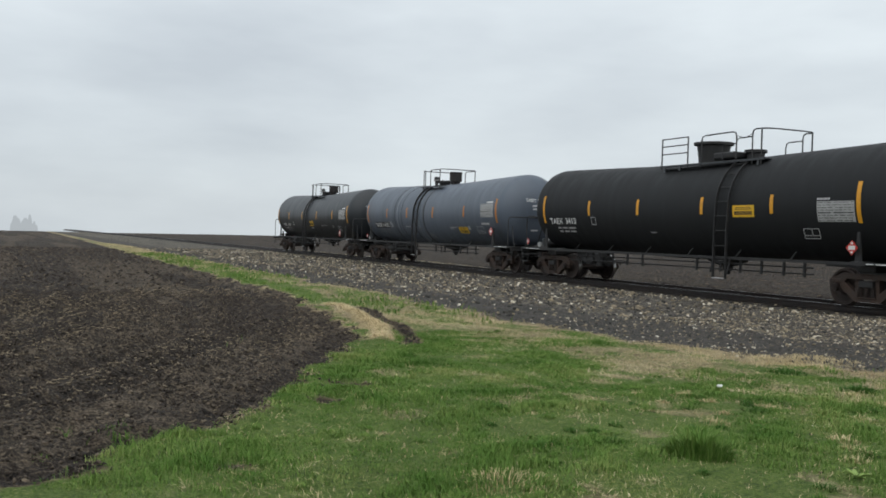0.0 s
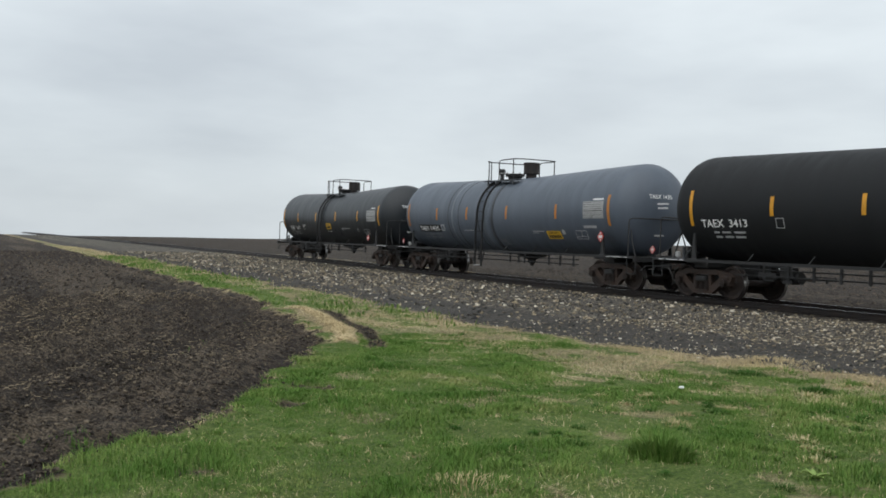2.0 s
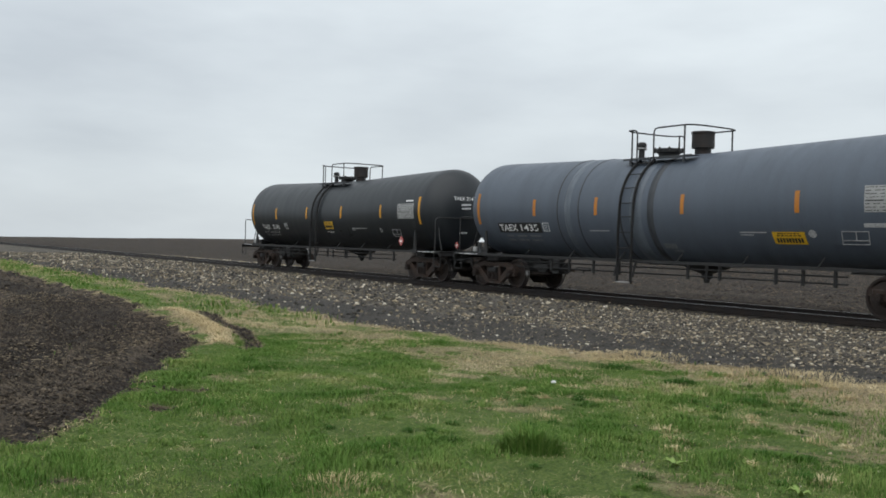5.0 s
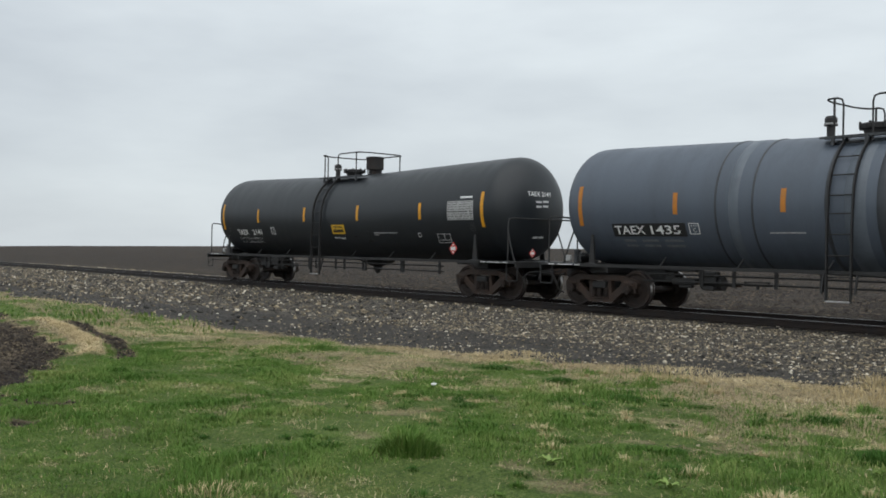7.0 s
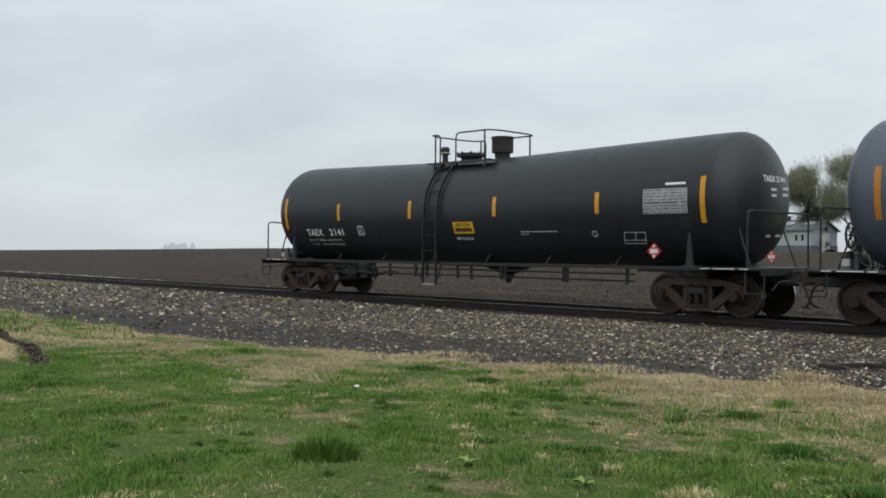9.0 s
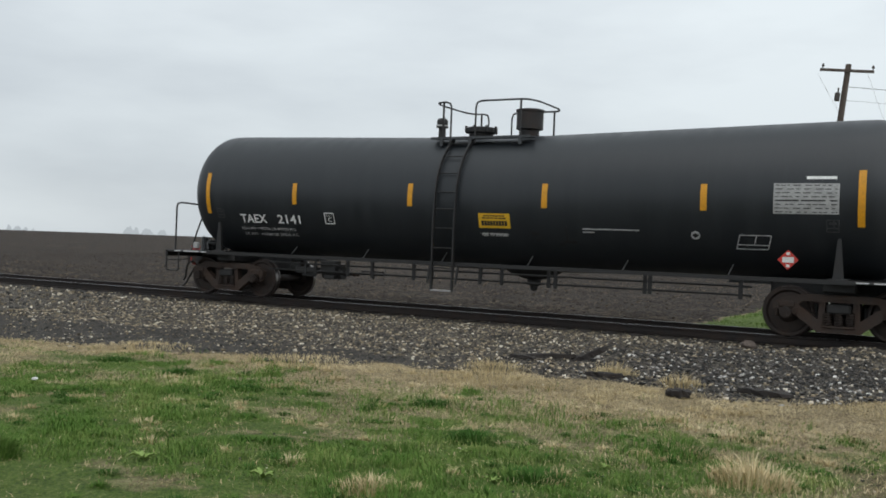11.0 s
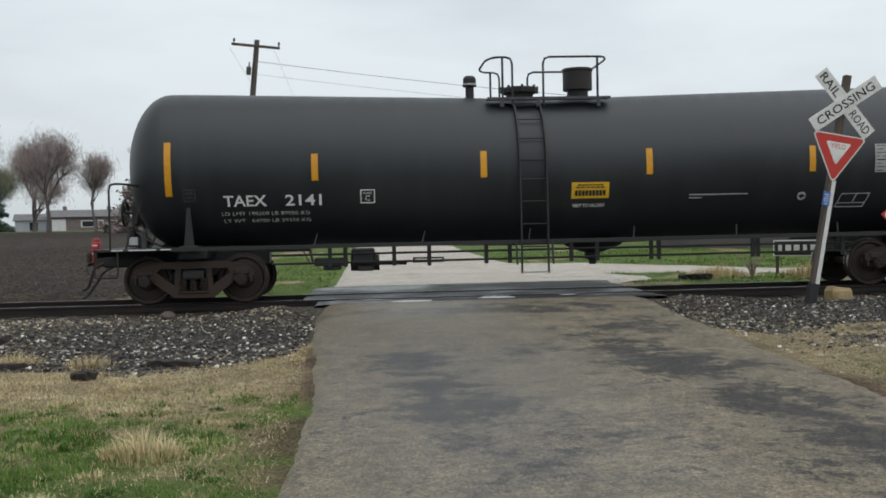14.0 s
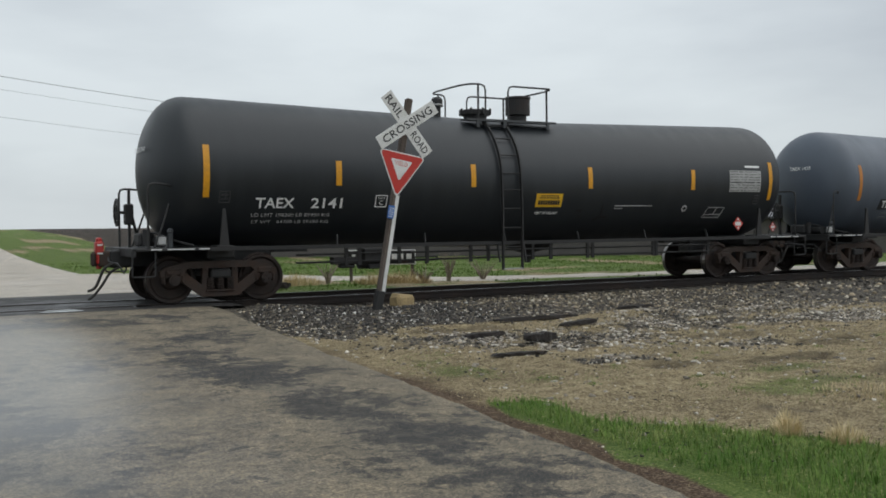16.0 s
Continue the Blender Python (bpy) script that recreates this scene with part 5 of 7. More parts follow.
def marks_grey(car, tank):
    bars(tank, -5.42, 1.91, 2.1, 0.30, M_INK, "number_ground", "black patch behind the number")
    for z in (1.66, 1.54):
        for x, w in ((-6.05, 0.34), (-5.45, 0.46), (-4.78, 0.50)):
            bars(tank, x, z, w, 0.05, M_WORN)
    plate_mark(tank, -4.14, 1.93)
    yellow_panel(tank, 4.13, 1.70, 0.84, 0.27)
    bars(tank, 3.2, 1.82, 0.73, 0.025)
    bars(tank, 3.02, 1.76, 0.36, 0.02)
    bars(tank, -1.9, 1.83, 0.80, 0.025)
    bars(tank, 0.52, 1.46, 0.42, 0.12, M_WORN, "worn_patch")
    bars(tank, 0.70, 1.34, 0.30, 0.06, M_WORN, "worn_patch")
    frame_mark(tank, 5.74, 1.72, 0.62, 0.32, 0.2)
    data_panel(tank, 6.05, 7.15, 2.25, 2.80)
    bars(tank, 6.85, 2.86, 0.55, 0.05, M_WHITE)
    bars(tank, 6.35, 1.98, 0.7, 0.08)
    placard(car, 7.10, 1.66, -1.50)
    m = on_shell(4.75, 1.80)
    bm = bmesh.new()
    slab(bm, [(0.1 * math.cos(a), 0.1 * math.sin(a)) for a in (math.pi * k / 6 for k in range(12))], 0.004, m)
    part("roundel", bm, M_DIM, tank)


def on_head(e, y, z, off=0.03):
    """A pose on the dished head at end e, facing outwards, text upright."""
    q = Vector((0, y / TANK_R, (z - axis_z(9)) / TANK_R))
    x = math.sqrt(max(0.05, 1 - q.length_squared))
    n = Vector((e * x / HEAD, q.y / TANK_R, q.z / TANK_R)).normalized()
    side = Vector((0, 0, 1)).cross(n).normalized()
    m = Matrix((side, n.cross(side), n)).transposed().to_4x4()
    return Matrix.Translation(Vector((e * (TANK_H + HEAD * x), y, z)) + n * off) @ m


def mark_row(parent, m, wide):
    """A row of worn stencil bars too small to read."""
    bm = bmesh.new()
    for c, w in ((-0.36, 0.22), (-0.04, 0.3), (0.33, 0.3)):
        box(bm, (c * wide, 0, 0), (w * wide, 0.055, 0.004), m)
    tagged(part("stencil_line", bm, M_MID, parent), kind="stuff")


def end_marks(car, tank, text):
    lettering(text, 0.13, M_WHITE, tank, on_head(1, -0.18, 2.95), "end_number", 0.85, bold=0.016)
    for dz, w in ((-0.22, 0.7), (-0.35, 0.65), (-1.2, 0.6)):
        mark_row(tank, on_head(1, -0.18, 2.95 + dz), w)
    lettering(text, 0.10, M_WHITE, tank, on_head(-1, -0.18, 2.95), "end_number", 0.7, bold=0.016)
    placard(car, 8.5, 1.30, -0.55, 0.13)


def marks_front(car, tank):
    for z, row in ((1.84, ((-6.28, 0.20), (-5.92, 0.32), (-5.42, 0.42))), (1.72, ((-6.25, 0.24), (-5.86, 0.30), (-5.44, 0.36)))):
        for x, w in row:
            bars(tank, x, z, w, 0.05)
    frame_mark(tank, -3.95, 2.08, 0.25, 0.25, 0, False)
    yellow_panel(tank, 3.27, 2.33, 0.82, 0.32)
    data_panel(tank, 5.84, 6.98, 2.04, 2.54)
    bars(tank, 6.05, 2.60, 0.4, 0.05)
    frame_mark(tank, 5.53, 1.75, 0.5, 0.28, 0.2)
    bars(tank, -0.8, 1.72, 0.3, 0.025)
    placard(car, 6.98, 1.42, -1.50)


M_WORN = weathered("bare_worn_paint", (0.19, 0.20, 0.21), (0.10, 0.11, 0.12), 0.6, 0, 60, 9, 0.8, 0.1)
M_PALEBAND = weathered("pale_band_paint", (0.125, 0.148, 0.175), (0.085, 0.10, 0.12), 0.46, 0, 90, 1.5, 0.8, 0.1)
M_BAND = weathered("dark_band_paint", (0.05, 0.056, 0.064), (0.03, 0.032, 0.035), 0.5, 0, 90, 1.5, 0.8, 0.1)
car_rear, sets_rear = tank_car("glossy black tank car with amber stripes at the train's end", M_BLACK, (("TAEX", "2141"), -6.045, 0.79, -4.975, 0.67), (-7.41, -4.75, -1.62, 1.53, 4.71, 7.41),
    {"rings": [], "ring_paint": M_BLACK, "tape": M_STRIPE, "ladder": -0.70, "outlet": 0.75, "top": top_two_domes, "marks": marks_rear, "bracket_shift": 0.2, "hangers": (-4.52, -4.23, -3.32, -2.66, -1.58, -1.13, 0.05, 0.55, 1.6, 1.75, 3.6, 3.7, 5.4)})
car_grey, sets_grey = tank_car("faded blue-grey tank car with orange stripes and weld bands", M_GREY, (("TAEX", "1435"), -5.95, 0.88, -4.93, 0.82), (-7.41, -4.6, -1.95, 1.15, 4.45, 7.41),
    {"rings": [(-3.56, 0.03, 0.014), (-2.66, 0.03, 0.014), (-1.02, 0.05, 0.010), (0.08, 0.11, 0.010)], "ring_paint": M_BAND, "tape": M_ORANGE, "ladder": -0.70, "outlet": 0.75, "top": top_two_domes, "marks": marks_grey, "bracket_shift": 0.0, "hangers": (-4.0, -3.2, -2.2, -1.2, 1.2, 1.8, 2.2, 3.8, 4.5, 5.3)})
car_front, sets_front = tank_car("dull black tank car with tall handrails on top", M_DULL, (("TAEX", "3413"), -6.35, 0.85, -5.40, 0.65), (-7.16, -4.20, -1.46, 1.57, 4.31, 7.10),
    {"rings": [], "ring_paint": M_BLACK, "tape": M_STRIPE, "ladder": 2.52, "mark_z": 2.08, "outlet": 1.1, "top": top_wide, "marks": marks_front, "bracket_shift": 0.0, "hangers": (-4.6, -3.8, -3.0, -2.2, -1.4, 1.2, 2.2, 3.0, 3.8, 4.6, 5.3)})
bm = bmesh.new()
box(bm, (-9.12, -0.02, 0.98), (0.15, 0.24, 0.44), None, 0.03)
box(bm, (-9.12, -0.02, 1.22), (0.11, 0.16, 0.10), None, 0.03)
box(bm, (-9.13, -0.02, 0.74), (0.10, 0.14, 0.14), None, 0.02)
eot = part("end_of_train_device", bm, M_DEVICE, car_rear, "red end-of-train marker box")
for dz in (0.10, -0.06):
    bm = bmesh.new()
    box(bm, (-9.12, -0.145, 1.03 + dz), (0.10, 0.012, 0.03))
    part("reflector", bm, M_SIGN, eot)
bm = bmesh.new()
tube(bm, [(-8.78, -0.16, 0.70), (-8.95, -0.2, 0.62), (-9.08, -0.22, 0.40), (-9.26, -0.2, 0.16), (-9.36, -0.2, 0.10)], 0.026, 8, 0.12)
part("brake_hose", bm, M_HOSE, eot)
end_marks(car_rear, car_rear, "TAEX 2141")
end_marks(car_grey, car_grey, "TAEX 1435")
for x, w in ((-3.12, 0.13), (-0.45, 0.22)):
    bm = bmesh.new()
    turned(bm, [(TANK_R - 0.01, -w), (TANK_R + 0.006, -w + 0.01), (TANK_R + 0.006, w - 0.01), (TANK_R - 0.01, w)], 72, Matrix.Translation((x, 0, axis_z(x))) @ Matrix.Rotation(radians(90), 4, "Y"), False)
    part("shell_ring", bm, M_PALEBAND, car_grey, "paler band of fresh grey paint", True)
# ---- track ----
def rail_profile():
    return [(-0.07, 0.0), (0.07, 0.0), (0.07, 0.012), (0.012, 0.035), (0.010, 0.125), (0.036, 0.135), (0.036, 0.160), (0.028, 0.172), (-0.028, 0.172), (-0.036, 0.160), (-0.036, 0.135), (-0.010, 0.125), (-0.012, 0.035), (-0.07, 0.012)]


track = tagged(thing("railway_track", "dark steel rails on weathered timber sleepers", "railway track", Matrix.Translation((0, TRACK_Y, RAIL_Z - 0.172))), kind="structure")
for s in (-1, 1):
    bm = bmesh.new()
    slab(bm, rail_profile(), 560.0, Matrix.Translation((-330, s * GAUGE / 2, 0)) @ Matrix(((0, 0, 1, 0), (1, 0, 0, 0), (0, 1, 0, 0), (0, 0, 0, 1))))
    ob = part("rail", bm, [M_RAIL, M_RAILTOP], track, "dark rail with a worn bright head")
    for p in ob.data.polygons:
        if p.normal.z > 0.9 and p.center.z > 0.16:
            p.material_index = 1
TIE_STEP = 0.53
tie_mesh = None
for k in range(-140, 150):
    x = k * TIE_STEP
    if -0.95 < x < 6.3:
        continue
    if tie_mesh is None:
        bm = bmesh.new()
        box(bm, (0, 0, -0.09), (0.22, 2.6, 0.18), None, 0.012)
        tie = part("sleeper", bm, M_TIE, track)
        tie_mesh = tie.data
    else:
        tie = new("sleeper", tie_mesh)
        tie.parent = track
    rng = random.Random(k)
    tie.location, tie.rotation_euler = (x + rng.uniform(-0.03, 0.03), rng.uniform(-0.05, 0.05), rng.uniform(-0.012, 0.004)), (0, 0, radians(rng.uniform(-1.5, 1.5)))
far_bm = bmesh.new()
for k in range(-620, -140):
    box(far_bm, (k * TIE_STEP, 0, -0.09), (0.22, 2.6, 0.18))
tagged(part("sleeper_row", far_bm, M_TIE, track), kind="stuff")
# ---- crossing signs ----
def crossbuck(at, lean, label, front=True, tag=True):
    """A timber post with two crossed blades, a yield triangle, a small blue plate and a white strip. Faces -y."""
    sign = thing("crossing_sign", label, "road sign", Matrix.Translation(at) @ Matrix.Rotation(radians(lean), 4, "Y"), group="level crossing signs")
    bm = bmesh.new()
    box(bm, (0, 0, 1.75), (0.115, 0.115, 4.28), None, 0.012)
    part("post", bm, M_POLE, sign, "weathered dark timber post")
    bm = bmesh.new()
    box(bm, (0, 0, 0.12), (0.15, 0.15, 0.56), None, 0.015)
    part("post_base", bm, M_INK, sign, "black-painted foot")
    bm = bmesh.new()
    box(bm, (0.035 if front else 0.0, -0.062, 1.25), (0.065, 0.008, 1.75 if front else 2.4))
    part("reflective_strip", bm, M_SIGN, sign)
    for name, angle, off, words in (("blade", -42, 0.075, (("RAIL", -0.40), ("ROAD", 0.40))), ("blade", 42, 0.092, (("CROSSING", 0.0),))):
        m = Matrix.Translation((0, -off, 3.41)) @ Matrix.Rotation(radians(-angle), 4, "Y") @ Matrix.Rotation(radians(90), 4, "X")
        bm = bmesh.new()
        box(bm, (0, 0, 0), (1.34, 0.25, 0.012), None, 0.003)
        blade = part(name, bm, M_SIGN, sign, "white crossbuck blade with black letters")
        blade.matrix_basis = m
        for w, x in words:
            lettering(w, 0.145, M_INK, blade, Matrix.Translation((x, 0, 0.008)), "lettering", 1.14 if len(w) > 5 else 0.44, bold=0.012)
    side = 0.95

    def tri(s, r=0.05):
        pts = []
        h = s * math.sqrt(3) / 2
        for cx, cy, a0 in ((-s / 2 + r * 1.73, h / 3 - r, 90), (0, -2 * h / 3 + 2 * r, 210), (s / 2 - r * 1.73, h / 3 - r, 330)):
            for k in range(5):
                a = radians(a0 + 120 * k / 4)
                pts.append((cx + r * math.cos(a), cy + r * math.sin(a)))
        return pts

    m = Matrix.Translation((0, -0.07, 2.62)) @ Matrix.Rotation(radians(90), 4, "X")
    bm = bmesh.new()
    slab(bm, tri(side), 0.008, m)
    plate = part("yield_plate", bm, M_SIGN if front else M_PANEL, sign, "red and white yield triangle" if front else "grey back of a yield triangle")
    if front:
        bm = bmesh.new()
        slab(bm, tri(side - 0.07, 0.04), 0.003, m @ Matrix.Translation((0, 0, 0.0085)))
        part("yield_border", bm, M_RED, plate)
        bm = bmesh.new()
        slab(bm, tri(0.44, 0.02), 0.003, m @ Matrix.Translation((0, 0.015, 0.012)))
        part("yield_centre", bm, M_SIGN, plate)
        lettering("YIELD", 0.075, M_RED, plate, m @ Matrix.Translation((0, 0.075, 0.0165)), "lettering", 0.26)
        bm = bmesh.new()
        box(bm, (-0.055, -0.075, 1.81), (0.125, 0.012, 0.235), None, 0.004)
        info = part("blue_plate", bm, M_BLUE, sign, "small blue emergency plate")
        for dz, w in ((0.07, 0.09), (0.035, 0.07), (0.0, 0.09), (-0.04, 0.08), (-0.08, 0.06)):
            bm = bmesh.new()
            box(bm, (-0.055, -0.083, 1.81 + dz), (w, 0.004, 0.012))
            part("print_line", bm, M_SIGN, info)
    return sign


crossbuck((7.90, 15.95, 0.05), 10.2, "leaning white crossbuck with a red yield triangle on timber")
crossbuck((-2.46, 24.2, -0.12), 1.5, "white crossbuck on a post with the yield plate's back", front=False)

bm = bmesh.new()
box(bm, (0, 0, 0.13), (0.40, 0.34, 0.27), None, 0.06)
for v in bm.verts:
    v.co += Vector((random.uniform(-1, 1), random.uniform(-1, 1), random.uniform(-1, 1))) * 0.02
M_BLOCK = weathered("yellowish_limestone", (0.34, 0.25, 0.12), (0.22, 0.17, 0.10), 0.85, 0, 40, 6, 0.8, 0.6, 0.01)
block = tagged(link_mesh("stone_block", bm, M_BLOCK), "weathered yellowish stone block lying on the ballast", "stone")
block.matrix_world = pose(8.78, 16.75, 0.03, 2, 3, 12)
# ---- grass, straw, stones and clods ----
def scatter(name, shapes, place, turn, size, mat, label, category, parent=None):
    """Many small pieces in one mesh. shapes: list of (verts, faces); place (n,3); turn (n,) about z; size (n,3)."""
    rng = np.random.default_rng(len(place))
    pick = rng.integers(0, len(shapes), len(place))
    vs, fs, ls, base = [], [], [], 0
    for k, (v, f) in enumerate(shapes):
        sel = pick == k
        p, a, s = place[sel], turn[sel], size[sel]
        v = np.asarray(v, float)
        q = v[None] * s[:, None, :]
        c, d = np.cos(a)[:, None], np.sin(a)[:, None]
        w = np.stack([q[..., 0] * c - q[..., 1] * d, q[..., 0] * d + q[..., 1] * c, q[..., 2]], -1) + p[:, None, :]
        n = len(p)
        vs.append(w.reshape(-1, 3))
        for face in f:
            fs.append((np.asarray(face)[None] + (base + np.arange(n) * len(v))[:, None]))
        base += n * len(v)
    co = np.concatenate(vs)
    loops = np.concatenate([x.ravel() for x in fs]).astype(np.int32)
    counts = np.concatenate([np.full(len(x), x.shape[1]) for x in fs])
    me = bpy.data.meshes.new(name)
    me.vertices.add(len(co))
    me.vertices.foreach_set("co", co.ravel())
    me.loops.add(len(loops))
    me.loops.foreach_set("vertex_index", loops)
    me.polygons.add(len(counts))
    me.polygons.foreach_set("loop_start", np.concatenate([[0], np.cumsum(counts)[:-1]]).astype(np.int32))
    me.update(calc_edges=True)
    me.materials.append(mat)
    return tagged(new(name, me), label, category, kind="stuff")


def thrown(n, x0, x1, y0, y1, seed, keep):
    """Random spots in a rectangle, kept by chance keep(x, y)."""
    rng = np.random.default_rng(seed)
    x, y = rng.uniform(x0, x1, n), rng.uniform(y0, y1, n)
    ok = rng.random(n) < keep(x, y)
    x, y = x[ok], y[ok]
    return x, y, height(x, y), rng


def off_road(x, y):
    near = (x > road_left(y) - 0.03) * (x < road_right(y) + 0.06) * (y < 18.2)
    cross = (x > -1.0) * (x < 6.5) * (y > 17.5) * (y < 23.2)
    far = (x > -0.6) * (x < np.interp(y, (23, 25, 27, 29, 31, 34, 60), (6.6, 7.6, 8.8, 8.0, 7.2, 6.4, 5.7))) * (y > 22.5)
    side = (x > 5.0) * (np.abs(y - side_lane(x)[0]) < side_lane(x)[1] + 0.1)
    return 1.0 - np.clip(near + cross + far + side, 0, 1)


def blade_shapes(bend, width):
    out = []
    for b in bend:
        out.append(([(-width, 0, 0), (width, 0, 0), (width * 0.8, b * 0.3, 0.55), (-width * 0.8, b * 0.3, 0.55), (0, b, 1.0 - 0.25 * abs(b))], [(0, 1, 2, 3), (3, 2, 4)]))
    return out


def leaf_material(name, stops, rough=0.6, through=0.25):
    m, nodes, links, b = material(name, rough, 0, 0.12)
    rnd = nodes.new("ShaderNodeNewGeometry").outputs["Random Per Island"]
    co = nodes.new("ShaderNodeTexCoord").outputs["Object"]
    n = noise_node(nodes, links, 0.9, 3, 0.6, co)
    f = math_node(nodes, links, "ADD", math_node(nodes, links, "MULTIPLY", rnd, 0.40), math_node(nodes, links, "MULTIPLY_ADD", n.outputs["Fac"], 1.7, -0.55))
    links.new(ramp_node(nodes, links, f, stops).outputs["Color"], b.inputs["Base Color"])
    return m


M_BLADE = leaf_material("grass_blade", [(0.10, (0.056, 0.126, 0.021)), (0.45, (0.110, 0.206, 0.040)), (0.70, (0.182, 0.258, 0.068)), (0.97, (0.34, 0.335, 0.14))], 0.8)
M_STRAW = leaf_material("dry_straw", [(0.1, (0.32, 0.25, 0.13)), (0.5, (0.56, 0.45, 0.255)), (0.95, (0.78, 0.66, 0.43))], 0.8)
M_NORTH = leaf_material("short_green_blade", [(0.1, (0.085, 0.155, 0.031)), (0.9, (0.175, 0.245, 0.070))], 0.8)
M_WEED = leaf_material("dark_tuft_blade", [(0.1, (0.030, 0.085, 0.014)), (0.9, (0.075, 0.160, 0.032))], 0.8)


def lawn(name, n, x0, x1, y0, y1, seed, share, tall, mat, bends, width, label):
    def keep(x, y):
        return cover(x, y)[2] ** 1.3 * share * off_road(x, y)

    x, y, z, rng = thrown(n, x0, x1, y0, y1, seed, keep)
    lush = 0.25 + 1.3 * ease(0.30, 0.75, fbm(x * 0.9, y * 0.9, 71)) * (0.35 + 1.3 * ease(0.3, 0.75, fbm(x * 4.2, y * 4.2, 72)))
    if x0 > 0 and y1 < 15:
        lush = np.where(lush_band(x, y) > 0.3, 0.55 + 0.8 * fbm(x * 2.5, y * 2.5, 73), 0.22)
    h = tall * lush * rng.uniform(0.5, 1.25, len(x))
    far = 1 + 0.10 * np.hypot(x, y)
    size = np.stack([far * rng.uniform(0.7, 1.3, len(x)), h, h], 1)
    return scatter(name, blade_shapes(bends, width), np.stack([x, y, z - 0.005], 1), rng.uniform(0, 6.283, len(x)), size, mat, label, "grass")


lawn("lawn_grass", 680000, -14, -0.05, 0.2, 11.0, 1, 0.95, 0.046, M_BLADE, (0.3, 0.6, 1.0), 0.0014, "lush green spring grass on the verge")
lawn("verge_grass", 150000, 5.2, 15, 1.5, 12.0, 2, 0.95, 0.085, M_BLADE, (0.3, 0.6, 1.0), 0.0015, "tall green grass along the road's edge")
lawn("field_edge_grass", 60000, -60, -15, 2.0, 9.5, 3, 0.9, 0.08, M_BLADE, (0.3, 0.6), 0.004, "thin green strip beside the ploughed soil")
lawn("north_grass", 90000, -9, 34, 22.0, 48.0, 4, 0.9, 0.06, M_NORTH, (0.3, 0.6), 0.004, "short green grass beyond the track")


def straw(name, n, x0, x1, y0, y1, seed, tall, chance, label):
    def keep(x, y):
        so, st, gr = cover(x, y)
        patch = ease(0.40, 0.62, fbm(x * 1.3, y * 1.3, 88))
        return np.clip((1 - so) * (1 - st) * (1 - np.interp(x, (-7, -3.5, -1), (0.95, 0.93, 0.8)) * np.minimum(1, 1.25 * gr)), 0, 1) * (0.36 + 0.64 * patch) * off_road(x, y) * chance

    x, y, z, rng = thrown(n, x0, x1, y0, y1, seed, keep)
    h = tall * rng.uniform(0.4, 1.3, len(x))
    far = 1 + 0.08 * np.hypot(x, y)
    size = np.stack([far * rng.uniform(0.5, 1.0, len(x)), h * rng.uniform(0.6, 1.5, len(x)), h * rng.uniform(0.3, 1.0, len(x))], 1)
    return scatter(name, blade_shapes((0.4, 0.9, 1.4), 0.0016), np.stack([x, y, z - 0.004], 1), rng.uniform(0, 6.283, len(x)), size, M_STRAW, label, "dry grass")


straw("verge_straw", 520000, -18, 0.1, 1.0, 13.5, 5, 0.05, 0.95, "matted dry straw between lawn and gravel")
straw("east_straw", 160000, 4.7, 22, 2.5, 15.0, 6, 0.03, 0.6, "sparse dry straw over dirt beside the road")
straw("line_straw", 60000, -90, -18, 6.0, 10.5, 7, 0.12, 0.8, "dry straw verge running along the railway")


def clump(name, cx, cy, spread, n, tall, mat, seed, label, cat, width=0.004, bends=(0.25, 0.5, 0.8)):
    rng = np.random.default_rng(seed)
    r, a = spread * np.sqrt(rng.random(n)), rng.uniform(0, 6.283, n)
    x, y = cx + r * np.cos(a), cy + r * np.sin(a)
    h = tall * rng.uniform(0.5, 1.1, n) * (1.2 - 0.85 * r / spread)
    return scatter(name, blade_shapes(bends, width), np.stack([x, y, height(x, y) - 0.01], 1), a - 1.57 + rng.normal(0, 0.7, n), np.stack([rng.uniform(0.8, 1.4, n), h, h], 1), mat, label, cat)


clump("grass_tuft", -5.42, 4.62, 0.25, 900, 0.27, M_BLADE, 11, "dense dark green tuft of grass in the lawn", "grass tuft")
for k, (cx, cy, sp, n, tall) in enumerate(((-0.95, 7.3, 0.30, 700, 0.24), (-2.9, 5.5, 0.25, 420, 0.14), (6.5, 5.6, 0.12, 260, 0.26), (6.65, 5.2, 0.14, 220, 0.22), (7.3, 4.9, 0.25, 200, 0.2), (-3.6, 12.2, 0.35, 420, 0.22), (-5.0, 11.6, 0.5, 500, 0.2), (-2.6, 11.7, 0.3, 300, 0.2), (8.3, 6.3, 0.5, 200, 0.12), (9.6, 12.3, 0.4, 160, 0.10), (-7.2, 10.3, 0.9, 900, 0.14), (-4.6, 10.6, 0.9, 900, 0.15), (-9.6, 10.0, 0.8, 700, 0.13), (-5.2, 2.9, 0.35, 300, 0.10), (-3.9, 3.9, 0.3, 300, 0.12))):
    clump("straw_clump", cx, cy, sp, n, tall, M_STRAW, 30 + k, "upright clump of pale dry grass", "dry grass", 0.003, (0.15, 0.4, 0.9))
for k, (cx, cy, sp, n, tall) in enumerate(((-7.6, 8.7, 0.22, 420, 0.12), (-8.9, 8.9, 0.3, 420, 0.10), (-4.2, 8.6, 0.2, 300, 0.10), (-3.1, 7.3, 0.25, 420, 0.12), (-2.2, 6.4, 0.3, 500, 0.12), (-6.2, 8.2, 0.25, 400, 0.10))):
    clump("grass_tuft", cx, cy, sp, n, tall, M_WEED, 60 + k, "small dark green tuft among the straw", "grass tuft")


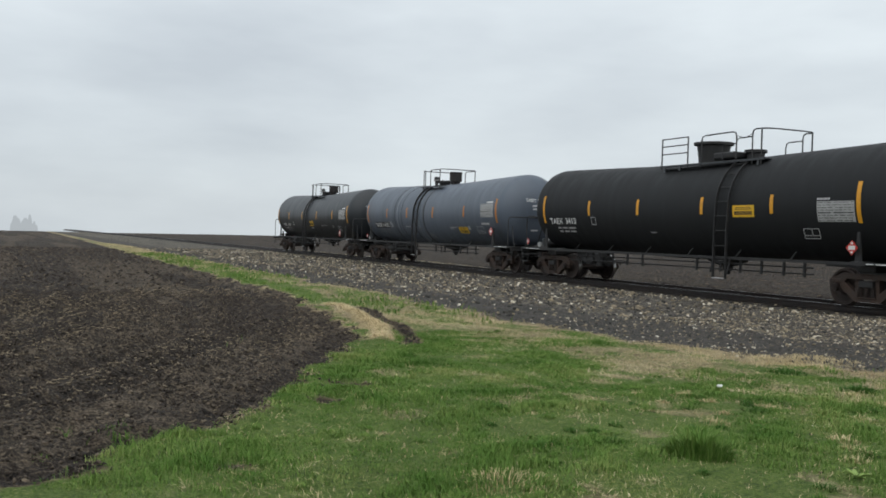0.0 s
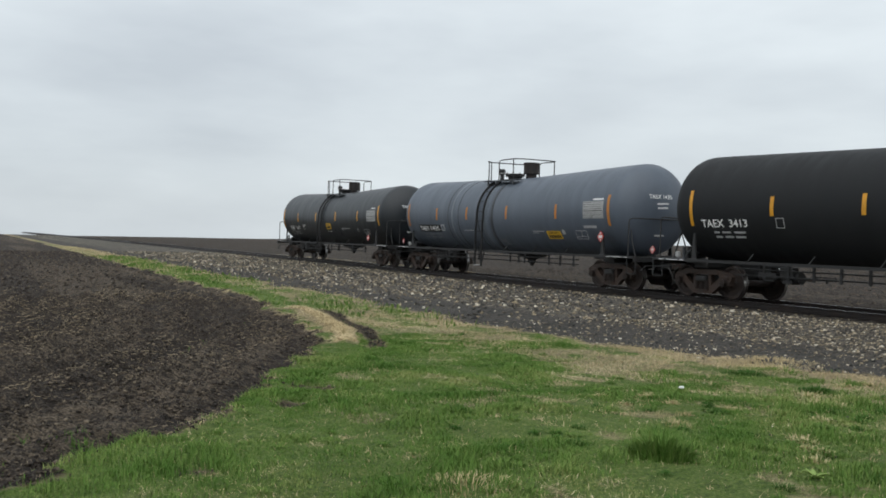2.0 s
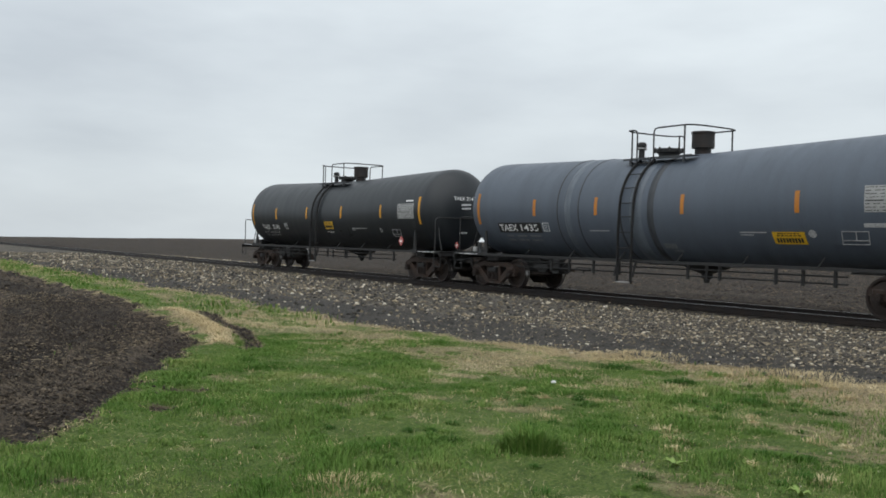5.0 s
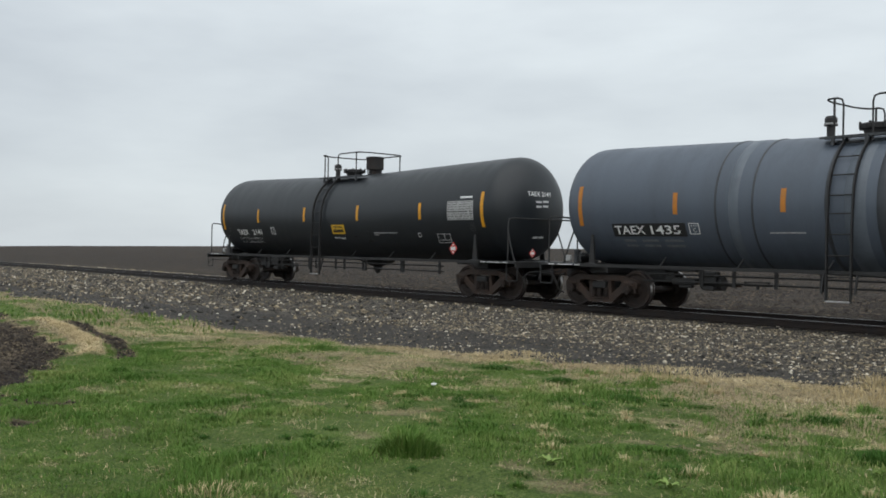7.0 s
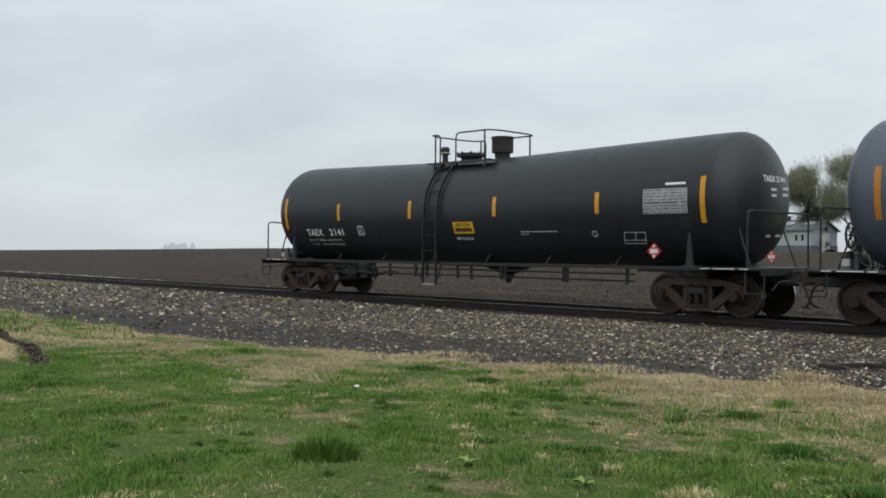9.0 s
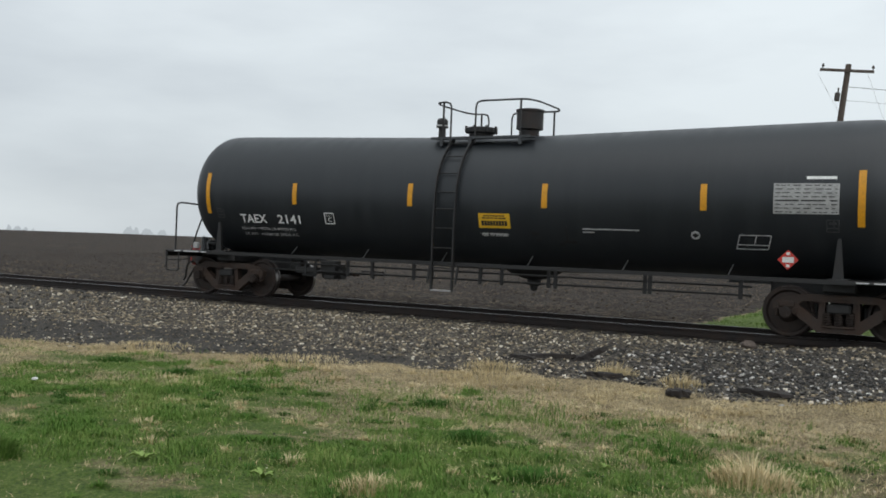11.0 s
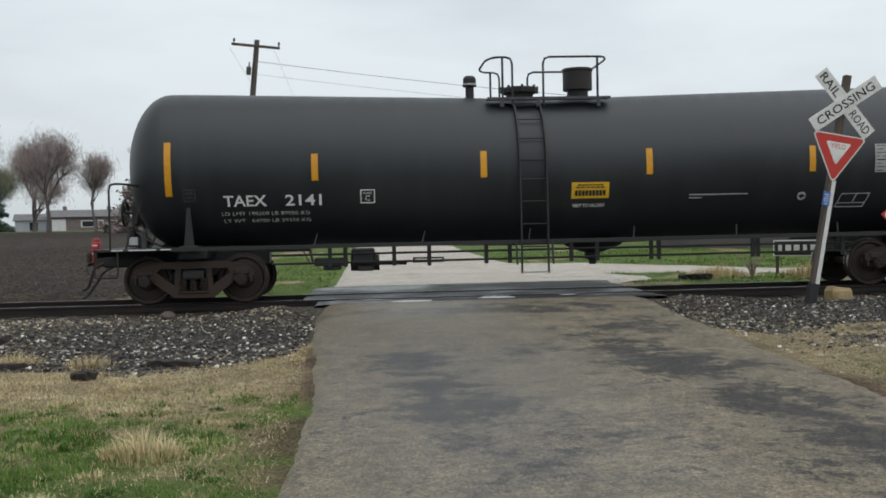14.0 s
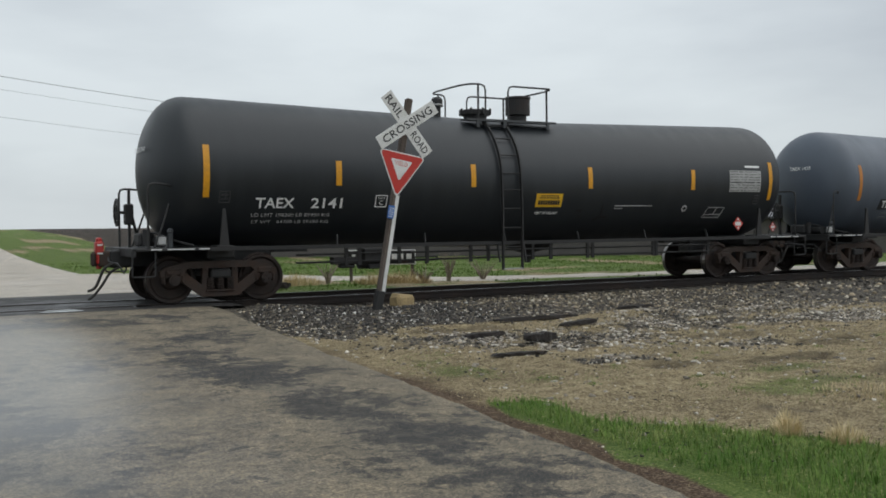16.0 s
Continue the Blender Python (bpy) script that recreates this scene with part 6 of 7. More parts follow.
# knots of taller grass and low broad-leaved weeds through the thin lawn
def knots(name, n, x0, x1, y0, y1, seed, each, tall, mat, label):
    rng = np.random.default_rng(seed)
    cx, cy = rng.uniform(x0, x1, n), rng.uniform(y0, y1, n)
    ok = (cover(cx, cy)[0] + cover(cx, cy)[1] < 0.3) & (off_road(cx, cy) > 0.5)
    cx, cy = cx[ok], cy[ok]
    r = rng.uniform(0.05, 0.16, len(cx))
    m = len(cx) * each
    k = np.repeat(np.arange(len(cx)), each)
    q, a = np.sqrt(rng.random(m)), rng.uniform(0, 6.283, m)
    x, y = cx[k] + r[k] * q * np.cos(a), cy[k] + 0.8 * r[k] * q * np.sin(a)
    h = tall * (0.5 + r[k] / 0.16) * rng.uniform(0.4, 1.1, m) * (1.15 - 0.8 * q)
    return scatter(name, blade_shapes((0.3, 0.6, 1.0), 0.0022), np.stack([x, y, height(x, y) - 0.006], 1), a - 1.57 + rng.normal(0, 0.6, m), np.stack([rng.uniform(0.8, 1.5, m), h, h], 1), mat, label, "grass")


rng_ridge = np.random.default_rng(79)
rx = rng_ridge.uniform(-20.0, -12.9, 5200)
ry = soil_edge(rx) + 0.45 / np.cos(np.arctan(np.gradient(np.interp(np.linspace(-20.0, -12.9, 72), EDGE_X, EDGE_Y), 0.1).mean())) + rng_ridge.normal(0, 0.09, len(rx))
rh = 0.07 * rng_ridge.uniform(0.4, 1.2, len(rx))
scatter("ridge_straw", blade_shapes((0.4, 0.9, 1.4), 0.0030), np.stack([rx, ry, height(rx, ry) - 0.004], 1), rng_ridge.uniform(0, 6.283, len(rx)), np.stack([rng_ridge.uniform(1.0, 2.0, len(rx)), rh * 1.5, rh * 0.6], 1), M_STRAW, "pale straw on the ridge where the field turns", "dry grass")
knots("grass_knots", 150, -7.5, -0.3, 3.6, 9.2, 75, 130, 0.060, M_WEED, "small dark green knots of grass through the thin lawn")
knots("lawn_knots", 110, -11.5, -2.5, 1.5, 7.5, 76, 110, 0.060, M_BLADE, "taller knots of grass in the lawn")
knots("straw_knots", 90, -8.0, -0.2, 5.5, 11.0, 77, 90, 0.075, M_STRAW, "small bleached knots of old grass")
knots("edge_knots", 60, 5.6, 13.0, 5.0, 12.0, 78, 60, 0.045, M_BLADE, "sparse green knots in the dirt")


def rosette(x, y, size, seed):
    """A pale weed with a ring of broad leaves."""
    rng = random.Random(seed)
    w = thing("weed", "pale yellow-green broad-leaved weed in the lawn", "weed", Matrix.Translation((x, y, float(height(np.array([x]), np.array([y]))[0]))), group="weeds in the lawn")
    for k in range(9):
        a, l, rise = k * 0.698 + rng.uniform(-0.2, 0.2), size * rng.uniform(0.7, 1.1), rng.uniform(0.35, 0.95)
        bm = bmesh.new()
        d, side = Vector((math.cos(a), math.sin(a), 0)), Vector((-math.sin(a), math.cos(a), 0))
        spine = [Vector((0, 0, 0.005)), d * l * 0.4 + Vector((0, 0, l * 0.55 * rise)), d * l * 0.8 + Vector((0, 0, l * 0.75 * rise)), d * l + Vector((0, 0, l * 0.6 * rise))]
        rows = [[bm.verts.new(p + side * l * wd * e + Vector((0, 0, 0.012 * abs(e)))) for e in (-1, 0, 1)] for p, wd in zip(spine, (0.04, 0.16, 0.15, 0.03))]
        for p, q in zip(rows, rows[1:]):
            for j in range(2):
                bm.faces.new((p[j], p[j + 1], q[j + 1], q[j]))
        part("leaf", bm, M_PALELEAF, w, smooth=True)


M_PALELEAF = leaf_material("pale_weed_leaf", [(0.1, (0.19, 0.29, 0.075)), (0.9, (0.36, 0.44, 0.16))], 0.6)
for k, (x, y, size) in enumerate(((-4.52, 5.19, 0.085), (-3.57, 5.28, 0.08), (-2.35, 6.1, 0.055), (-1.5, 5.6, 0.055), (-2.9, 6.8, 0.06), (-1.9, 7.0, 0.05))):
    rosette(x, y, size, 300 + k)


def pebbles(seed, k=6, rough=0.42):
    rng = np.random.default_rng(seed)
    out = []
    faces = [(0, 3, 2, 1), (4, 5, 6, 7), (0, 1, 5, 4), (1, 2, 6, 5), (2, 3, 7, 6), (3, 0, 4, 7)]
    for _ in range(k):
        v = np.array([(-1, -1, -0.7), (1, -1, -0.7), (1, 1, -0.7), (-1, 1, -0.7), (-0.7, -0.7, 0.7), (0.7, -0.7, 0.7), (0.7, 0.7, 0.7), (-0.7, 0.7, 0.7)]) * 0.5
        v = v + rng.normal(0, rough * 0.5, v.shape)
        out.append((v, faces))
    return out


def island_stone(name, stops, rough):
    m, nodes, links, b = material(name, rough, 0, 0.4)
    rnd = nodes.new("ShaderNodeNewGeometry").outputs["Random Per Island"]
    co = nodes.new("ShaderNodeTexCoord").outputs["Object"]
    n = noise_node(nodes, links, 25, 4, 0.6, co)
    col = ramp_node(nodes, links, rnd, stops).outputs["Color"]
    g = ramp_node(nodes, links, n.outputs["Fac"], [(0.3, (0.7, 0.7, 0.7)), (0.7, (1.25, 1.25, 1.25))]).outputs["Color"]
    links.new(mix_node(nodes, links, 1.0, col, g, "MULTIPLY"), b.inputs["Base Color"])
    bump_node(nodes, links, b, n.outputs["Fac"], 0.5, 0.01)
    return m


M_STONE = island_stone("ballast_stone", [(0.0, (0.022, 0.021, 0.020)), (0.42, (0.080, 0.071, 0.058)), (0.68, (0.22, 0.175, 0.112)), (0.88, (0.46, 0.375, 0.25)), (1.0, (0.78, 0.72, 0.60))], 0.75)
M_DARKSTONE = island_stone("dark_wet_stone", [(0.0, (0.014, 0.014, 0.014)), (0.5, (0.040, 0.037, 0.034)), (0.84, (0.085, 0.074, 0.063)), (0.92, (0.34, 0.32, 0.29)), (1.0, (0.80, 0.78, 0.73))], 0.6)
M_PALESTONE = island_stone("pale_limestone_chip", [(0.0, (0.16, 0.14, 0.115)), (0.5, (0.36, 0.32, 0.265)), (1.0, (0.68, 0.63, 0.55))], 0.8)
M_CLOD = island_stone("soil_clod", [(0.0, (0.016, 0.012, 0.009)), (0.4, (0.038, 0.029, 0.022)), (0.8, (0.085, 0.065, 0.048)), (1.0, (0.20, 0.16, 0.11))], 0.95)
M_CHAFF = island_stone("corn_stubble", [(0.0, (0.13, 0.10, 0.06)), (1.0, (0.36, 0.29, 0.19))], 0.9)


def stones(name, n, x0, x1, y0, y1, seed, keep, smallest, largest, mat, label, category, flat=0.75, sink=0.2):
    x, y, z, rng = thrown(n, x0, x1, y0, y1, seed, keep)
    s = smallest + (largest - smallest) * rng.random(len(x)) ** 2.2
    size = np.stack([s * rng.uniform(0.8, 1.4, len(x)), s * rng.uniform(0.7, 1.1, len(x)), s * flat * rng.uniform(0.7, 1.1, len(x))], 1)
    return scatter(name, pebbles(seed), np.stack([x, y, z + size[:, 2] * (0.5 - sink)], 1), rng.uniform(0, 6.283, len(x)), size, mat, label, category)


def ballast_at(x, y):
    return cover(x, y)[1] * off_road(x, y) * (1 - 0.72 * cinders(x, y)) * (1 - 0.75 * (np.abs(y - TRACK_Y) < 1.25))


def dark_heap(x, y):
    west = np.exp(-((x + 2.0) / 1.9) ** 2 - ((y - 13.9) / 2.2) ** 2)
    east = np.exp(-((x - 7.8) / 1.8) ** 2 - ((y - 15.6) / 1.8) ** 2)
    return np.clip(1.6 * np.maximum(west, east), 0, 1) * cover(x, y)[1] * off_road(x, y)


stones("ballast", 125000, -16, 17, 9.0, 22.6, 21, lambda x, y: ballast_at(x, y) * (1 - 0.75 * dark_heap(x, y)), 0.011, 0.044, M_STONE, "mixed grey and tan ballast stones beside the rails", "ballast")
stones("dark_ballast", 60000, -6, 11, 10.5, 18.6, 22, dark_heap, 0.012, 0.050, M_DARKSTONE, "dark wet ballast with white chips near the crossing", "ballast")
stones("far_ballast", 26000, -75, -16, 8.5, 22.6, 23, ballast_at, 0.03, 0.09, M_STONE, "grey ballast along the line", "ballast")
stones("east_ballast", 9000, 17, 60, 11.0, 22.6, 24, ballast_at, 0.03, 0.09, M_STONE, "grey ballast along the line", "ballast")
stones("grit", 30000, -12, 15, 5.0, 18, 25, lambda x, y: (0.10 + 0.5 * (x > 5) + 0.25 * (x < 0) * (x > -0.7)) * (1 - cover(x, y)[0]) * off_road(x, y), 0.006, 0.024, M_STONE, "loose grit over the verge", "gravel")
stones("pale_gravel", 48000, 5.3, 18, 6.0, 15, 29, lambda x, y: np.clip(blot(x, y, PALE_GRAVEL) * 0.9 + 0.05, 0, 1) * ease(0.35, 0.6, fbm(x * 2.1, y * 2.1, 58)) * off_road(x, y), 0.012, 0.05, M_PALESTONE, "whitish crushed limestone strewn over dirt", "gravel")
stones("soil_clods", 150000, -24, -4.5, -1.5, 7.5, 26, lambda x, y: cover(x, y)[0] * ease(0.15, 0.5, 1 - fbm(x * 0.35, y * 0.9, 93)), 0.006, 0.034, M_CLOD, "dark crumbly clods of ploughed soil", "soil", 0.8)
stones("far_clods", 14000, -70, -24, -6, 7.5, 27, lambda x, y: cover(x, y)[0], 0.025, 0.085, M_CLOD, "dark crumbly clods of ploughed soil", "soil", 0.7)
stones("north_clods", 20000, -45, -4, 22.4, 60, 28, lambda x, y: cover(x, y)[0], 0.02, 0.065, M_CLOD, "brown clods in the field beyond the track", "soil", 0.7)


def chaff(name, n, x0, x1, y0, y1, seed, long):
    x, y, z, rng = thrown(n, x0, x1, y0, y1, seed, lambda x, y: cover(x, y)[0] * ease(0.40, 0.62, fbm(x * 0.25, edge_distance(x, y) * 1.0, 95)))
    far = 1 + 0.05 * np.hypot(x, y)
    size = np.stack([long * rng.uniform(0.2, 0.9, len(x)), 0.0035 * far * rng.uniform(0.6, 1.4, len(x)), 0.005 * far], 1)
    return scatter(name, pebbles(seed, 3, 0.1), np.stack([x, y, z + 0.035], 1), rng.normal(0.4, 0.8, len(x)), size, M_CHAFF, "pale bits of last year's stalks in the soil", "stubble")


chaff("stubble", 17000, -26, -4.5, -2.5, 8.0, 41, 0.08)
chaff("north_stubble", 6000, -40, -4, 22.4, 55, 42, 0.12)
# ---- beyond the track: poles, wires, houses, trees ----
def lie(x, y):
    return float(height(np.array([float(x)]), np.array([float(y)]))[0])


M_GLASS = weathered("insulator_glaze", (0.05, 0.04, 0.035), (0.09, 0.08, 0.07), 0.2, 0, 60, 5, 0.4, 0.1)
M_WIRE = weathered("dull_wire", (0.06, 0.06, 0.06), (0.1, 0.1, 0.1), 0.5, 0.6, 60, 5, 0.4, 0.1)
M_GUARD = weathered("yellow_guy_guard", (0.62, 0.52, 0.04), (0.45, 0.38, 0.06), 0.5, 0, 60, 5, 0.4, 0.1)


def utility_pole(x, y, tall, lean, label, box_on=True):
    p = thing("utility_pole", label, "utility pole", Matrix.Translation((x, y, lie(x, y))) @ Matrix.Rotation(radians(lean), 4, "Y"), group="utility poles")
    bm = bmesh.new()
    rod(bm, (0, 0, -0.3), (0, 0, tall), 0.17, 14, 0.11)
    part("pole", bm, M_POLE, p)
    bm = bmesh.new()
    box(bm, (-0.02, -0.13, tall - 0.28), (2.05, 0.09, 0.11), None, 0.008)
    arm = part("crossarm", bm, M_POLE, p)
    for e in (-0.95, 0.95):
        bm = bmesh.new()
        turned(bm, [(0.02, 0), (0.02, 0.06), (0.05, 0.08), (0.055, 0.14), (0.03, 0.2), (0.001, 0.21)], 10, Matrix.Translation((e, -0.13, tall - 0.23)))
        part("insulator", bm, M_GLASS, arm)
    if box_on:
        bm = bmesh.new()
        box(bm, (-0.24, -0.05, tall - 1.35), (0.2, 0.22, 0.34), None, 0.03)
        rod(bm, (-0.24, -0.05, tall - 1.2), (-0.24, -0.05, tall - 0.98), 0.035, 8)
        part("cutout", bm, M_GLASS, p)
    return p


def strung(name, a, b, sag, r, label):
    a, b = Vector(a), Vector(b)
    pts = [a.lerp(b, k / 24) - Vector((0, 0, sag * 4 * (k / 24) * (1 - k / 24))) for k in range(25)]
    bm = bmesh.new()
    tube(bm, pts, r, 5)
    return tagged(link_mesh(name, bm, M_WIRE), label, "wire")


utility_pole(-5.12, 42.2, 9.75, 6.0, "leaning weathered timber pole with a crossarm")
utility_pole(-5.2, 100.4, 9.1, 4.0, "distant timber pole with a crossarm", False)
utility_pole(-5.4, 157.5, 8.9, 1.0, "distant timber pole with a crossarm", False)
utility_pole(-5.3, 217.0, 8.8, 0.0, "distant timber pole with a crossarm", False)
utility_pole(42.0, 60.5, 8.7, 0.0, "distant timber pole with a crossarm", False)
strung("overhead_wire", (-4.3, 42.2, 8.75), (41.9, 60.4, 8.3), 0.8, 0.011, "thin overhead wire sagging between poles")
strung("overhead_wire", (-4.35, 42.2, 8.2), (41.9, 60.4, 7.7), 0.8, 0.006, "thin overhead wire sagging between poles")
strung("overhead_wire", (-4.6, 42.2, 7.1), (41.9, 60.4, 6.6), 0.9, 0.006, "thin overhead wire sagging between poles")
strung("overhead_wire", (-5.25, 42.1, 9.3), (-5.6, 100.3, 9.2), 0.8, 0.005, "thin overhead wire sagging between poles")
strung("overhead_wire", (-3.35, 42.1, 9.15), (-3.8, 100.3, 9.2), 0.8, 0.005, "thin overhead wire sagging between poles")
guy = thing("guy_guard", "yellow plastic guard on a pole's guy wire", "guy guard", Matrix.Translation((-5.4, 48.0, lie(-5.4, 48.0))))
bm = bmesh.new()
rod(bm, (0, 0, 0.02), (0.02, -0.1, 0.85), 0.06, 8)
part("guard", bm, M_GUARD, guy)
bm = bmesh.new()
rod(bm, (0, 0, -0.1), (0.6, -5.2, 6.6), 0.008, 5)
part("guy_wire", bm, M_WIRE, guy)
# two leaning buried-line markers with yellow caps beside the far road
M_CAP = weathered("pale_yellow_cap", (0.74, 0.68, 0.30), (0.6, 0.52, 0.14), 0.5, 0, 60, 5, 0.5, 0.1)
for dx, lean, tall, wide, post_mat, cap_mat, label in ((0.0, -13, 1.20, 0.33, M_FRAME, M_CAP, "leaning black marker post with a pale yellow cap"), (-0.12, -26, 0.95, 0.26, M_POLE, M_GUARD, "thin leaning marker post with a yellow cap")):
    mk = thing("marker_post", label, "marker post", Matrix.Translation((-2.0 + dx, 43.1 + dx * 3, lie(-2.0, 43.1))) @ Matrix.Rotation(radians(lean), 4, "Y"), group="marker posts")
    bm = bmesh.new()
    rod(bm, (0, 0, -0.2), (0, 0, tall - 0.1), 0.06 if wide > 0.3 else 0.03, 10)
    part("post", bm, post_mat, mk)
    bm = bmesh.new()
    turned(bm, [(wide * 0.8, tall - 0.14), (wide, tall - 0.10), (wide, tall + 0.02), (wide * 0.7, tall + 0.10), (0.001, tall + 0.12)], 16)
    part("cap", bm, cap_mat, mk)

# the metal shed across the field
M_SIDING = weathered("pale_metal_siding", (0.42, 0.45, 0.48), (0.33, 0.35, 0.38), 0.5, 0, 30, 0.6, 0.6, 0.1)
M_ROOF = weathered("grey_metal_roof", (0.17, 0.17, 0.185), (0.11, 0.11, 0.12), 0.45, 0.2, 30, 0.6, 0.6, 0.1)
M_WAINSCOT = weathered("slate_wainscot", (0.12, 0.135, 0.16), (0.09, 0.10, 0.12), 0.6, 0, 30, 0.6, 0.6, 0.1)
M_SKYLIGHT = weathered("translucent_roof_sheet", (0.5, 0.5, 0.48), (0.4, 0.4, 0.38), 0.4, 0, 30, 2, 0.4, 0.05)
M_PANE = weathered("dark_window_glass", (0.02, 0.022, 0.025), (0.04, 0.042, 0.045), 0.12, 0, 30, 2, 0.3, 0.02)
# brick paled towards grey: the haze of distance is in its colour
M_BRICK = weathered("hazed_brick_wall", (0.20, 0.165, 0.15), (0.15, 0.125, 0.115), 0.85, 0, 25, 1.2, 0.8, 0.5, 0.01)
M_SHINGLE = weathered("grey_shingle_roof", (0.17, 0.165, 0.165), (0.12, 0.118, 0.118), 0.85, 0, 20, 1.0, 0.7, 0.5, 0.01)


def gabled(name, label, x, y, turn, long, deep, eave, ridge, wall, roof, overhang=0.35):
    """A gabled building: its long side along local x, front at local -y, corner at the right end of the front."""
    b = thing(name, label, "building", Matrix.Translation((x, y, lie(x, y) - 0.05)) @ Matrix.Rotation(radians(turn), 4, "Z"))
    bm = bmesh.new()
    slab(bm, [(0, 0), (deep, 0), (deep, eave), (deep / 2, ridge), (0, eave)], long, Matrix(((0, 0, -1, 0), (1, 0, 0, 0), (0, 1, 0, -0.1), (0, 0, 0, 1))))
    part("wall", bm, wall, b)
    slope = math.hypot(deep / 2, ridge - eave)
    ang = math.atan2(ridge - eave, deep / 2)
    r = None
    for s in (0, 1):
        bm = bmesh.new()
        box(bm, (0, 0, 0), (long + 2 * overhang, slope + overhang, 0.10))
        panel = part("roof", bm, roof, b)
        n = int(long / 1.2)
        for k in range(n):
            bm = bmesh.new()
            box(bm, (-long / 2 + (k + 0.5) * long / n, 0, 0.07), (0.06, slope + overhang, 0.05))
            part("roof_rib", bm, roof, panel)
        cy = deep / 4 if s == 0 else 3 * deep / 4
        off = -overhang / 2 * math.cos(ang) * (1 if s == 0 else -1)
        panel.matrix_basis = Matrix.Translation((-long / 2, cy + off, (eave + ridge) / 2 - 0.1 + 0.06 - overhang / 2 * math.sin(ang))) @ Matrix.Rotation(ang if s == 0 else -ang, 4, "X")
        r = r or panel
    return b, r


def opening(b, name, at, size, frame_mat, fill, label=""):
    """A framed door or window proud of the wall; size along local x or y by its axis."""
    bm = bmesh.new()
    box(bm, at, size, None, 0.01)
    f = part(name, bm, frame_mat, b, label)
    bm = bmesh.new()
    thin = min(range(3), key=lambda k: size[k])
    inner = [s * 0.78 for s in size]
    inner[thin] = size[thin] + 0.04
    box(bm, at, inner)
    part("pane" if "window" in name else "leaf", bm, fill, f)


shed, shed_roof = gabled("metal_shed", "long pale metal shed with a grey roof and skylights", -48.46, 110.0, 4.0, 12.0, 9.0, 2.75, 4.0, M_SIDING, M_ROOF)
bm = bmesh.new()
box(bm, (-6.0, -0.03, 0.35), (12.05, 0.06, 0.95))
part("wainscot", bm, M_WAINSCOT, shed, "slate-grey lower wall band")
bm = bmesh.new()
box(bm, (0.03, 4.5, 0.35), (0.06, 9.05, 0.95))
part("wainscot", bm, M_WAINSCOT, shed)
opening(shed, "shed_door", (0.06, 4.4, 1.2), (0.12, 3.2, 2.35), M_SIGN, M_SIGN, "white sliding door")
for x in (-1.7, -0.95):
    opening(shed, "window", (x, -0.05, 1.75), (0.42, 0.10, 1.0), M_SIGN, M_PANE)
for x in (-4.2, -1.6, 2.6, 5.0):
    bm = bmesh.new()
    box(bm, (x, 0.5, 0.13), (1.1, 1.5, 0.05))
    part("skylight", bm, M_SKYLIGHT, shed_roof)
bm = bmesh.new()
box(bm, (-4.9, 4.5, 4.1), (1.3, 0.9, 0.6), None, 0.03)
box(bm, (-4.9, 4.5, 4.45), (1.6, 1.2, 0.10), None, 0.02)
part("roof_vent", bm, M_ROOF, shed)

house, house_roof = gabled("farmhouse", "low brick farmhouse with a grey shingle roof", -44.5, 180.0, 14.0, 13.6, 8.5, 2.7, 3.9, M_BRICK, M_SHINGLE, 0.5)
for x, w in ((-2.4, 1.6), (-6.8, 2.4)):
    opening(house, "window", (x, -0.05, 1.25), (w, 0.10, 1.25), M_SIGN, M_PANE)
opening(house, "house_door", (-4.6, -0.05, 0.95), (1.0, 0.10, 2.0), M_SIGN, M_BRICK)
opening(house, "garage_door", (-11.9, -0.05, 1.1), (2.7, 0.10, 2.15), M_SIGN, M_SIGN, "white garage door")
for x in (-10.9, -3.2):
    bm = bmesh.new()
    box(bm, (x, 4.3, 4.1), (0.7, 0.6, 1.0), None, 0.02)
    part("chimney", bm, M_BRICK, house)
barn, barn_roof = gabled("outbuilding", "low pale outbuilding beside the farmhouse", -58.6, 182.0, 14.0, 6.4, 5.0, 2.2, 3.3, M_SIDING, M_SHINGLE)
opening(barn, "barn_door", (-3.2, -0.05, 0.95), (1.8, 0.10, 1.9), M_SIDING, M_PANE)

# the grain depot: a long dark building with its name board and lawn
M_CLAD = weathered("brown_grey_cladding", (0.105, 0.095, 0.09), (0.075, 0.068, 0.066), 0.7, 0, 25, 0.5, 0.7, 0.2)
depot, depot_roof = gabled("depot_building", "long low brown-grey depot building behind a lawn", 46.0, 30.5, -32.0, 36.0, 9.0, 2.0, 2.6, M_CLAD, M_ROOF)
board = thing("name_board", "black board with white lettering on two posts", "sign", Matrix.Translation((12.68, 25.92, lie(12.68, 25.92) - 0.08)) @ Matrix.Rotation(radians(-26), 4, "Z"))
bm = bmesh.new()
box(bm, (0, 0, 0.84), (2.00, 0.05, 0.44), None, 0.008)
face = part("board", bm, M_SIGN, board)
bm = bmesh.new()
box(bm, (0, -0.028, 0.84), (1.94, 0.006, 0.38))
part("panel", bm, M_INK, face)
for k in range(8):
    bm = bmesh.new()
    box(bm, (-0.82 + k * 0.215 + (0.12 if k > 4 else 0), -0.034, 0.85), (0.15 if k % 3 else 0.10, 0.006, 0.17))
    part("letter_bar", bm, M_SIGN, face)
for x in (-0.9, 0.9):
    bm = bmesh.new()
    box(bm, (x, 0.05, 0.42), (0.09, 0.05, 1.0))
    part("post", bm, M_POLE, board)


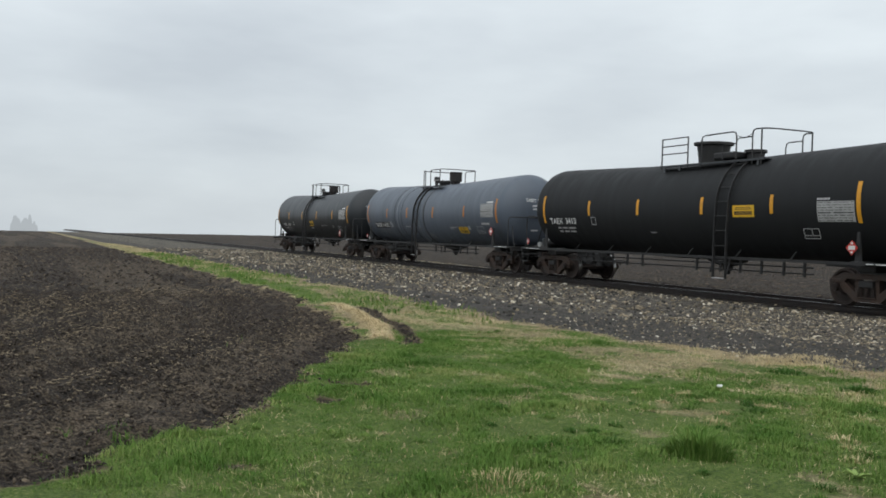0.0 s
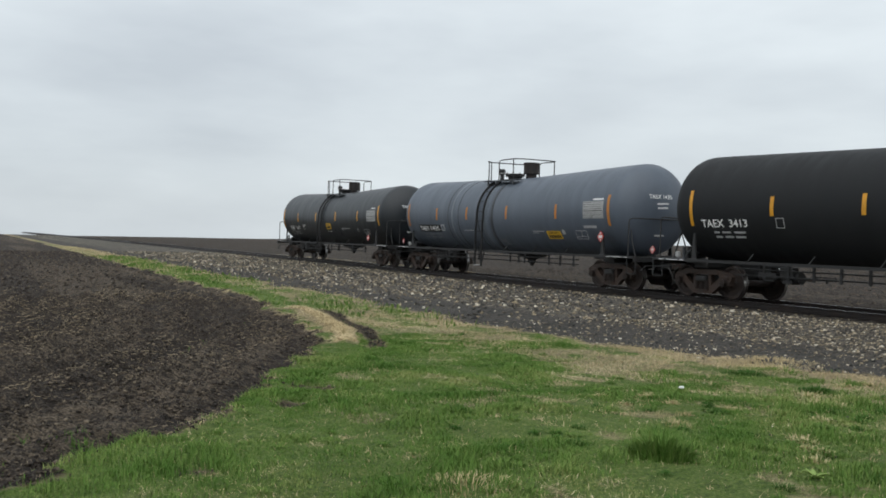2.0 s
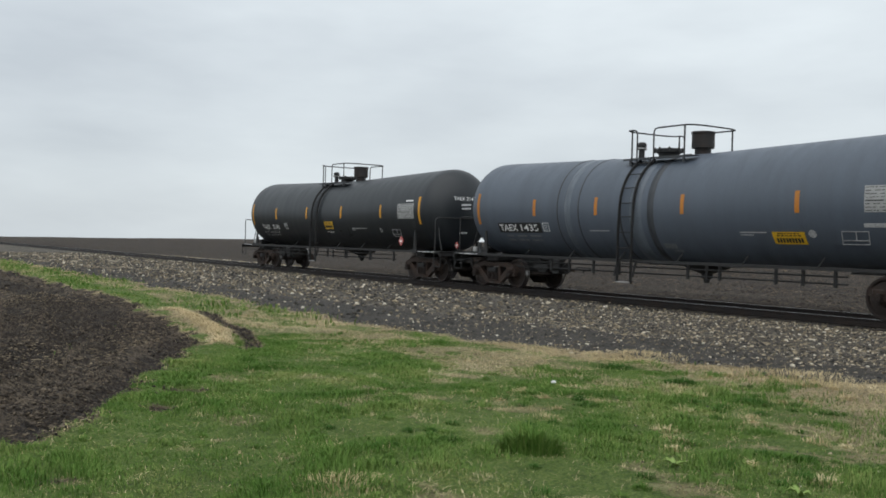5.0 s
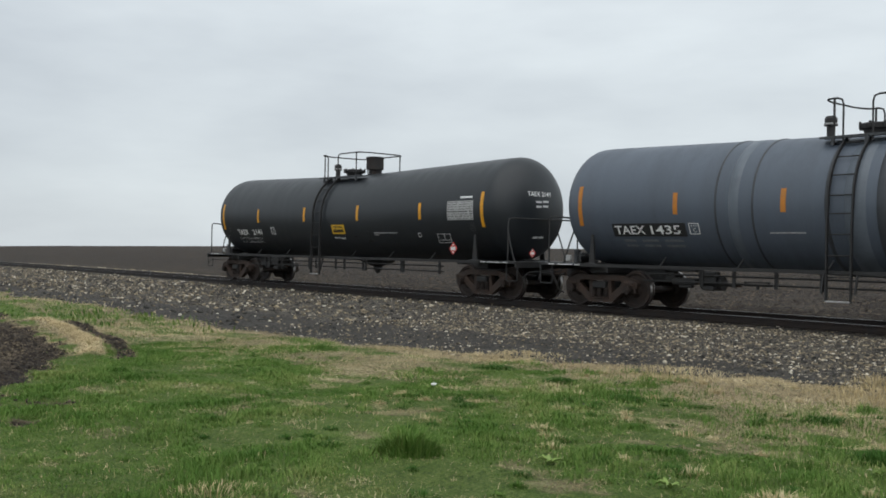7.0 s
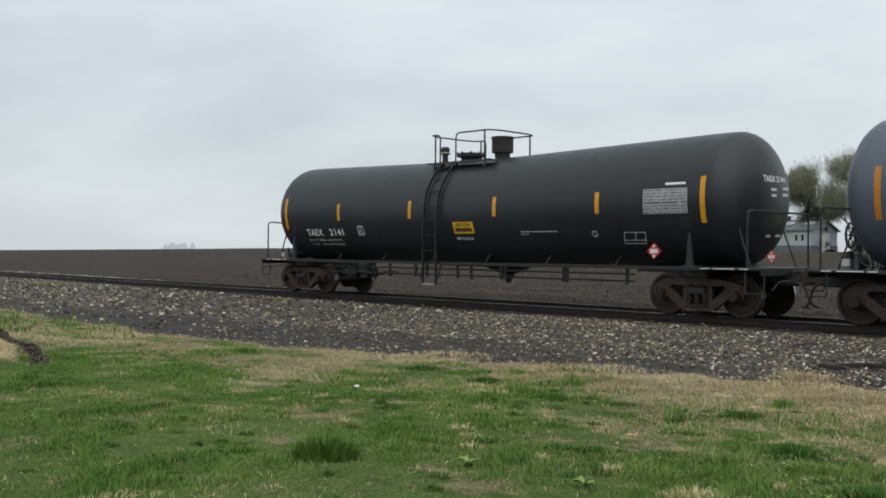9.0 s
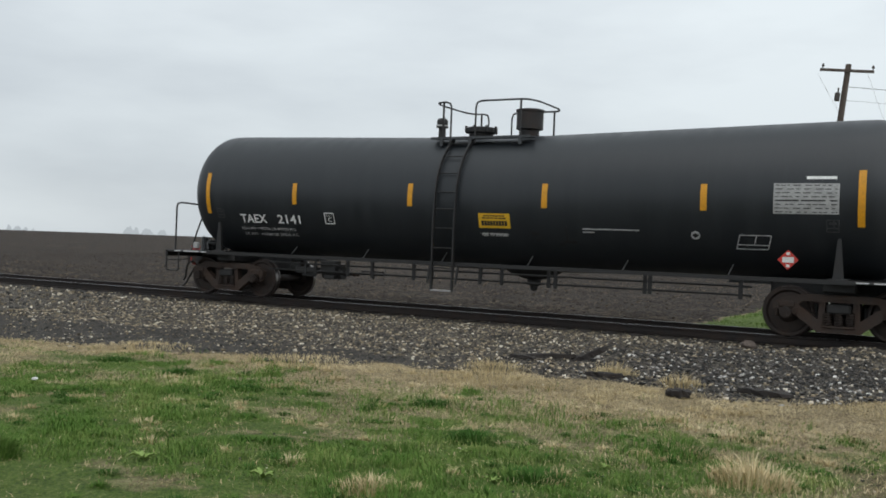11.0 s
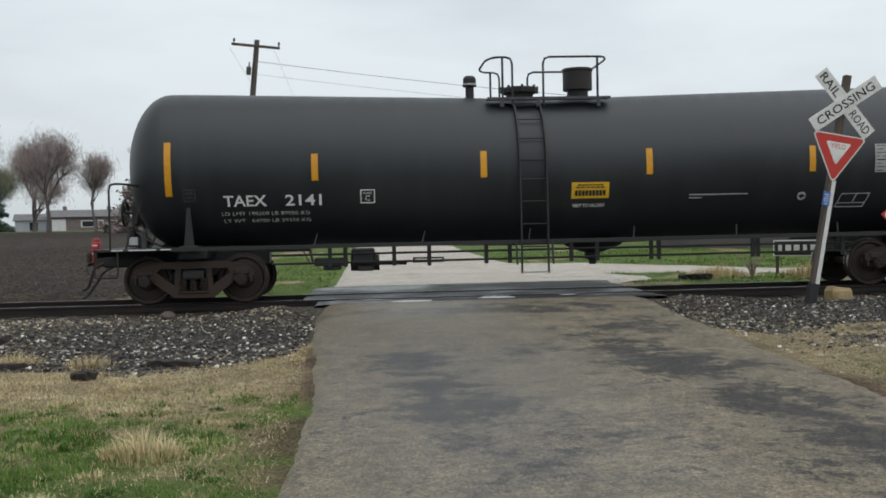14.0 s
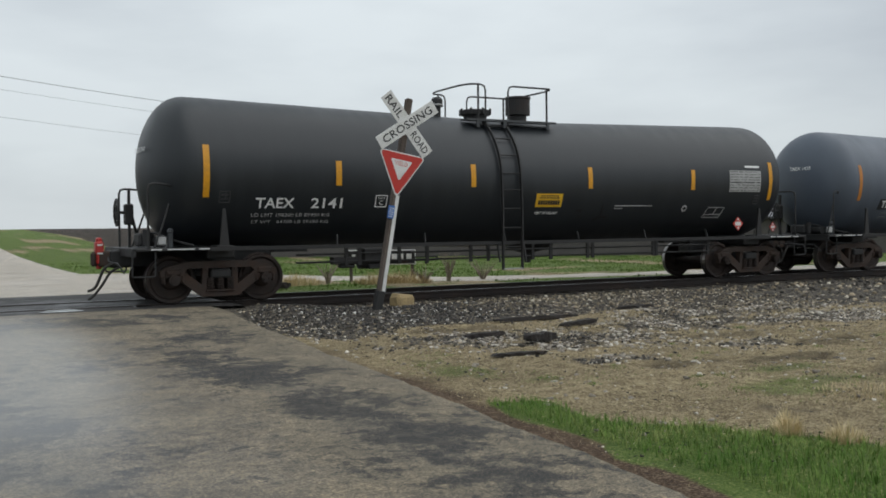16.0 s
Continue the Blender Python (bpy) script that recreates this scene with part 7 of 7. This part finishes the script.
# trees
def grow(segs, tips, rng, p, d, length, r, level, spread, levels):
    """Limbs as tapering segments, each forking into thinner ones."""
    n = 3
    pts, q, e = [p], p.copy(), d.copy()
    for k in range(n):
        e = (e + Vector((rng.uniform(-1, 1), rng.uniform(-1, 1), rng.uniform(-0.3, 0.6))) * 0.16).normalized()
        q = q + e * (length / n)
        pts.append(q.copy())
        segs.append((pts[-2], pts[-1], r * (1 - 0.25 * k), r * (1 - 0.25 * (k + 1))))
    if level >= levels:
        tips.append(pts[-1])
        return
    for k in range(rng.randint(3, 5)):
        a = rng.uniform(0, 6.283)
        side = Vector((math.cos(a), math.sin(a), rng.uniform(-0.1, 0.5))).normalized()
        at = pts[rng.choice((1, 2, 2, 3, 3))]
        grow(segs, tips, rng, at, (e * (1 - spread) + side * spread).normalized(), length * rng.uniform(0.55, 0.80), max(r * 0.5, 0.008), level + 1, spread, levels)


def limbs(name, segs, mat, parent):
    """One mesh of all the limbs: four-sided tapering prisms."""
    a = np.array([s[0][:] for s in segs])
    b = np.array([s[1][:] for s in segs])
    r1, r2 = np.array([s[2] for s in segs]), np.array([s[3] for s in segs])
    d = b - a
    d /= np.linalg.norm(d, axis=1, keepdims=True)
    u = np.cross(d, np.where(np.abs(d[:, 2:]) > 0.9, [[1.0, 0, 0]], [[0, 0, 1.0]]))
    u /= np.linalg.norm(u, axis=1, keepdims=True)
    v = np.cross(d, u)
    ring = [(1, 0), (0, 1), (-1, 0), (0, -1)]
    co = np.stack([p + (c * u + s * v) * r[:, None] for p, r in ((a, r1), (b, r2)) for c, s in ring], 1)
    faces = [(base + k, base + (k + 1) % 4, base + 4 + (k + 1) % 4, base + 4 + k) for base in range(0, len(segs) * 8, 8) for k in range(4)]
    me = bpy.data.meshes.new(name)
    me.from_pydata(co.reshape(-1, 3).tolist(), [], faces)
    me.materials.append(mat)
    ob = new(name, me)
    ob.parent = parent
    return ob


# tree colours are lightened, which puts the distance haze into them
M_BARK = weathered("grey_brown_bark", (0.15, 0.132, 0.124), (0.10, 0.088, 0.084), 0.9, 0, 30, 4, 0.7, 0.6, 0.01)
M_BUD = leaf_material("reddish_bud", [(0.1, (0.21, 0.168, 0.158)), (0.9, (0.36, 0.295, 0.275))], 0.8)
M_NEEDLE = leaf_material("spruce_needle", [(0.1, (0.095, 0.125, 0.108)), (0.9, (0.170, 0.210, 0.180))], 0.8)
M_BROWNLEAF = leaf_material("brown_juniper", [(0.1, (0.22, 0.175, 0.163)), (0.9, (0.34, 0.285, 0.265))], 0.8)
M_SPRING = leaf_material("young_leaf", [(0.1, (0.15, 0.155, 0.105)), (0.9, (0.27, 0.27, 0.19))], 0.8)
LEAF = [([(-0.5, 0, 0), (0, 0.25, 0.1), (0.5, 0, 0), (0, -0.25, 0.1)], [(0, 1, 2, 3)]), ([(0, -0.5, -0.2), (0.25, 0, 0.3), (0, 0.5, 0.2), (-0.25, 0, -0.3)], [(0, 1, 2, 3)])]


SPRIG = [([(-0.5 * a, -0.5 * b, -0.5 * c), (-0.5 * a + 0.05, -0.5 * b, -0.5 * c), (0.5 * a + 0.05, 0.5 * b, 0.5 * c), (0.5 * a, 0.5 * b, 0.5 * c)], [(0, 1, 2, 3)]) for a, b, c in ((0.3, 0.1, 0.95), (0.7, 0.0, 0.7), (0.9, 0.2, 0.3), (0.1, 0.4, 0.9))]


def crown(parent, pts, size, mat, seed):
    rng = np.random.default_rng(seed)
    n = len(pts)
    ob = scatter("crown", LEAF, pts, rng.uniform(0, 6.283, n), size * rng.uniform(0.5, 1.4, (n, 3)), mat, "", "")
    ob.parent = parent
    return ob


def bare_tree(x, y, tall, seed, label, buds=M_BUD, budded=4, levels=5, spread=0.42):
    rng = random.Random(seed)
    t = thing("bare_tree", label, "tree", Matrix.Translation((x, y, lie(x, y))), group="trees across the field")
    segs, tips = [], []
    grow(segs, tips, rng, Vector((0, 0, -0.2)), Vector((rng.uniform(-0.08, 0.08), 0, 1)), tall * 0.32, tall * 0.024, 0, spread, levels)
    limbs("trunk", segs, M_BARK, t)
    pts = np.array([p[:] for p in tips])
    r2 = np.random.default_rng(seed)
    pts = np.repeat(pts, int(budded * 4), 0)
    pts = pts + r2.normal(0, tall * 0.042, pts.shape)
    n = len(pts)
    ob = scatter("crown", SPRIG, pts, r2.uniform(0, 6.283, n), 0.034 * tall * r2.uniform(0.4, 1.3, (n, 1)) * np.array([[1.0, 1.0, 1.0]]), buds, "", "")
    ob.parent = t
    return t


def conifer(x, y, tall, wide, seed, mat, label, n=9000):
    r = np.random.default_rng(seed)
    t = thing("conifer", label, "tree", Matrix.Translation((x, y, lie(x, y))), group="trees across the field")
    bm = bmesh.new()
    rod(bm, (0, 0, -0.2), (0, 0, tall * 0.96), tall * 0.022, 8, 0.02)
    part("trunk", bm, M_BARK, t)
    # boughs in drooping tiers
    bm = bmesh.new()
    pts = []
    tiers = 18
    for k in range(tiers):
        h = 0.05 + 0.92 * k / tiers
        reach = wide * (1 - h) ** 0.8 * (0.75 + 0.5 * r.random())
        for j in range(9):
            a = r.uniform(0, 6.283)
            L = reach * r.uniform(0.65, 1.1)
            tip = Vector((L * math.cos(a), L * math.sin(a), tall * h - 0.12 * L))
            rod(bm, (0, 0, tall * h), tip, 0.03, 3, 0.01)
            m = max(4, int(n * (L / wide) / (tiers * 5)))
            u = r.random(m) ** 0.6
            pts.append(np.stack([tip.x * u, tip.y * u, tall * h + (tip.z - tall * h) * u], 1) + r.normal(0, 0.10 * wide * 0.5, (m, 3)))
    part("boughs", bm, M_BARK, t)
    crown(t, np.concatenate(pts), 0.35, mat, seed)
    return t


bare_tree(-18.2, 93.7, 11.6, 3, "broad bare tree with reddish buds across the field", spread=0.55)
conifer(-22.3, 97.9, 6.6, 4.2, 5, M_BROWNLEAF, "brownish juniper beside the farmhouse")
conifer(-12.9, 80.0, 5.3, 2.5, 6, M_NEEDLE, "dark green spruce at the field's edge")
bare_tree(-27.9, 101.6, 9.5, 7, "slender bare tree beside the farmhouse", spread=0.3)
bare_tree(-32.5, 101.0, 13.0, 8, "broad bare tree beside the farmhouse")
bare_tree(-49.8, 117.0, 13.5, 9, "tall tree in first leaf behind the metal shed", M_SPRING, 20)
conifer(-50.4, 114.5, 8.2, 2.2, 10, M_NEEDLE, "dark green conifer behind the metal shed")
conifer(-42.0, 111.0, 6.8, 2.3, 16, M_NEEDLE, "dark green conifer beside the metal shed")
bare_tree(-45.0, 115.5, 14.0, 11, "tall tree in first leaf near the metal shed", M_SPRING, 20)
bare_tree(-40.5, 120.0, 13.5, 12, "broad bare tree near the metal shed")
bare_tree(-9.6, 92.0, 11.5, 13, "big reddish tree beside the far road", M_BUD, 12)
bare_tree(-12.8, 96.0, 9.0, 14, "big reddish tree beside the far road", M_BUD, 12)
conifer(-8.0, 95.0, 6.0, 2.4, 15, M_BROWNLEAF, "brownish juniper beside the far road")

# shrubs and a heap of old brush beyond the track
M_TWIG = weathered("dry_twig", (0.26, 0.21, 0.165), (0.18, 0.145, 0.12), 0.9, 0, 30, 5, 0.6, 0.3)
for k, (x, y, tall, w) in enumerate(((11.1, 26.2, 0.75, 0.6), (14.6, 25.3, 0.95, 0.5), (15.6, 25.0, 0.7, 0.9), (13.4, 24.6, 0.5, 0.8))):
    rng = random.Random(50 + k)
    s = thing("shrub", "low bare shrub of thin twigs in the grass", "shrub", Matrix.Translation((x, y, lie(x, y))), group="shrubs beyond the track")
    bm = bmesh.new()
    for j in range(46):
        a, l = rng.uniform(0, 6.283), rng.uniform(0.4, 1.0)
        mid = Vector((math.cos(a) * w * 0.25 * l, math.sin(a) * w * 0.25 * l, tall * 0.5 * l))
        end = Vector((math.cos(a) * w * 0.6 * l + rng.uniform(-0.1, 0.1), math.sin(a) * w * 0.6 * l, tall * l))
        rod(bm, (rng.uniform(-0.05, 0.05), rng.uniform(-0.05, 0.05), 0), mid, 0.012, 4, 0.008)
        rod(bm, mid, end, 0.008, 3, 0.004)
    tagged(part("brushwood", bm, M_TWIG, s), kind="stuff")
for k, (cx, cy) in enumerate(((12.3, 25.3), (13.0, 25.0), (10.2, 26.6))):
    clump("brush_straw", cx, cy, 0.8, 700, 0.5, M_STRAW, 80 + k, "pale dry brush standing in the grass", "dry grass", 0.006, (0.15, 0.4, 0.9))

# dark earth heap, old timbers and debris beside the line
M_ROT = weathered("rotten_tie_timber", (0.022, 0.018, 0.016), (0.05, 0.040, 0.033), 0.9, 0, 30, 4, 0.8, 0.8, 0.02, (0.4, 3, 3))


def timber(x, y, z, long, w, h, turn, tilt, seed, label="rotten dark piece of old railway sleeper"):
    rng = random.Random(seed)
    bm = bmesh.new()
    n = 9
    rings = []
    for k in range(n + 1):
        u = -long / 2 + long * k / n
        f = 1.0 if 0 < k < n else 0.55
        rings.append([bm.verts.new((u + rng.uniform(-0.03, 0.03), sy * w / 2 * f * rng.uniform(0.7, 1.1), h / 2 + sz * h / 2 * f * rng.uniform(0.6, 1.1))) for sy, sz in ((-1, -1), (1, -1), (1, 1), (-1, 1))])
    for a, b in zip(rings, rings[1:]):
        for k in range(4):
            bm.faces.new((a[k], a[(k + 1) % 4], b[(k + 1) % 4], b[k]))
    bm.faces.new(rings[0][::-1]), bm.faces.new(rings[-1])
    ob = tagged(link_mesh("old_timber", bm, M_ROT), label, "timber", "old timbers beside the line")
    ob.matrix_world = pose(x, y, z, 0, tilt, turn)


for k, (x, y, z, long, w, h, turn, tilt) in enumerate(((9.8, 13.7, 0.0, 1.6, 0.13, 0.07, -3, 0), (7.8, 12.1, 0.0, 0.7, 0.16, 0.07, 10, 0), (8.2, 11.3, 0.0, 0.7, 0.2, 0.12, 25, 4), (7.2, 10.3, -0.01, 0.75, 0.13, 0.045, -4, 0), (9.9, 12.7, 0.0, 1.0, 0.14, 0.07, 20, 0), (12.4, 14.3, 0.0, 0.9, 0.16, 0.08, 5, 0),
        (-4.9, 13.35, 0.0, 0.75, 0.12, 0.07, 8, -4), (-4.35, 13.5, 0.04, 0.5, 0.12, 0.10, 35, -24), (-5.2, 13.0, 0.0, 0.45, 0.1, 0.05, -15, 0), (-2.4, 10.9, 0.0, 0.26, 0.2, 0.09, 30, 0), (-1.65, 11.7, 0.0, 0.6, 0.16, 0.07, -12, 0), (-3.6, 11.9, 0.0, 0.5, 0.12, 0.06, 6, 0))):
    timber(x, y, z, long, w, h, turn, tilt, 200 + k)
timber(9.0, 24.8, -0.03, 0.9, 0.4, 0.16, 10, 0, 230, "heap of dark earth and rubble beyond the rails")
bm = bmesh.new()
bmesh.ops.create_icosphere(bm, subdivisions=2, radius=0.12)
for v in bm.verts:
    v.co = Vector((v.co.x * 1.2, v.co.y, v.co.z * 0.75)) * (1 + 0.25 * noise.noise(v.co * 9))
boulder = tagged(link_mesh("boulder", bm, M_POLE), "grey boulder on the ballast shoulder", "stone")
boulder.matrix_world = pose(-2.95, 17.6, 0.05, 0, 0, 20)
bm = bmesh.new()
turned(bm, [(0.001, 0.0), (0.026, 0.002), (0.032, 0.010), (0.028, 0.018), (0.012, 0.023), (0.001, 0.023)], 12)
litter = tagged(link_mesh("white_litter", bm, M_SIGN), "small white piece of litter lying in the grass", "litter")
litter.matrix_world = pose(-7.8, 6.9, 0.06, 8, 4, 0)

# woods on the horizon: their haze is a flat grey glow in the colour
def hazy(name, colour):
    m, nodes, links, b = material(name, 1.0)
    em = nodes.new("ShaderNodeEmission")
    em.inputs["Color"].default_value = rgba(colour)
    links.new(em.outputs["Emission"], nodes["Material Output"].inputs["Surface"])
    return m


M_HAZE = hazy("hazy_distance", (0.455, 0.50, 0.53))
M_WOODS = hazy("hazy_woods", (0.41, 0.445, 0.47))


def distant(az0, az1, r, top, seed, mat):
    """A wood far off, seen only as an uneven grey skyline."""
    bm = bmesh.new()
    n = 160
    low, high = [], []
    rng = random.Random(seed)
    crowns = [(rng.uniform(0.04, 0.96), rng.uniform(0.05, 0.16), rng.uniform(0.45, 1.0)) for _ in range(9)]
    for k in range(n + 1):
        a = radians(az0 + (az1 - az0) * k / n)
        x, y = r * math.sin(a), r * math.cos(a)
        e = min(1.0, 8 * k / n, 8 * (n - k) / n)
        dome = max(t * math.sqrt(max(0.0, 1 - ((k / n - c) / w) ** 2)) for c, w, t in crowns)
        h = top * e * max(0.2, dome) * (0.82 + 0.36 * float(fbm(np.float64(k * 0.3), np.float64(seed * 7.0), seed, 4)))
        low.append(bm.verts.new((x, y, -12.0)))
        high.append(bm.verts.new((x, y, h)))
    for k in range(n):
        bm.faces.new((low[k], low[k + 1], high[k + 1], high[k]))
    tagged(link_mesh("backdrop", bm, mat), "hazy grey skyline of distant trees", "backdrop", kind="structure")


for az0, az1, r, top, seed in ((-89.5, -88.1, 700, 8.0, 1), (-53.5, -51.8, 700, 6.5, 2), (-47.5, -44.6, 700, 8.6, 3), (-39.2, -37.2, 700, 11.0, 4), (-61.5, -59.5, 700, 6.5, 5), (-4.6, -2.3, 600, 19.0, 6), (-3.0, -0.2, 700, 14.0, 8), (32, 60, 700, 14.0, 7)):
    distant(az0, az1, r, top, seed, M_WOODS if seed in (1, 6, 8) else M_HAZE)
# ---- what moves ----
TRAIN = [(0, -67.42), (0.5, -64.896), (1, -62.408), (1.5, -59.96), (2, -57.533), (2.5, -55.11), (3, -52.704), (3.5, -50.307), (4, -47.912), (4.5, -45.528), (5, -43.162), (7.5, -31.633), (8, -29.33), (10.5, -18.458), (11, -16.112), (11.5, -14.008), (12, -11.816), (12.5, -9.51), (13, -7.341), (13.5, -5.19), (14, -3.032), (14.5, -0.874), (15, 1.269), (15.5, 3.381), (16, 5.52)]


def train_x(t):
    return float(np.interp(t, [a for a, b in TRAIN], [b for a, b in TRAIN]))


def motions():
    ticks = [k / 10 for k in range(161)]
    for car, sets, off in ((car_rear, sets_rear, 7.41), (car_grey, sets_grey, 25.80), (car_front, sets_front, 44.17)):
        walk(car, [(t, pose(x + off, TRACK_Y, RAIL_Z)) for t, x in TRAIN])
        for w in sets:
            at = w.location.copy()
            walk(w, [(t, pose(at.x, at.y, at.z, 0, math.degrees((train_x(t) - train_x(0)) / WHEEL_R), 0)) for t in ticks])


motions()
